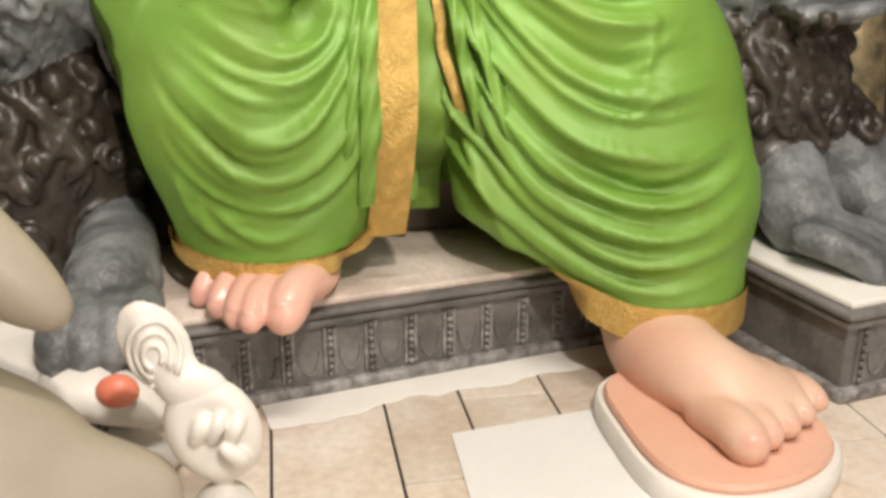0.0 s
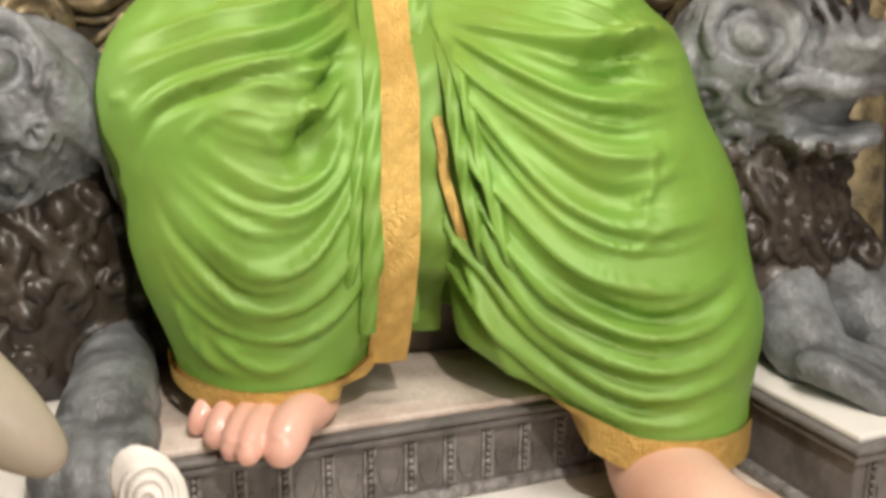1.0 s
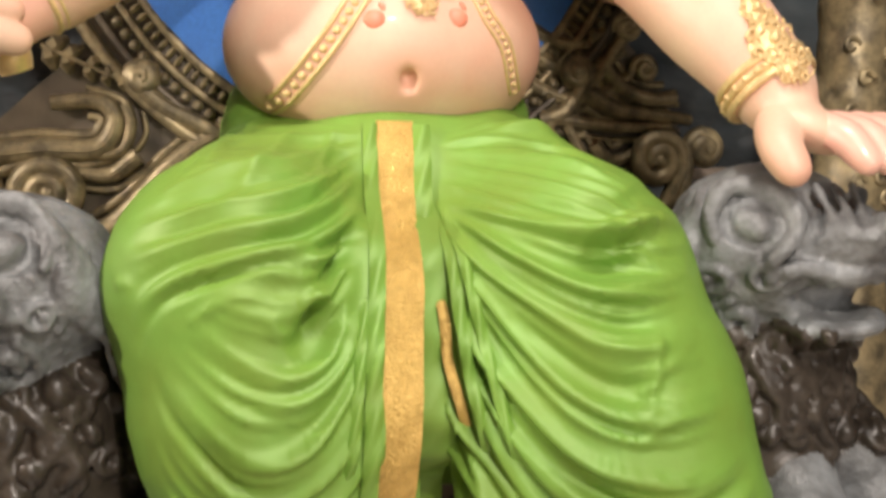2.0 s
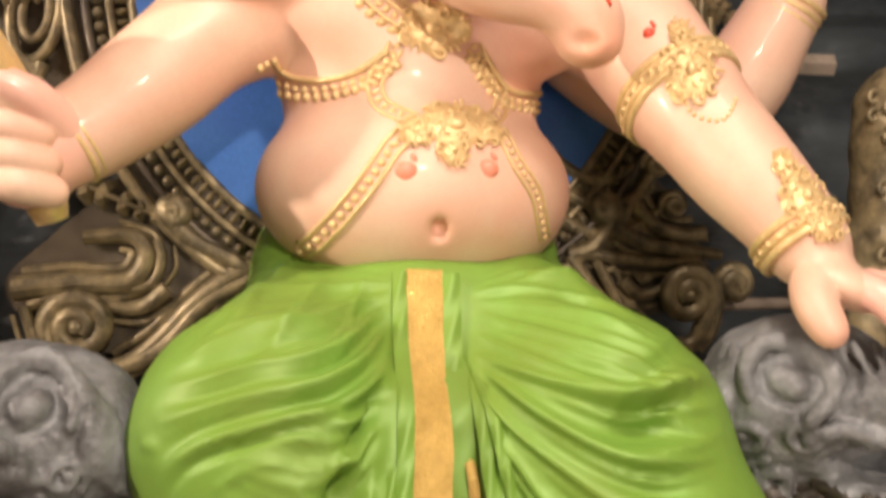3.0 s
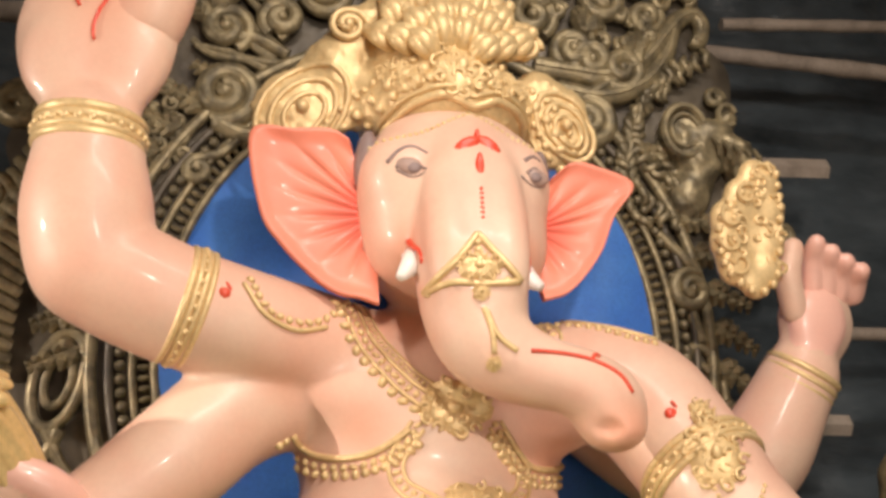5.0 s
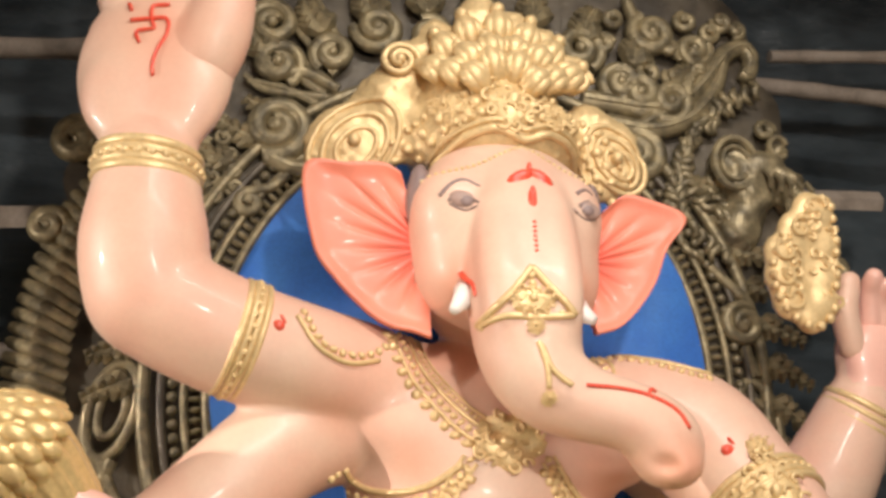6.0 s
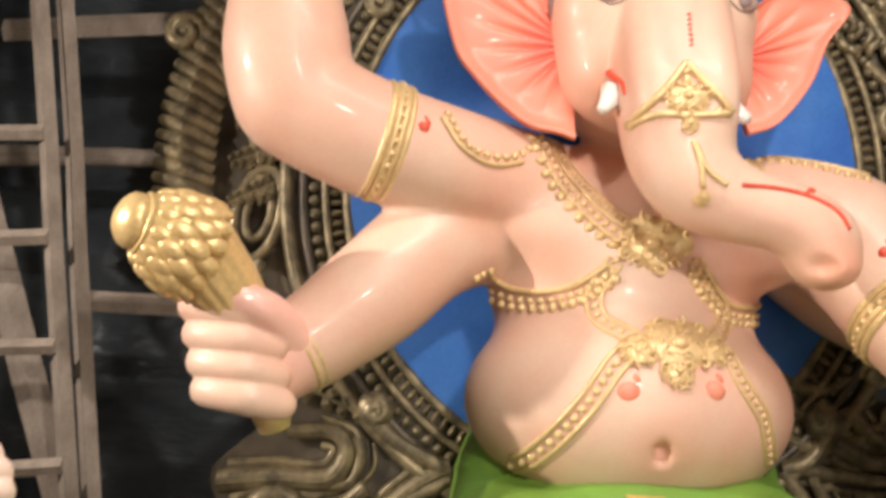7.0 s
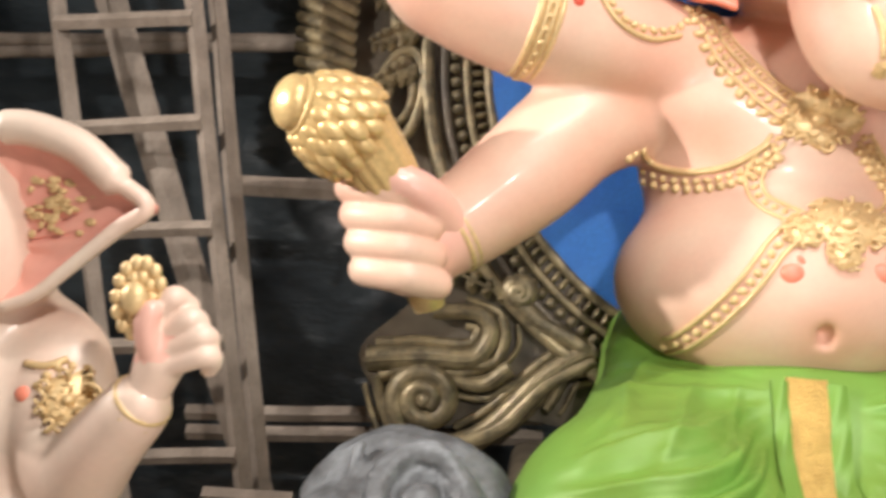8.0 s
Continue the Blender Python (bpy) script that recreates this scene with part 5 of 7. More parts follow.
RIGHT = [[(0.53, 1.54), (0.74, 1.49), (0.94, 1.46), (1.13, 1.49), (1.31, 1.48)],
        [(0.53, 1.52), (0.69, 1.39), (0.88, 1.30), (1.08, 1.28), (1.25, 1.30)],
        [(0.53, 1.46), (0.63, 1.32), (0.81, 1.21), (1.01, 1.15), (1.26, 1.16)],
        [(0.56, 1.34), (0.68, 1.15), (0.84, 1.00), (1.04, 0.93), (1.31, 0.97)],
        [(0.56, 1.20), (0.65, 1.03), (0.82, 0.85), (1.00, 0.77), (1.17, 0.77), (1.37, 0.83)],
        [(0.58, 1.05), (0.67, 0.89), (0.82, 0.71), (1.02, 0.62), (1.23, 0.64), (1.42, 0.72)],
        [(0.53, 1.06), (0.63, 0.85), (0.79, 0.63), (1.01, 0.53), (1.22, 0.54), (1.42, 0.62)],
        [(0.48, 1.08), (0.55, 0.88), (0.71, 0.65), (0.92, 0.47), (1.16, 0.44), (1.40, 0.52)],
        [(0.43, 1.02), (0.53, 0.78), (0.70, 0.56), (0.91, 0.40), (1.15, 0.36), (1.40, 0.42)]]
PLEATS = [[(0.27, 1.50), (0.25, 1.28), (0.21, 1.03), (0.17, 0.80)], [(0.29, 1.45), (0.28, 1.10), (0.24, 0.73), (0.19, 0.48)], [(0.31, 1.41), (0.30, 0.96), (0.27, 0.56), (0.25, 0.39)],
          [(0.50, 1.50), (0.53, 1.24), (0.61, 0.96), (0.69, 0.71)], [(0.49, 1.27), (0.55, 0.91), (0.66, 0.59), (0.76, 0.38)], [(0.49, 1.14), (0.50, 0.82), (0.55, 0.58), (0.63, 0.48)],
          [(0.53, 1.54), (0.57, 1.31), (0.64, 1.01), (0.73, 0.75)], [(0.47, 1.49), (0.48, 1.05), (0.48, 0.55), (0.48, 0.42)]]
SMALL = [[(-0.31, 0.73), (-0.26, 0.60), (-0.17, 0.52)], [(-0.25, 0.64), (-0.20, 0.55), (-0.10, 0.51)], [(-0.20, 0.61), (-0.05, 0.53), (0.15, 0.59)], [(0.11, 1.32), (0.09, 1.25), (0.02, 1.18)],
         [(1.00, 1.49), (0.90, 1.44), (0.84, 1.38)], [(1.04, 1.01), (1.12, 1.09), (1.24, 1.16)], [(1.01, 0.87), (1.11, 0.94), (1.26, 0.97)], [(1.10, 1.18), (1.07, 1.04), (1.04, 0.92)],
         [(0.97, 0.68), (1.13, 0.70), (1.32, 0.77)], [(0.93, 0.61), (1.14, 0.58), (1.35, 0.63)], [(0.97, 0.45), (1.19, 0.45), (1.42, 0.51)], [(-0.25, 1.21), (-0.15, 1.28), (-0.04, 1.30)],
         [(-0.47, 1.29), (-0.44, 1.30), (-0.40, 1.29)], [(-0.03, 1.23), (0.02, 1.19), (0.08, 1.22)],
         [(-0.17, 1.83), (-0.27, 1.75), (-0.40, 1.61)], [(-0.07, 1.81), (-0.18, 1.70), (-0.35, 1.53)], [(0.07, 1.77), (-0.06, 1.66), (-0.19, 1.49)], [(0.19, 1.77), (0.13, 1.64), (0.04, 1.48)], [(-0.10, 1.86), (0.08, 1.81), (0.25, 1.80)]]
FOLDS = []


def blend(a, b, q):
    a, b = spline(a, 8), spline(b, 8)
    n = 24
    t = np.linspace(0, 1, n)
    ia = np.stack([np.interp(t, np.linspace(0, 1, len(a)), a[:, k]) for k in (0, 1)], 1)
    ib = np.stack([np.interp(t, np.linspace(0, 1, len(b)), b[:, k]) for k in (0, 1)], 1)
    return ia * (1 - q) + ib * q


TOPL = [[(0.28, 1.75), (0.09, 1.74), (-0.15, 1.71), (-0.33, 1.62)], [(0.27, 1.69), (0.09, 1.63), (-0.16, 1.57), (-0.41, 1.50)], [(0.26, 1.62), (0.09, 1.53), (-0.14, 1.48), (-0.44, 1.39)], [(0.25, 1.52), (0.12, 1.44), (-0.07, 1.40), (-0.30, 1.31), (-0.41, 1.18)]]
TOPR = [[(0.55, 1.73), (0.73, 1.76), (0.93, 1.75), (1.08, 1.67)], [(0.55, 1.66), (0.74, 1.65), (0.96, 1.59), (1.19, 1.48)], [(0.54, 1.61), (0.70, 1.54), (0.92, 1.47), (1.27, 1.34)]]


def flow(v, fan, seed, height, coarse=1.0):
    """Long folds that follow a fan of lines: heights from the place across the fan, tighter where the lines gather."""
    from mathutils.kdtree import KDTree
    m, per = 70, 14
    lines = []
    for c in fan:
        p = spline(c, 12)
        d = np.r_[0, np.cumsum(np.linalg.norm(np.diff(p, axis=0), axis=1))]
        t = np.linspace(0, d[-1], m)
        lines.append(np.stack([np.interp(t, d, p[:, k]) for k in (0, 1)], 1))
    lines = np.array(lines)
    us = np.linspace(-0.6, len(fan) - 0.4, int((len(fan) + 0.2) * per))
    tree = KDTree(len(us) * m)
    spot, step_u, step_s = [np.zeros((len(us), m, 2)) for _ in range(3)]
    for i, u in enumerate(us):
        k = int(np.clip(math.floor(u), 0, len(fan) - 2))
        spot[i] = lines[k] + (lines[k + 1] - lines[k]) * (u - k)
        step_u[i] = lines[k + 1] - lines[k]
        step_s[i] = np.gradient(spot[i], axis=0) * (m - 1)
        for j in range(m):
            tree.insert((spot[i, j, 0], spot[i, j, 1], 0), i * m + j)
    gap = np.linalg.norm(step_u, axis=2)
    tree.balance()
    rnd = random.Random(seed)
    amps = [[rnd.uniform(0.55, 1.25) for _ in range(90)] for _ in range(4)]
    shift = [[rnd.uniform(-0.16, 0.16) for _ in range(90)] for _ in range(4)]
    out = np.zeros(len(v))
    for n, p in enumerate(v):
        _, i, dist = tree.find((p[0], p[2], 0))
        if dist > 0.07:
            continue
        a, j = divmod(i, m)
        du, ds, off = step_u[a, j], step_s[a, j], p[[0, 2]] - spot[a, j]
        det = du[0] * ds[1] - du[1] * ds[0]
        fu = (off[0] * ds[1] - off[1] * ds[0]) / det if abs(det) > 1e-5 else 0.0
        u, s = us[a] + 1.0 + max(-0.08, min(0.08, fu)), j / (m - 1)
        edge = min(1, (u - 0.35) * 2.2, (len(fan) + 0.65 - u) * 2.2)
        if edge <= 0:
            continue
        w = min(gap[a, j], 0.19)
        u += 0.14 * noise.noise(Vector((p[0] * 3, p[2] * 3, seed)))
        h = 0
        for lay, (fr, am) in enumerate(((1.0, 0.40), (2.0, 0.15), (4.0, 0.05))):
            x = u * fr * coarse + 0.35 * lay
            k = int(math.floor(x))
            q = x - k + shift[lay][k % 90] * math.sin(math.pi * (x - k))
            life = max(0.0, min(1.0, 0.35 + 1.3 * noise.noise(Vector((k * 3.7 + lay * 11, s * 2.2, seed)))) + 0.25)
            h += am * amps[lay][k % 90] * life * (0.5 - math.sin(math.pi * min(max(q, 0), 1)) ** (1.0 if lay else 0.8))
        fade = min(1, s * 9) * min(1, (1 - s) * 3.2) * max(0, 1 - dist / 0.07) * edge
        out[n] += height * w * h * fade
    return out


for c in PLEATS:
    FOLDS.append((spline(c, 12), 0.045, 0.018))
for c in LEFT + RIGHT:
    p = spline(c, 12)
    p = p[:int(len(p) * (0.6 if c in LEFT else 0.85))]
    FOLDS.append((p, 0.034, 0.015))
    FOLDS.append((p - np.array((0.0, 0.028)), -0.022, 0.013))
for fan in (LEFT, RIGHT):
    for i, (a, b) in enumerate(zip(fan[:-1], fan[1:])):
        FOLDS.append((blend(a, b, 0.36 + 0.12 * (i % 3))[:12 if fan is LEFT else 18], 0.018, 0.011))
for c in TOPL + TOPR:
    FOLDS.append((spline(c, 12), 0.016, 0.014))
for c in SMALL:
    FOLDS.append((spline(c, 12), 0.020, 0.014))
FOLDS.append((spline([(0.13, 1.28), (0.09, 1.20), (0.03, 1.15)], 10), -0.11, 0.04))
FOLDS.append((spline([(0.23, 1.47), (0.18, 1.38), (0.13, 1.28)], 10), -0.08, 0.03))


def fold_height(v, nrm):
    front = np.clip(np.maximum(-nrm[:, 1], 0.6 * nrm[:, 2]) * 1.4 + 0.25, 0, 1)
    out = flow(v, LEFT, 3, 1.15) + flow(v, RIGHT, 8, 2.0) + flow(v, TOPL, 5, 1.3, 1.3) + flow(v, TOPR, 6, 1.3, 1.3)
    wob = np.array([noise.noise(Vector(p) * 2.0) for p in v]) * 0.02
    for line, amp, w in FOLDS:
        lo, hi = line.min(0) - 3 * w, line.max(0) + 3 * w
        k = np.nonzero((v[:, 0] > lo[0]) & (v[:, 0] < hi[0]) & (v[:, 2] > lo[1]) & (v[:, 2] < hi[1]) & (front > 0))[0]
        if not len(k):
            continue
        p = v[k][:, (0, 2)] + wob[k][:, None]
        best = np.full(len(k), 9.0)
        at = np.zeros(len(k))
        for i in range(len(line) - 1):
            a, d = line[i], line[i + 1] - line[i]
            t = np.clip(((p - a) @ d) / max(d @ d, 1e-9), 0, 1)
            r = np.linalg.norm(p - a - t[:, None] * d, axis=1)
            at = np.where(r < best, (i + t) / (len(line) - 1), at)
            best = np.minimum(best, r)
        ends = np.clip(at * 8, 0, 1) * np.clip((1 - at) * 1.5, 0, 1) ** 0.8
        grow = 0.6 + 0.7 * at
        out[k] += amp * np.exp(-(best / (w * grow)) ** 1.5) * ends
    vary = np.array([0.95 + 0.7 * noise.noise(Vector(p) * 2.2 + Vector((7, 3, 1))) for p in v])
    return out * front * np.clip(vary, 0.25, 1.5)


def eased(h, q, turns):
    cnt = np.zeros(len(h))
    for k in range(4):
        np.add.at(cnt, q[:, k], 1)
    for _ in range(turns):
        f = h[q].mean(1)
        h = np.zeros(len(h))
        for k in range(4):
            np.add.at(h, q[:, k], f)
        h /= np.maximum(cnt, 1)
    return h


nrm = vertex_normals(dv, dq)
fine = np.array([noise.fractal(Vector((p[0] * 2.5, p[1] * 3, p[2] * 4)), 1.0, 2.0, 3) for p in dv]) * 0.008
dv = dv + nrm * eased(fold_height(dv, nrm) + fine, dq, 2)[:, None]
dhoti = thing("dhoti", "green satin dhoti draped in deep folds with gold borders", "garment", (0.36, 3.4, 0.4))
part("cloth", Shape().add(dv, dq, 0), GREEN, dhoti, smooth="all")
DRAPE = BVHTree.FromPolygons(dv.tolist(), [tuple(map(int, f)) for f in dq])


# hem borders of gold brocade
def border(name, c, lo, hi, low, high, zmin, n=90, out=0.012, label="gold brocade hem border"):
    rows, k = [], 5
    for j in range(k + 1):
        for i in range(n + 1):
            a = lo + (hi - lo) * i / n
            z = low(a) + (high(a) - low(a)) * j / k
            d = Vector((math.cos(a), math.sin(a), 0))
            o = Vector((c[0], c[1], max(z, zmin))) + d * 0.42
            h = DRAPE.ray_cast(o, -d, 0.40)
            r = (h[0] - Vector((c[0], c[1], h[0].z))).length if h[0] is not None else 0.28
            p = Vector((c[0], c[1], z)) + d * (r + out)
            rows.append(tuple(p))
    m = n + 1
    rows = np.array(rows).reshape(k + 1, m, 3)
    for _ in range(4):
        rows[:, 1:-1] = (rows[:, :-2] + 2 * rows[:, 1:-1] + rows[:, 2:]) / 4
    inner = rows.copy()
    ctr = np.array([c[0], c[1], 0])
    away = rows - ctr
    away[..., 2] = 0
    inner -= 0.016 * away / np.linalg.norm(away, axis=2)[..., None]
    v = np.vstack([rows.reshape(-1, 3), inner.reshape(-1, 3)])
    h = (k + 1) * m
    f = []
    for j in range(k):
        for i in range(n):
            q = j * m + i
            f += [(q, q + 1, q + m + 1, q + m), (h + q + m, h + q + m + 1, h + q + 1, h + q)]
    f += [(i + 1, i, h + i, h + i + 1) for i in range(n)]
    part(name, Shape().add(v, f), ZARI, dhoti, label)


border("left_hem", (-0.02, 2.98), math.pi * 0.95, math.pi * 2.06, lambda a: 0.445 - 0.035 * math.cos((a - 4.6) * 1.2) + 0.05 * max(0, a - 5.4), lambda a: 0.500 + 0.02 * math.sin(a) - 0.01 * math.cos((a - 4.6)) + 0.06 * max(0, a - 5.4), 0.47, out=0.024)
border("right_hem", (1.18, 2.80), math.pi * 1.02, math.pi * 2.15, lambda a: 0.205 + 0.10 * max(0, 4.3 - a) ** 1.2, lambda a: 0.325 + 0.08 * max(0, 4.3 - a) ** 1.2, 0.33)


# front panel of gold brocade
def strip(name, path, width, mats, parent, tree, lift=0.014, cols=6, label="", fall=None, sink=0.0):
    p = spaced(spline(path, 12), 0.02)
    rows = []
    for x, z in p:
        ys = [on_front(x + width * (i / cols - 0.5), z, tree, 9.0) for i in range(cols + 1)]
        y = min(ys)
        if fall is not None and z < fall[0]:
            y = min(y, fall[1])
        rows.append([x, y - lift, z])
    rows = np.array(rows)
    y = rows[:, 1].copy()
    for _ in range(8):
        y[1:-1] = (y[:-2] + 2 * y[1:-1] + y[2:]) / 4
    rows[:, 1] = y + sink * np.clip(np.abs(np.linspace(-1, 1, len(y))) * 2.5 - 1.5, 0, 1) ** 1.5
    v = []
    for k, (x, yy, z) in enumerate(rows):
        v += [(x + width * (i / cols - 0.5), yy - 0.008 * math.sin(i / cols * math.pi) + 0.004 * math.sin(k * 0.9 + i), z) for i in range(cols + 1)]
    m = cols + 1
    n = len(v)
    v += [(a, b + 0.012, c) for a, b, c in v]
    f = []
    for k in range(len(rows) - 1):
        for i in range(cols):
            q = k * m + i
            f += [(q + m, q + m + 1, q + 1, q), (n + q, n + q + 1, n + q + m + 1, n + q + m)]
        f += [(k * m, n + k * m, n + (k + 1) * m, (k + 1) * m), ((k + 1) * m + cols, n + (k + 1) * m + cols, n + k * m + cols, k * m + cols)]
    return part(name, Shape().add(v, f), mats, parent, label)


strip("front_panel", [(0.385, 1.80), (0.37, 1.4), (0.35, 1.0), (0.335, 0.7), (0.32, 0.475)], 0.125, ZARI, dhoti, DRAPE, label="gold brocade front panel", fall=(0.95, 3.08))
strip("panel_edge", [(0.30, 1.79), (0.285, 1.4), (0.265, 1.0), (0.25, 0.6)], 0.05, GREEN, dhoti, DRAPE, 0.018, fall=(0.95, 3.10))
strip("panel_edge", [(0.475, 1.79), (0.46, 1.4), (0.44, 1.0), (0.425, 0.52)], 0.06, GREEN, dhoti, DRAPE, 0.018, fall=(0.95, 3.10))
for path, w in (([(0.52, 1.52), (0.53, 1.33), (0.55, 1.15), (0.58, 0.97), (0.63, 0.78)], 0.045), ([(0.54, 1.50), (0.57, 1.31), (0.61, 1.12), (0.66, 0.91), (0.72, 0.74)], 0.04),
                ([(0.29, 1.54), (0.28, 1.33), (0.28, 1.10), (0.28, 0.85), (0.29, 0.66)], 0.04), ([(0.26, 1.38), (0.24, 1.21), (0.22, 1.02), (0.20, 0.82), (0.17, 0.67)], 0.035)):
    strip("pleat", path, w, GREEN, dhoti, DRAPE, 0.0, sink=0.07)
strip("inner_pleat", [(0.485, 1.56), (0.48, 1.2), (0.48, 0.8), (0.49, 0.455)], 0.12, GREEN, dhoti, DRAPE, -0.012, fall=(0.95, 3.14), sink=0.05)
strip("side_trim", [(0.48, 1.30), (0.50, 1.18), (0.51, 1.06), (0.54, 0.94), (0.57, 0.84)], 0.034, ZARI, dhoti, DRAPE, 0.034, 3, "narrow gold brocade trim", sink=0.06)


# ---- lions ----
def lion(name, c, face, eye, paws, label, seed, rise=0.27):
    """A seated roaring lion carved in one piece: browed head, wavy mane, curled chest, forelegs with toed paws."""
    rnd = random.Random(seed)
    x, y, z = c
    lo = Solid((x - 0.62, y - 1.0, 0.27), (x + 0.62, y + 0.62, z + 0.42), 0.0125)

    def spot(u, depth, w):
        return (x + face * u, y + depth, z + w)
    lo.ell(spot(-0.02, 0, 0.01), (0.36, 0.32, 0.29), 0.05, ST)
    lo.ell(spot(0.13, -0.24, 0.05), (0.20, 0.17, 0.11), 0.05, ST, (0, face * 8, 0))
    lo.ell(spot(0.20, -0.38, 0.085), (0.10, 0.07, 0.055), 0.03, ST)
    lo.ell(spot(0.12, -0.22, -0.23), (0.18, 0.16, 0.055), 0.04, ST, (0, face * -8, 0))
    lo.ell(spot(0.10, -0.34, -0.145), (0.19, 0.17, 0.055), 0.04, BL, cut=True)
    # black paint inside the open mouth puts the hollow's darkness into the colour
    lo.ell(spot(0.05, -0.10, -0.13), (0.22, 0.12, 0.08), 0.02, BL)
    lo.ell(spot(-0.02, 0.15, -0.55), (0.40, 0.36, 0.60), 0.06, BL)
    lo.ell((x, y + 0.20, 0.62), (0.42, 0.36, 0.40), 0.06, BL)
    for (px, py, pz, turn) in paws:
        lo.chain([(px * 0.9 + x * 0.1, y - 0.02, 0.36 + rise, 0.08 + 0.3 * rise), (px, py + 0.22, pz + 0.07 + 0.4 * rise, 0.12), (px, py + 0.08, pz + 0.09, 0.11)], 0.05, ST)
        a = radians(turn)
        for k in range(4):
            o = (k - 1.5) * 0.072
            sx, sy = px + o * math.cos(a), py + o * math.sin(a)
            dx, dy = math.sin(a), -math.cos(a)
            lo.chain([(sx, sy, pz + 0.10, 0.056), (sx + dx * 0.12, sy + dy * 0.12, pz + 0.085, 0.054), (sx + dx * 0.19, sy + dy * 0.19, pz + 0.06, 0.050), (sx + dx * 0.235, sy + dy * 0.235, pz + 0.025, 0.030)], 0.012, ST, 3)
            lo.chain([(sx + dx * 0.235, sy + dy * 0.235, pz + 0.035, 0.016), (sx + dx * 0.27, sy + dy * 0.27, pz + 0.008, 0.008)], 0.006, ST, 2)
    v, q, m = lo.mesh()
    rough_form = BVHTree.FromPolygons(v.tolist(), [tuple(map(int, f)) for f in q])

    def rib(pts, r, m, lift=0.3, cut=False, k=0.012, n=3):
        """A raised or sunk line along (u, w) points on the front of the form; r: one radius or one each point."""
        r = [r] * len(pts) if np.isscalar(r) else r
        rows = []
        for (u, w), rr in zip(pts, r):
            yy = on_front(x + face * u, z + w, rough_form, 9)
            if yy < y + 0.3:
                rows.append((x + face * u, yy - rr * lift, z + w, rr))
        if len(rows) > 2:
            ys = np.array([p[1] for p in rows])
            ys = np.minimum(ys, np.median(ys) + 0.07)
            lo.chain([(p[0], yy, p[2], p[3]) for p, yy in zip(rows, ys)], k, m, n, cut)

    def coil(u, w, r, m, a0, way, turns=1.25, thick=0.30):
        n = 12
        a = a0 + way * np.linspace(0, 2 * math.pi * turns, n)
        k = np.linspace(1, 0.25, n)
        rib([(u + r * kk * math.cos(t), w + r * kk * math.sin(t)) for kk, t in zip(k, a)], list(np.linspace(r * thick * 0.7, r * thick * 1.1, n)), m, 0.7, n=2, k=0.006)
    eu, ew = eye
    # brow that winds round the eye and runs down to the nose
    rib([(eu + 0.072 * math.cos(t), ew + 0.062 * math.sin(t)) for t in np.linspace(2.4, 5.2, 8)], [0.008, 0.014, 0.018, 0.020, 0.020, 0.018, 0.014, 0.010], ST, 0.2, cut=True)
    rib([(eu - 0.11, ew - 0.05), (eu - 0.12, ew + 0.03), (eu - 0.06, ew + 0.12), (eu + 0.05, ew + 0.12), (eu + 0.12, ew + 0.05), (eu + 0.11, ew - 0.03), (eu + 0.06, ew - 0.09), (eu + 0.03, ew - 0.13)], [0.018, 0.024, 0.03, 0.034, 0.034, 0.03, 0.026, 0.018], ST, 0.5)
    rib([(eu - 0.02, ew + 0.01), (eu, ew), (eu + 0.02, ew - 0.01)], 0.042, ST, -0.25)
    rib([(eu + 0.15, ew + 0.17), (eu + 0.19, ew + 0.08), (eu + 0.17, ew - 0.01), (eu + 0.10, ew - 0.10), (eu + 0.05, ew - 0.16)], [0.02, 0.024, 0.022, 0.02, 0.014], ST, 0.0, cut=True)
    rib([(eu + 0.40, ew + 0.10), (eu + 0.36, ew + 0.06), (eu + 0.37, ew + 0.01)], 0.03, ST, 0.4)
    # lip, nostril, teeth
    rib([(-0.12, -0.05), (-0.05, -0.035), (0.05, -0.05), (0.15, -0.045), (0.25, -0.015), (0.28, 0.03)], [0.022, 0.03, 0.032, 0.034, 0.03, 0.02], ST, 0.6)
    rib([(0.17, 0.045), (0.20, 0.03), (0.23, 0.045)], 0.016, ST, 0.0, cut=True)
    for i in range(6):
        lo.cone(spot(0.0 + 0.045 * i, -0.31 - 0.012 * i, -0.055), spot(0.0 + 0.045 * i, -0.31 - 0.012 * i, -0.078 - 0.012 * (i in (1, 5))), 0.022, 0.016, 0.012, ST)
    # cheek coils and the folds of the forehead
    coil(eu + 0.03, ew - 0.16, 0.06, ST, 0.5, -1)
    coil(eu + 0.0, ew - 0.34, 0.085, ST, 2.0, 1)
    coil(eu - 0.10, ew - 0.20, 0.06, ST, 4.0, -1)
    coil(eu + 0.13, ew - 0.42, 0.06, ST, 1.0, -1)
    for o in (0.0, 0.055, 0.11):
        rib([(eu + 0.12 + o, ew + 0.20), (eu + 0.20 + o, ew + 0.13), (eu + 0.23 + o * 0.8, ew + 0.03), (eu + 0.25 + o * 0.6, ew - 0.03)], 0.016, ST, 0.3)
    # wavy locks of the mane behind the face, grey above and dark below
    for i in range(9):
        u0, w0 = eu - 0.10 - 0.022 * i, ew + 0.16 - 0.045 * i
        rib([(u0 + 0.020 * math.sin(j * 1.5 + i) - 0.012 * j, w0 - 0.062 * j) for j in range(6)], [0.012, 0.022, 0.026, 0.024, 0.02, 0.010], ST if i < 7 else BL, 0.4)
    for i in range(7):
        u0, w0 = -0.26 + 0.085 * i, -0.27 - 0.03 * abs(i - 3)
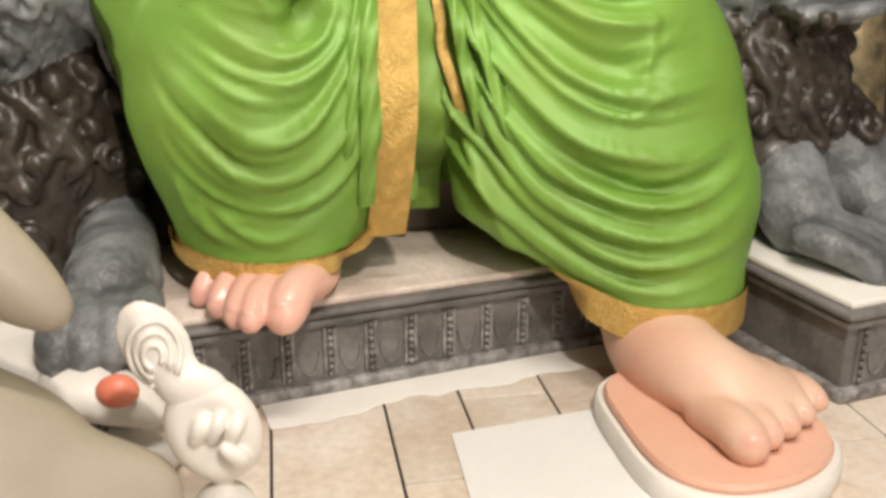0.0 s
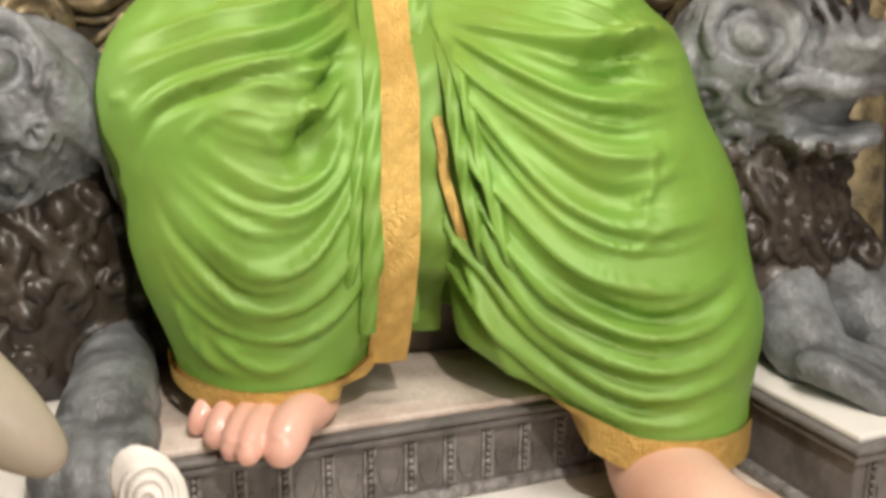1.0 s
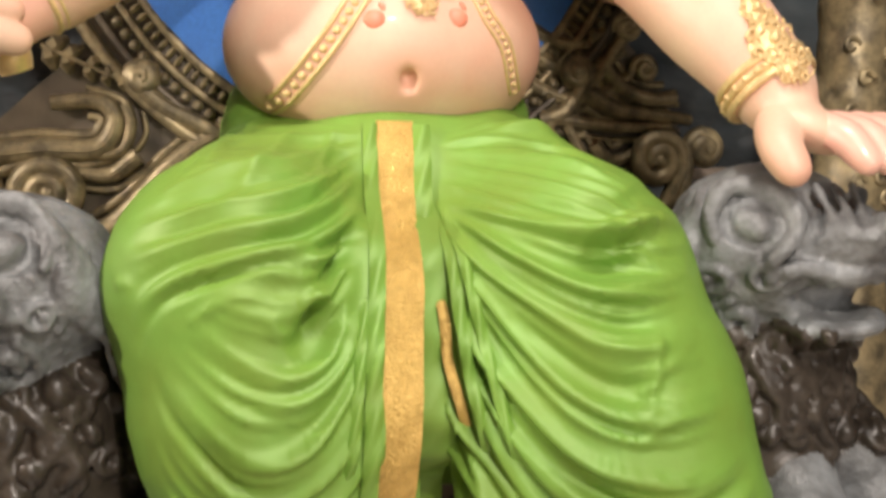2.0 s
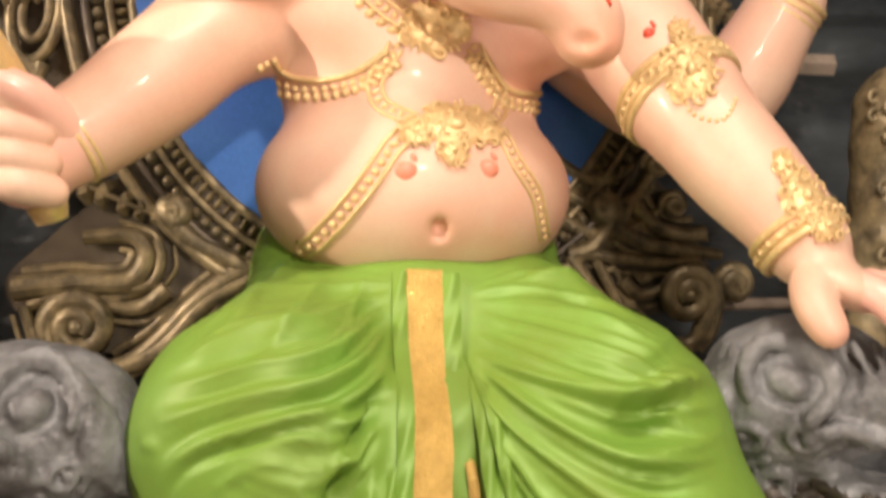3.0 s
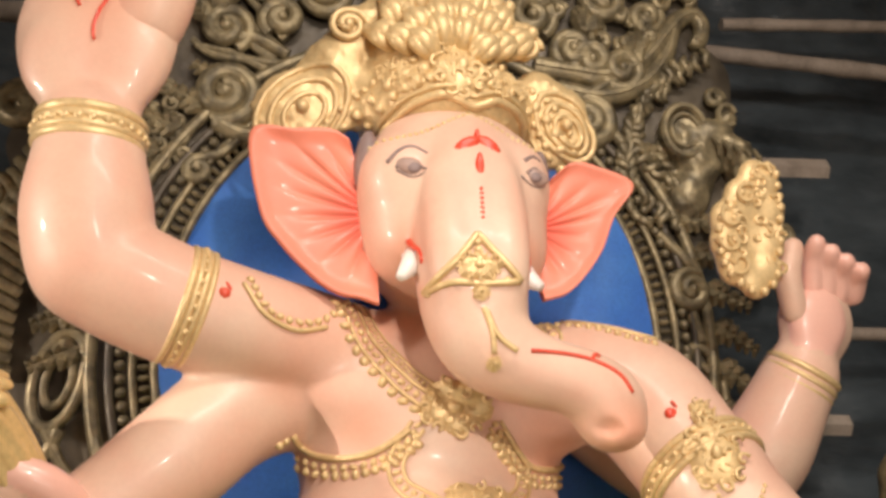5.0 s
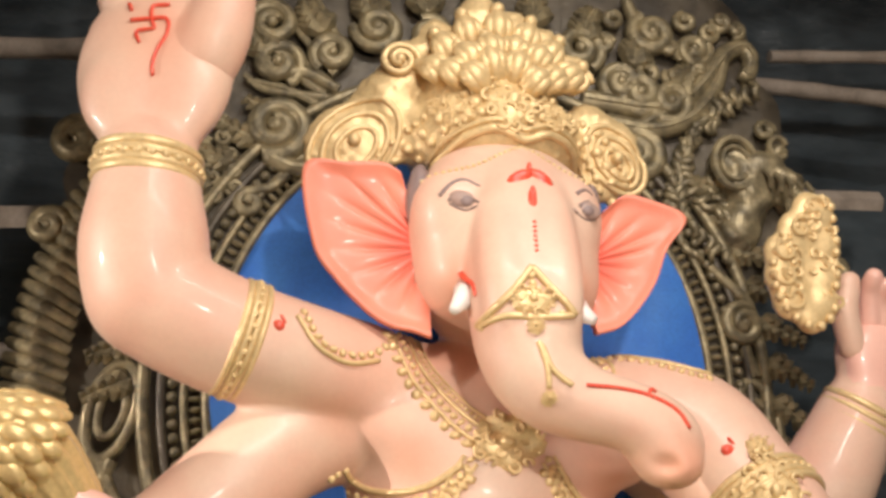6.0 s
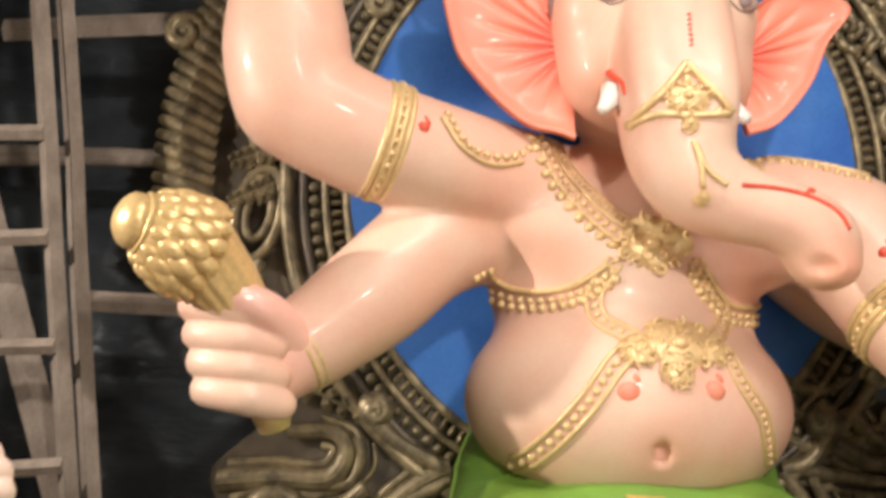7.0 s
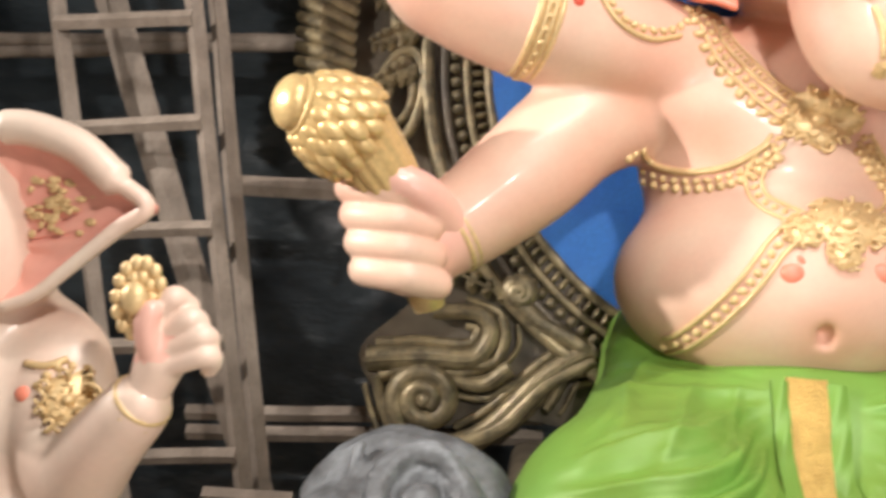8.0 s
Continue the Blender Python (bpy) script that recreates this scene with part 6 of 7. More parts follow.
        rib([(u0 + 0.030 * math.sin(j * 1.3 + i * 2) + 0.006 * j, w0 - 0.06 * j) for j in range(6)], [0.012, 0.018, 0.022, 0.020, 0.016, 0.010], BL, 0.6, k=0.006)
    for j in range(11):
        for i in range(8):
            u, w = -0.40 + i * 0.108 + 0.054 * (j % 2) + rnd.uniform(-0.015, 0.015), -0.30 - j * 0.082 + rnd.uniform(-0.015, 0.015)
            cx, cz = x + face * u, z + w
            if cz < 0.31 + rise or any(cz < 0.60 + 0.45 * rise and abs(cx - (0.65 * p[0] + 0.35 * x)) < 0.16 for p in paws):
                continue
            if on_front(cx, cz, rough_form, 9) < y - 0.27 and cz < 0.9:
                continue
            kind = (i + 2 * j) % 3
            if kind == 0:
                coil(u, w, rnd.uniform(0.05, 0.068), BL, rnd.uniform(0, 6.3), rnd.choice((-1, 1)), 1.3, 0.34)
            elif kind == 1:
                ph, ln = rnd.uniform(0, 6.3), rnd.uniform(0.10, 0.15)
                rib([(u + 0.026 * math.sin(ph + t * 5), w + ln * (0.5 - t)) for t in np.linspace(0, 1, 6)], [0.010, 0.022, 0.026, 0.025, 0.02, 0.010], BL, 0.5, n=2)
            else:
                r = rnd.uniform(0.026, 0.042)
                rib([(u - 0.01, w - 0.02), (u, w), (u + 0.01, w + 0.02)], [r * 0.8, r, r * 0.8], BL, 0.35, n=2)
    v, q, m = lo.mesh()
    m = settle(v, q, m, ST, BL, 8)
    v = v + vertex_normals(v, q) * np.array([(0.012 if p[2] > z - 0.25 else 0.005) * noise.fractal(Vector(p) * 8, 1.0, 2.0, 4) for p in v])[:, None]
    return tagged(Shape().add(v, q, m).make(name, PALETTE, smooth="all"), label, "statue", "throne lions")


lion("lion_statue", (1.72, 3.20, 1.38), 1, (-0.20, 0.10), [(1.78, 2.78, 0.335, 38), (2.12, 2.92, 0.335, 38)], "grey lion statue with glossy black curled mane on a plinth", 3)
lion("lion_statue", (-0.86, 3.22, 1.25), -1, (-0.08, 0.14), [(-0.51, 2.60, 0.31, 4), (-1.12, 2.62, 0.31, -4)], "dull grey lion statue with dark curled mane beside the throne", 5, 0.08)


# ---- things held by the statue ----
MACEGOLD = mat("mace_gold_paint", (0.74, 0.53, 0.24), 0.34, metal=0.35, second=(0.54, 0.37, 0.14), scale=9, bump=0.1)
mace = thing("mace", "golden mace with fluted head gripped in the statue's fist", "mace", (-0.9, 3.32, 1.9))
MAXIS = spline([(-0.842, 3.40, 1.93), (-0.895, 3.35, 2.10), (-0.96, 3.26, 2.29), (-1.075, 3.16, 2.455), (-1.145, 3.10, 2.50), (-1.23, 3.04, 2.535), (-1.315, 2.985, 2.55)], 10)


def along(a, b, rows, m=0, seg=48, flutes=0, depth=0.0):
    """A turned body along the bent axis of the mace, from share a to b; rows of (share, radius)."""
    n = 4 * len(rows) + 6
    prof = spline(rows, 6)
    t = np.linspace(0, 1, n)
    q = (a + (b - a) * t) * (len(MAXIS) - 1)
    p = np.stack([np.interp(q, np.arange(len(MAXIS)), MAXIS[:, k]) for k in range(3)], 1)
    r = np.interp(t, prof[:, 0], prof[:, 1])
    s = Shape().tube(p, r, m, seg, up=(1, 0.4, 0.2))
    if flutes:
        v = s.v[0].reshape(n, seg, 3)
        k = 1 + depth * np.abs(np.sin(np.arange(seg) * math.pi * flutes / seg))
        s.v[0] = (p[:, None] + (v - p[:, None]) * k[None, :, None]).reshape(-1, 3)
    return s


part("handle", along(0.0, 0.42, [(0, 0.052), (0.12, 0.066), (0.24, 0.05), (0.7, 0.06), (1, 0.10)], 0, 32), MACEGOLD, mace)
part("fluted_neck", along(0.34, 0.66, [(0, 0.098), (0.5, 0.122), (1, 0.142)], 0, 80, 16, 0.07), MACEGOLD, mace)
part("head", along(0.58, 0.88, [(0, 0.148), (0.3, 0.152), (0.7, 0.125), (1, 0.085)]), MACEGOLD, mace)
for at, r, count, size in ((0.60, 0.150, 15, 0.046), (0.67, 0.152, 14, 0.050), (0.74, 0.138, 13, 0.048), (0.80, 0.115, 11, 0.042)):
    q = at * (len(MAXIS) - 1)
    c = np.array([np.interp(q, np.arange(len(MAXIS)), MAXIS[:, k]) for k in range(3)])
    ax = Vector([np.interp(q + 1, np.arange(len(MAXIS)), MAXIS[:, k]) - c[k] for k in range(3)]).normalized()
    turn = ax.to_track_quat("Z", "Y").to_matrix()
    for i in range(count):
        a = 2 * math.pi * (i + 0.5 * (at in (0.67, 0.80))) / count
        petal = Shape().ball((0, 0, 0), (0.020, size * 0.62, size), 0, 10, 8)
        lean = np.array(Euler((0, radians(-16), 0)).to_matrix())
        spin = np.array(Euler((0, 0, a)).to_matrix())
        petal.v[0] = (petal.v[0] @ lean.T + np.array((r, 0, -0.012))) @ spin.T @ np.array(turn).T + c
        part("petal", petal, MACEGOLD, mace, smooth="all")
part("collar", along(0.835, 0.885, [(0, 0.080), (0.5, 0.100), (1, 0.080)]), MACEGOLD, mace)
part("knob", along(0.865, 1.0, [(0, 0.086), (0.3, 0.088), (0.6, 0.076), (0.85, 0.048), (0.96, 0.022), (1.0, 0.002)]), MACEGOLD, mace, smooth="all")

axe = thing("axe", "golden cast ornamental axe held beside the statue's raised hand", "axe", (1.62, 3.55, 3.2))
so = Solid((1.25, 3.35, 3.0), (2.0, 3.8, 3.95), 0.0125)
ap = [(1.65, 3.68), (1.59, 3.58), (1.52, 3.48), (1.51, 3.38), (1.54, 3.29), (1.62, 3.23), (1.68, 3.28), (1.70, 3.40), (1.71, 3.54), (1.70, 3.66)]
for (x, z), r in zip(ap, (0.07, 0.08, 0.075, 0.07, 0.075, 0.065, 0.06, 0.06, 0.06, 0.055)):
    so.ell((x, 3.56, z), (r, 0.045, r * 1.15), 0.03, 0)
so.ell((1.64, 3.57, 3.48), (0.09, 0.04, 0.2), 0.03, 0)
av, aq, am = so.mesh()
AX = BVHTree.FromPolygons(av.tolist(), [tuple(map(int, f)) for f in aq])
part("blade", Shape().add(av, aq, 0), GOLD, axe, smooth="all")
rim_s = Shape()
for x, z in spaced(spline(ap, 6, True), 0.04):
    rim_s.ball((x + 0.35 * (x - 1.63), on_front(x, z, AX, 3.55) + 0.01, z + 0.2 * (z - 3.5)), 0.02, 0, 7, 5)
rnd = random.Random(4)
for k in range(34):
    x, z = 1.63 + rnd.uniform(-0.13, 0.11), 3.50 + rnd.uniform(-0.22, 0.24)
    yy = on_front(x, z, AX, 99)
    if yy < 50:
        t0, way, r = rnd.uniform(0, 6), rnd.choice((-1, 1)), rnd.uniform(0.018, 0.034)
        rim_s.tube([(x + r * (1 - t / 7) * math.cos(t0 + way * t), yy - 0.004, z + r * (1 - t / 7) * math.sin(t0 + way * t)) for t in np.linspace(0, 5, 9)], 0.008, 0, 5)
for k in range(5):
    c = ap[k]
    a = np.linspace(0, 5.6, 14)
    rim_s.tube([(c[0] + 0.05 * (1 - t / 8) * math.cos(t + k), on_front(c[0], c[1], AX, 3.52) - 0.006, c[1] + 0.05 * (1 - t / 8) * math.sin(t + k)) for t in a], 0.010, 0, 6)
tagged(part("filigree", rim_s, GOLD, axe), kind="stuff")
part("haft", Shape().tube([(1.68, 3.60, 3.26), (1.74, 3.62, 3.30), (1.80, 3.64, 3.33)], 0.028, 0, 10), GOLD, axe)

# ---- the slab under the foot, paper on the floor ----
slab = thing("foot_slab", "white plaster foot slab with salmon painted top", "slab", (1.15, 2.2, 0))


def slab_shape(grow, z0, z1, m):
    o = spline([(0.93, 2.50), (0.89, 2.2), (0.92, 1.96), (1.06, 1.85), (1.28, 1.88), (1.44, 2.02), (1.47, 2.25), (1.40, 2.50), (1.2, 2.62)], 8, True)
    c = o.mean(0)
    n = len(o)
    prof = ((0.98, z0), (1.0, z0 + 0.02), (1.0, z1 - 0.015), (0.975, z1), (0.0, z1))
    v = []
    for q, z in prof:
        v += [(c[0] + (x - c[0]) * q * grow, c[1] + (y - c[1]) * q * grow, z) for x, y in o]
    f = [(j * n + i, j * n + (i + 1) % n, (j + 1) * n + (i + 1) % n, (j + 1) * n + i) for j in range(4) for i in range(n)]
    return Shape().add(v, f, m)


SALMON = mat("salmon_paint", (0.72, 0.40, 0.29), 0.4, second=(0.76, 0.50, 0.38), scale=5, bump=0.05, grain=0.08)
part("base", slab_shape(1.03, 0.0, 0.075, 0), PLASTER, slab)
part("painted_top", slab_shape(0.95, 0.07, 0.102, 0), SALMON, slab, "salmon painted top")
mark = Shape()
mark.box((1.07, 1.818, 0.015), (1.145, 1.84, 0.07), 0, 0.004, 4)
part("pink_mark", mark, MAGENTA, slab, "magenta paint mark")

pts = []
for j in range(9):
    for i in range(13):
        u, w = i / 12, j / 8
        x = 0.43 + 0.55 * u + 0.02 * w - 0.08 * u * (1 - w)
        y = 1.82 + 0.03 * u + (0.59 + 0.05 * u) * w
        pts.append((x, y, 0.006 + 0.014 * (u * (1 - u)) * math.sin(3 * w + u) ** 2 + 0.03 * max(0, u - 0.8)))
n = len(pts)
pts += [(x, y, z - 0.002) for x, y, z in pts]
f = []
for j in range(8):
    for i in range(12):
        a = j * 13 + i
        f += [(a, a + 1, a + 14, a + 13), (n + a + 13, n + a + 14, n + a + 1, n + a)]
tagged(Shape().add(pts, f).make("paper_sheet", PAPER, smooth="all"), "white paper sheet lying on the floor tiles", "paper")

# ---- unfinished cream figure with a white plaster hand ----
cf = Solid((-1.5, 1.45, 0.0), (0.1, 2.35, 1.15), 0.0105)
cf.ell((-0.92, 1.92, 0.22), (0.52, 0.32, 0.36), 0.08, CR)
cf.ell((-0.70, 1.85, 0.10), (0.46, 0.30, 0.22), 0.08, CR)
cf.chain([(-0.95, 2.0, 0.95, 0.10), (-0.75, 1.98, 0.88, 0.105), (-0.60, 1.96, 0.76, 0.085), (-0.49, 1.95, 0.655, 0.045)], 0.03, CR)
cf.chain([(-0.66, 1.90, 0.26, 0.15), (-0.48, 1.90, 0.24, 0.11), (-0.34, 1.93, 0.20, 0.075)], 0.05, CR)
wh = [(-0.18, 0.34), (-0.18, 0.43), (-0.24, 0.37), (-0.12, 0.39), (-0.11, 0.28), (-0.17, 0.24), (-0.21, 0.44), (-0.26, 0.47), (-0.29, 0.55), (-0.32, 0.61)]
ph = Solid((wh[0][0] - 0.2, 1.8, 0.0), (wh[0][0] + 0.2, 2.1, wh[0][1] + 0.25), 0.006)
ph.ell((wh[0][0], 1.95, wh[0][1]), (0.105, 0.055, 0.135), 0.02, PL, (0, -18, 0))
ph.ell((wh[0][0] + 0.01, 1.96, 0.10), (0.08, 0.06, 0.10), 0.03, PL)
ph.ell((wh[0][0] + 0.005, 1.895, wh[0][1]), (0.070, 0.026, 0.10), 0.02, PL, (0, -18, 0), cut=True)
for dx, dz in ((-0.030, 0.022), (0.008, 0.026), (0.045, 0.012)):
    x, z = wh[0][0] + dx, wh[0][1] + dz
    ph.chain([(x + 0.016, 1.925, z + 0.032, 0.014), (x + 0.004, 1.905, z + 0.008, 0.015), (x - 0.012, 1.912, z - 0.026, 0.012)], 0.008, PL)
ph.chain([(wh[0][0] + 0.06, 1.93, wh[0][1] - 0.07, 0.024), (wh[0][0] + 0.05, 1.90, wh[0][1] - 0.045, 0.02), (wh[0][0] + 0.025, 1.895, wh[0][1] - 0.02, 0.015)], 0.006, PL)
cf.ell((wh[8][0], 1.97, wh[8][1]), (0.075, 0.022, 0.11), 0.02, PL, (0, -25, 0))
cf.chain([(wh[7][0], 1.96, wh[7][1], 0.04), (wh[9][0], 1.97, wh[9][1] + 0.01, 0.012)], 0.03, PL)
cf.ell((wh[6][0], 1.95, wh[6][1]), (0.07, 0.035, 0.06), 0.03, PL)
v, q, m = cf.mesh()
CF = BVHTree.FromPolygons(v.tolist(), [tuple(map(int, f)) for f in q])
s = Shape().add(v, q, m)
s.add(*ph.mesh())
for k in (1.0, 0.68, 0.36):
    c = wh[8]
    a = np.linspace(-0.6, 4.6, 18)
    ln = [(c[0] + 0.055 * k * math.cos(t), c[1] - 0.01 + 0.075 * k * math.sin(t)) for t in a]
    s.tube([(x, on_front(x, z, CF, 1.95) - 0.003, z) for x, z in ln], 0.008, PL, 6)
tagged(s.make("plaster_figure", PALETTE, smooth="all"), "unfinished cream plaster statue with a white open hand", "statue")

# small plaster stand-in for the lion plinth's white edge by the paw, with an orange ball
bowl = thing("plinth_edge_piece", "chipped white plaster stand-in for the lion plinth edge, with an orange ball", "plaster piece", (-0.45, 2.33, 0))
s = Solid((-0.75, 2.1, 0.0), (-0.2, 2.6, 0.35), 0.0125)
bp = [(-0.56, 0.27), (-0.46, 0.26), (-0.41, 0.21), (-0.52, 0.25)]
for x, z in bp:
    s.ell((x, 2.35, max(z, 0.1)), (0.10, 0.08, 0.05), 0.05, 0, (0, 15, 0))
s.ell((-0.45, 2.38, 0.06), (0.16, 0.12, 0.08), 0.05, 0)
v, q, m = s.mesh()
part("base", Shape().add(v, q, 0), PLASTER, bowl, smooth="all")
bc = [(-0.44, 0.29)][0]
part("ball", Shape().ball((bc[0], 2.28, bc[1]), (0.055, 0.04, 0.045), 0, 16, 10), CORAL, bowl, "orange painted ball")

# ---- small painted statue at the edge ----
sm = Solid((-2.2, 1.55, 0.0), (-0.95, 2.55, 2.6), 0.0145)
SY = 2.05
b = [(-1.53, 1.77), (-1.53, 1.87), (-1.64, 1.82), (-1.43, 1.84), (-1.43, 1.70), (-1.39, 1.60), (-1.33, 1.67), (-1.26, 1.76), (-1.22, 1.84), (-1.20, 1.90), (-1.28, 1.99), (-1.73, 2.06)]
sm.ell((b[0][0] - 0.10, SY + 0.15, b[0][1] - 0.05), (0.24, 0.22, 0.26), 0.06, CS)
sm.ell((b[0][0] - 0.14, SY + 0.15, b[0][1] - 0.45), (0.32, 0.28, 0.32), 0.08, CS)
sm.ell((b[0][0] - 0.15, SY + 0.05, 0.75), (0.42, 0.36, 0.4), 0.08, ZA)
sm.ell((b[0][0] - 0.15, SY + 0.05, 0.28), (0.40, 0.36, 0.34), 0.08, ZA)
sm.ell((b[11][0], SY + 0.05, b[11][1]), (0.22, 0.22, 0.26), 0.05, CS)
sm.chain([(b[3][0] - 0.04, SY + 0.08, b[3][1], 0.09), (b[4][0], SY + 0.03, b[4][1], 0.085), (b[5][0], SY - 0.02, b[5][1], 0.07)], 0.04, CS)
sm.chain([(-1.36, SY - 0.03, 1.60, 0.075), (-1.29, 1.95, 1.69, 0.064), (-1.225, 1.91, 1.757, 0.052), (-1.185, 1.89, 1.80, 0.043)], 0.03, CS)
hs = Solid((-1.30, 1.75, 1.72), (-0.98, 2.0, 2.08), 0.005)
hs.ell((-1.145, 1.88, 1.905), (0.045, 0.035, 0.075), 0.02, PK, (0, 24, 0))
hs.cone((-1.185, 1.89, 1.80), (-1.155, 1.885, 1.865), 0.042, 0.040, 0.03, CS)
for x0, z0, x1, z1, x2, z2 in ((-1.143, 1.965, -1.123, 1.998, -1.106, 1.978), (-1.128, 1.940, -1.090, 1.962, -1.086, 1.934), (-1.120, 1.908, -1.068, 1.932, -1.068, 1.900), (-1.122, 1.875, -1.060, 1.898, -1.064, 1.868)):
    hs.chain([(x0 - 0.01, 1.865, z0 - 0.006, 0.018), (x1 - 0.008, 1.86, z1 - 0.004, 0.020), (x1 + 0.004, 1.875, z1 - 0.010, 0.019), (x2, 1.89, z2, 0.016)], 0.006, CS)
hs.chain([(-1.165, 1.855, 1.90, 0.022), (-1.168, 1.84, 1.945, 0.020), (-1.158, 1.835, 1.975, 0.015)], 0.008, PK)
v, q, m = sm.mesh()
ST2 = BVHTree.FromPolygons(v.tolist(), [tuple(map(int, f)) for f in q])
statue = Shape().add(v, q, m)
statue.add(*hs.mesh())
# its ear: pink inside, cream rim
ear((b[11][0] + 0.12, SY, b[11][1]), [(-1.61, 1.92), (-1.54, 1.94), (-1.47, 1.97), (-1.40, 2.04), (-1.31, 2.11), (-1.24, 2.16), (-1.33, 2.21), (-1.40, 2.27), (-1.50, 2.30), (-1.57, 2.30), (-1.64, 2.28)], 7, EP, 0.03, -0.05)
statue.tube([(x, SY - 0.055, z) for x, z in spaced(spline([(-1.54, 1.94), (-1.47, 1.97), (-1.40, 2.03), (-1.31, 2.11), (-1.25, 2.16), (-1.32, 2.21), (-1.40, 2.27), (-1.50, 2.30), (-1.57, 2.30)], 8), 0.015)], np.concatenate([np.linspace(0.012, 0.02, 30), np.full(200, 0.036)])[:len(spaced(spline([(-1.54, 1.94), (-1.47, 1.97), (-1.40, 2.03), (-1.31, 2.11), (-1.25, 2.16), (-1.32, 2.21), (-1.40, 2.27), (-1.50, 2.30), (-1.57, 2.30)], 8), 0.015))], CS, 8)
for i in range(70):
    c = [(-1.46, 2.16)][0]
    x, z = c[0] + random.gauss(0, 0.036), c[1] + random.gauss(0, 0.036)
    statue.ball((x, SY - 0.022 + random.uniform(-0.004, 0.004), z), (random.uniform(0.005, 0.014), 0.0035, random.uniform(0.004, 0.010)), GO, 6, 4)
# gold disc in the hand
dc = [(-1.19, 1.99)][0]
for rr, nn, br in ((0.0, 1, 0.026), (0.033, 9, 0.013), (0.056, 14, 0.013)):
    for k in range(nn):
        a = 2 * math.pi * k / nn
        statue.ball((dc[0] + 0.75 * rr * math.cos(a), 1.83 + 0.02 * (rr > 0), dc[1] + 1.15 * rr * math.sin(a)), (br, br * 0.7, br * 1.2), GO, 8, 6)
statue.ball((dc[0], 1.86, dc[1]), (0.045, 0.012, 0.068), GO, 14, 8)
bangle((-1.195, 1.895, 1.79), (0.055, -0.03, 0.06), 0.052, (-0.015, 0.0, 0.015), 0.008)
bangle((b[5][0] - 0.005, SY - 0.0, b[5][1] + 0.02), (0.03, -0.05, -0.09), 0.085, (-0.01, 0.01), 0.009, False)
rosette([(-1.38, 1.77)][0], 0.13, 0.12, GO, ST2, 50)
bumps([(-1.45, 1.79), (-1.42, 1.83), (-1.36, 1.82), (-1.31, 1.80)], 0.012, 0.024, GO, ST2)
cord([(-1.49, 1.83), (-1.44, 1.83), (-1.40, 1.85)], 0.008, GO, ST2)
sr = [(-1.48, 1.77)][0]
statue.ball((sr[0], on_front(*sr, ST2, SY) + 0.003, sr[1]), (0.02, 0.01, 0.018), CO, 8, 6)
tagged(statue.make("small_statue", PALETTE, smooth="all"), "small painted statue with pink ear and golden disc", "statue")


# ---- ladder, poles and boards behind ----
def beam(name, a, b, w, d, mats=WOOD, label="", category="pole", parent=None, round_pole=False, lumps=0.0):
    a, b = np.array(a, float), np.array(b, float)
    n = max(4, int(np.linalg.norm(b - a) / 0.12))
    p = a + (b - a) * np.linspace(0, 1, n + 1)[:, None]
    p += np.array([[noise.noise(Vector(x) * 2.0 + Vector((k * 9, 0, 0))) for k in range(3)] for x in p]) * 0.008
    s = Shape()
    if round_pole:
        r = np.array([w * (1 + 0.10 * noise.noise(Vector(x) * 3) + (lumps if i % 4 == 2 else 0)) for i, x in enumerate(p)])
        s.tube(p, r, 0, 10)
    else:
        s.tube(p, w * 0.707, 0, 4, flat=d / w)
        v = s.v[0]
    if parent is None:
        return tagged(s.make(name, mats, smooth=round_pole), label, category)
    return part(name, s, mats, parent, smooth=round_pole)


def xz(c, y):
    return (c[0], y, c[1])


ladder = thing("ladder", "grey weathered wooden ladder standing before the plastic sheet", "ladder", (-1.6, 3.9, 0))
lr = [(-1.95, 3.07), (-1.59, 1.09), (-1.895, 3.08), (-1.555, 1.10), (-2.53, 3.05), (-2.10, 1.04)]
for i in range(3):
    t, bt = lr[2 * i], lr[2 * i + 1]
    k = bt[1] / (t[1] - bt[1])
    foot = (bt[0] + (bt[0] - t[0]) * k, 0.0)
    top = (t[0] + (t[0] - bt[0]) * 0.6, t[1] + (t[1] - bt[1]) * 0.6)
    yy = (3.9, 4.02, 3.9)[i]
    beam("rail", xz(foot, yy), xz(top, yy), 0.055, 0.06, parent=ladder)
for yl, yr in ((45, 35), (235, 220), (418, 408), (615, 605), (810, 802)):
    a = (lr[4][0] + (lr[5][0] - lr[4][0]) * yl / 882, lr[4][1] + (lr[5][1] - lr[4][1]) * yl / 882)
    c = (lr[0][0] + (lr[1][0] - lr[0][0]) * yr / 882, lr[0][1] + (lr[1][1] - lr[0][1]) * yr / 882)
    beam("rung", xz(a, 3.86), xz(c, 3.86), 0.045, 0.04, parent=ladder)
for k in (1, 2, 3):
    beam("rung", (-1.93 + 0.06 * k, 3.86, 0.3 + 0.4 * (k - 1)), (-1.32 - 0.02 * k, 3.86, 0.32 + 0.4 * (k - 1)), 0.045, 0.04, parent=ladder)

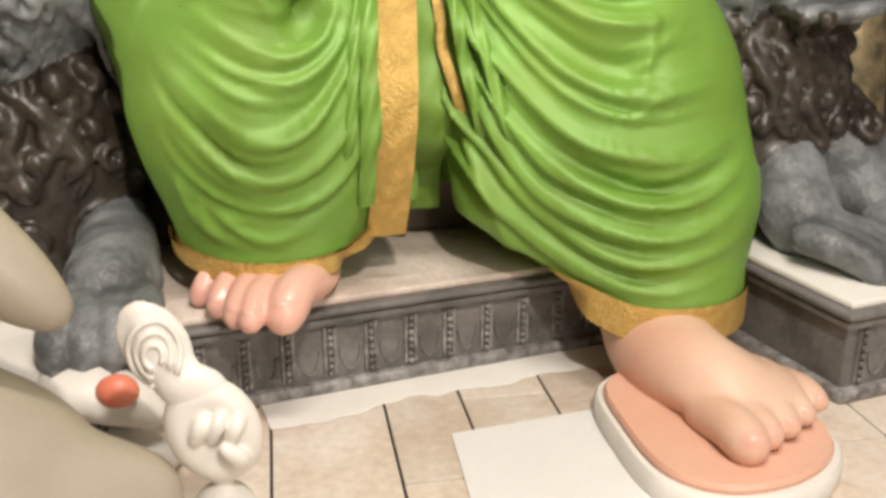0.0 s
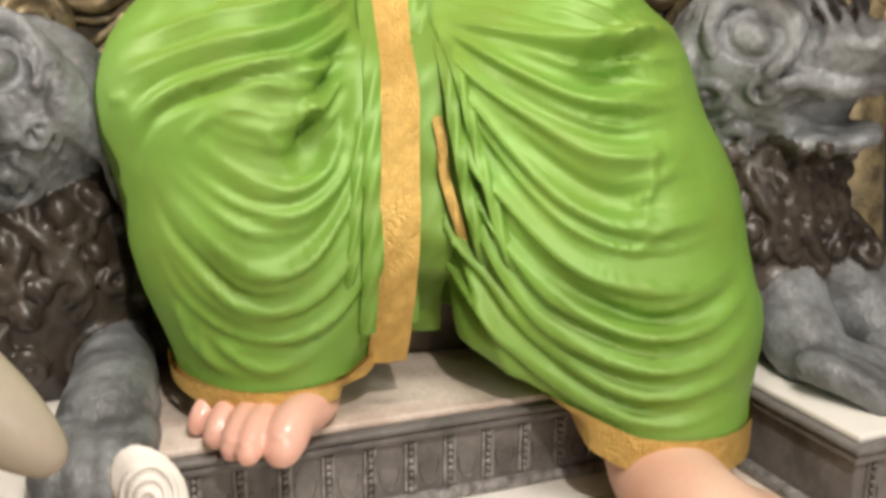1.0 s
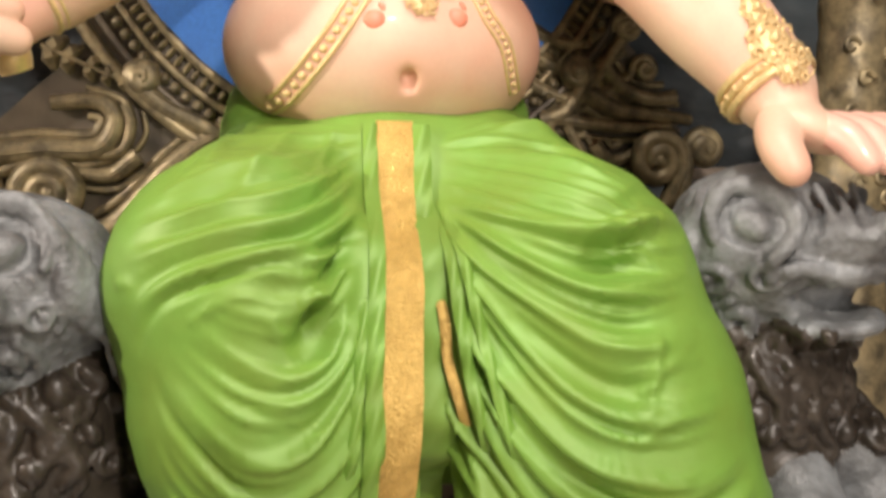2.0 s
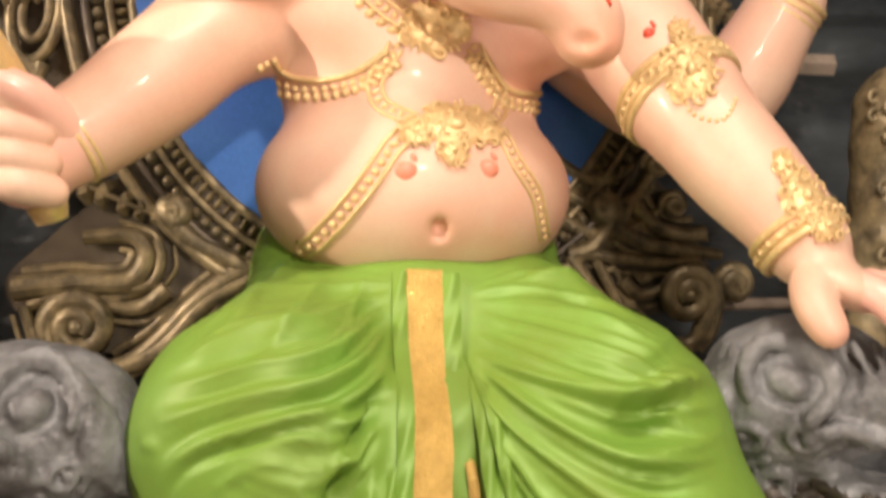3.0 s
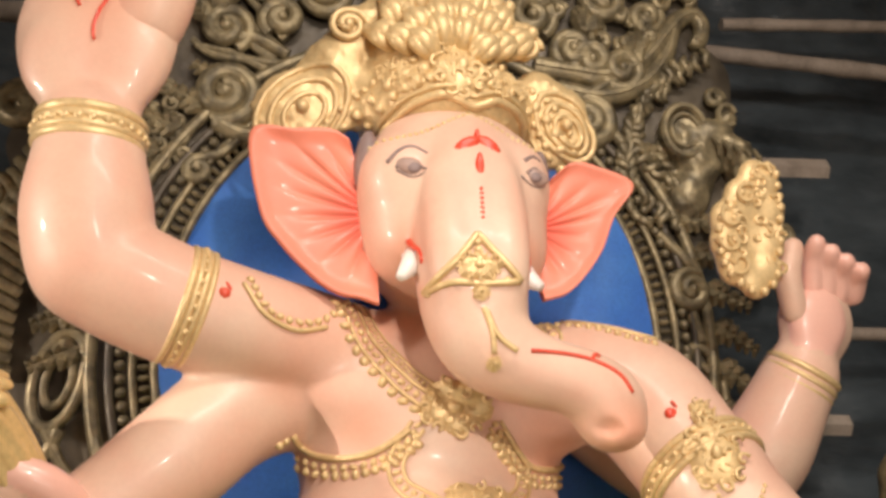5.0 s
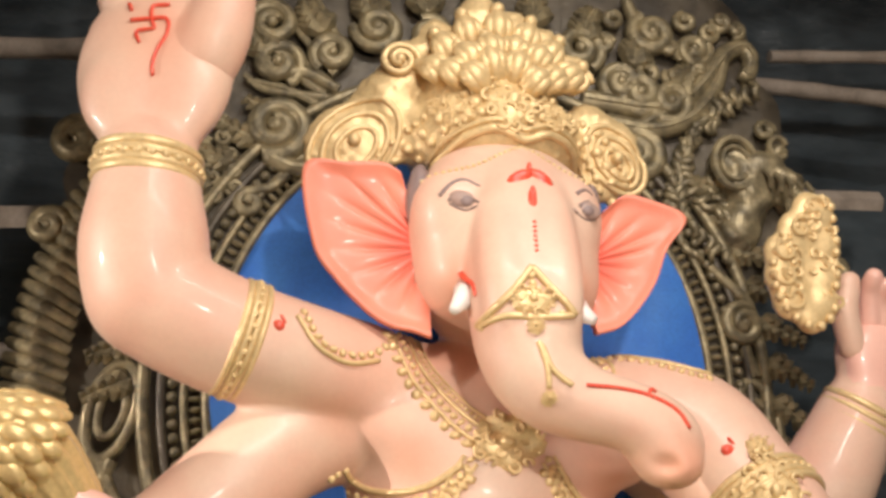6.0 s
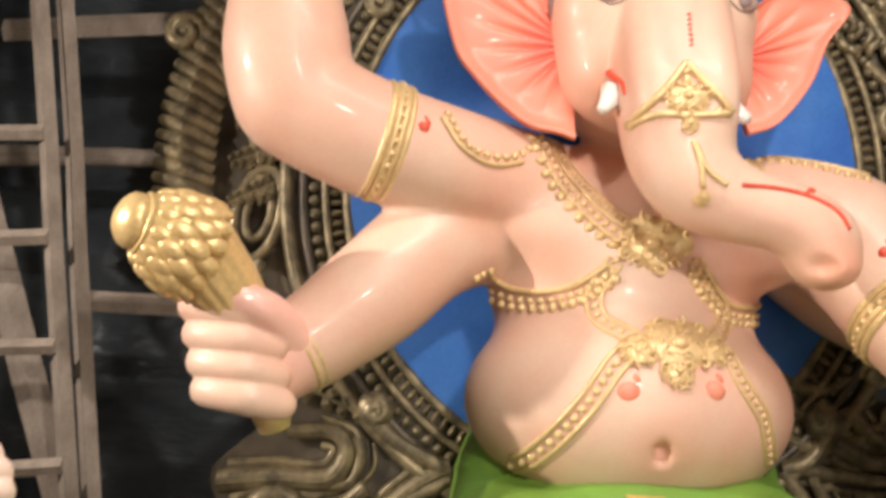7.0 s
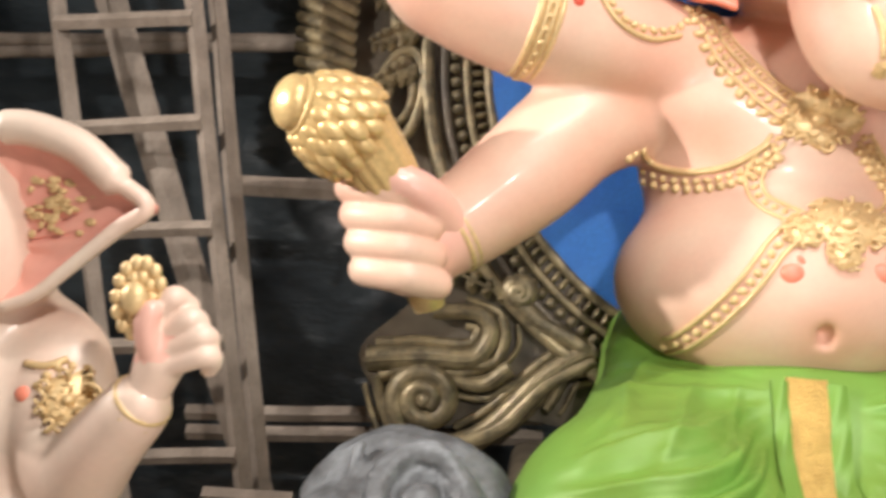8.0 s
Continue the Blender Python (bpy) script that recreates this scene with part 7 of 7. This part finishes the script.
d = [(-2.34, 2.97), (-1.75, 1.99)]
beam("board", xz((d[0][0] - 0.15, d[0][1] + 0.35), 4.12), xz((d[1][0] + 0.55, 0.02), 4.12), 0.10, 0.03, label="grey weathered board leaning behind the ladder", category="board")
hp = [(-4.63, 2.98), (-1.40, 3.10)]
beam("bamboo_pole", xz(hp[0], 4.64), xz(hp[1], 4.64), 0.036, 0.05, label="horizontal bamboo pole lashed before the black sheet", round_pole=True, lumps=0.12, category="pole")
for pts, w in (([(-2.04, 1.32), (-0.43, 1.44)], 0.05), ([(-2.03, 1.23), (-0.42, 1.35)], 0.05), ([(-2.41, 3.58), (-0.88, 3.75)], 0.075), ([(-1.87, 2.37), (-0.75, 2.37)], 0.065),
               ([(1.56, 4.06), (2.49, 4.13)], 0.075), ([(1.53, 2.79), (2.48, 2.80)], 0.07)):
    beam("plank", xz(pts[0], 4.385), xz(pts[1], 4.385), w, 0.04, label="short grey timber plank nailed behind the throne", category="plank")
for pts, w in (([(1.59, 4.89), (4.73, 4.87)], 0.045), ([(-3.38, 4.55), (-1.54, 4.70)], 0.055), ([(-3.51, 2.95), (-1.32, 3.10)], 0.032), ([(2.39, 3.30), (5.52, 3.46)], 0.035),
               ([(1.93, 1.61), (5.10, 1.71)], 0.03), ([(2.07, 5.08), (6.12, 5.51)], 0.035)):
    beam("bamboo_pole", xz(pts[0], 4.64), xz(pts[1], 4.64), w, w, label="pale bamboo scaffold pole tied behind the throne", round_pole=True, lumps=0.12, category="pole")
for x in (-3.4, 3.7):
    beam("scaffold_post", (x, 4.71, 0), (x + 0.04, 4.71, 6.3), 0.045, 0.05, label="grey wooden scaffold post before the plastic sheet", round_pole=True, category="post")

# carved bronze figure edge at the far side
oc = [(2.28, 2.56), (2.25, 2.40), (2.32, 2.23), (2.27, 2.07), (2.33, 1.93), (2.25, 1.95)]
orn = Solid((1.8, 3.2, 0.0), (2.9, 4.2, 3.3), 0.02)
for i, (x, z) in enumerate(oc):
    orn.ell((x + 0.03, 3.65, z), (0.09, 0.1, 0.10), 0.03, BS)
orn.chain([(2.40, 3.7, 0.05, 0.22), (2.36, 3.7, 0.8, 0.17), (2.34, 3.7, 1.6, 0.14), (2.30, 3.7, 2.5, 0.12)], 0.05, BS)
v, q, m = orn.mesh()
OT = BVHTree.FromPolygons(v.tolist(), [tuple(map(int, f)) for f in q])
s = Shape().add(v, q, BS)
for i in range(60):
    x, z = random.uniform(2.1, 2.5), random.uniform(1.3, 2.6)
    yy = on_front(x, z, OT, 9)
    if yy < 5:
        a = np.linspace(0, 6, 12)
        s.tube([(x + 0.035 * (1 - t / 9) * math.cos(t), yy - 0.01, z + 0.035 * (1 - t / 9) * math.sin(t)) for t in a], 0.012, BS, 6)
tagged(s.make("carved_pillar", PALETTE, smooth="all"), "brown bronze carved ornamental pillar beside the lion", "pillar")

# pale mortar smeared along the foot of the throne plinth
mv2, n = [], 60
for j in range(3):
    for i in range(n + 1):
        x = -0.10 + 1.30 * i / n
        wide = 0.13 + 0.05 * noise.noise(Vector((x * 4, 1.3, 0))) + 0.03 * noise.noise(Vector((x * 13, 4.1, 0)))
        p = turned((-0.62 + (x + 0.62) / math.cos(radians(12)), 2.56 - wide * (0, 0.9, 1.0)[j], (0.010, 0.006, 0.0015)[j]), (-0.62, 2.56), 12.0)
        mv2.append(p)
mf2 = [(j * (n + 1) + i, (j + 1) * (n + 1) + i, (j + 1) * (n + 1) + i + 1, j * (n + 1) + i + 1) for j in range(2) for i in range(n)]
tagged(Shape().add(mv2, mf2).make("mortar_strip", PLASTER, smooth="all"), "pale dried mortar smeared along the plinth foot", "mortar")
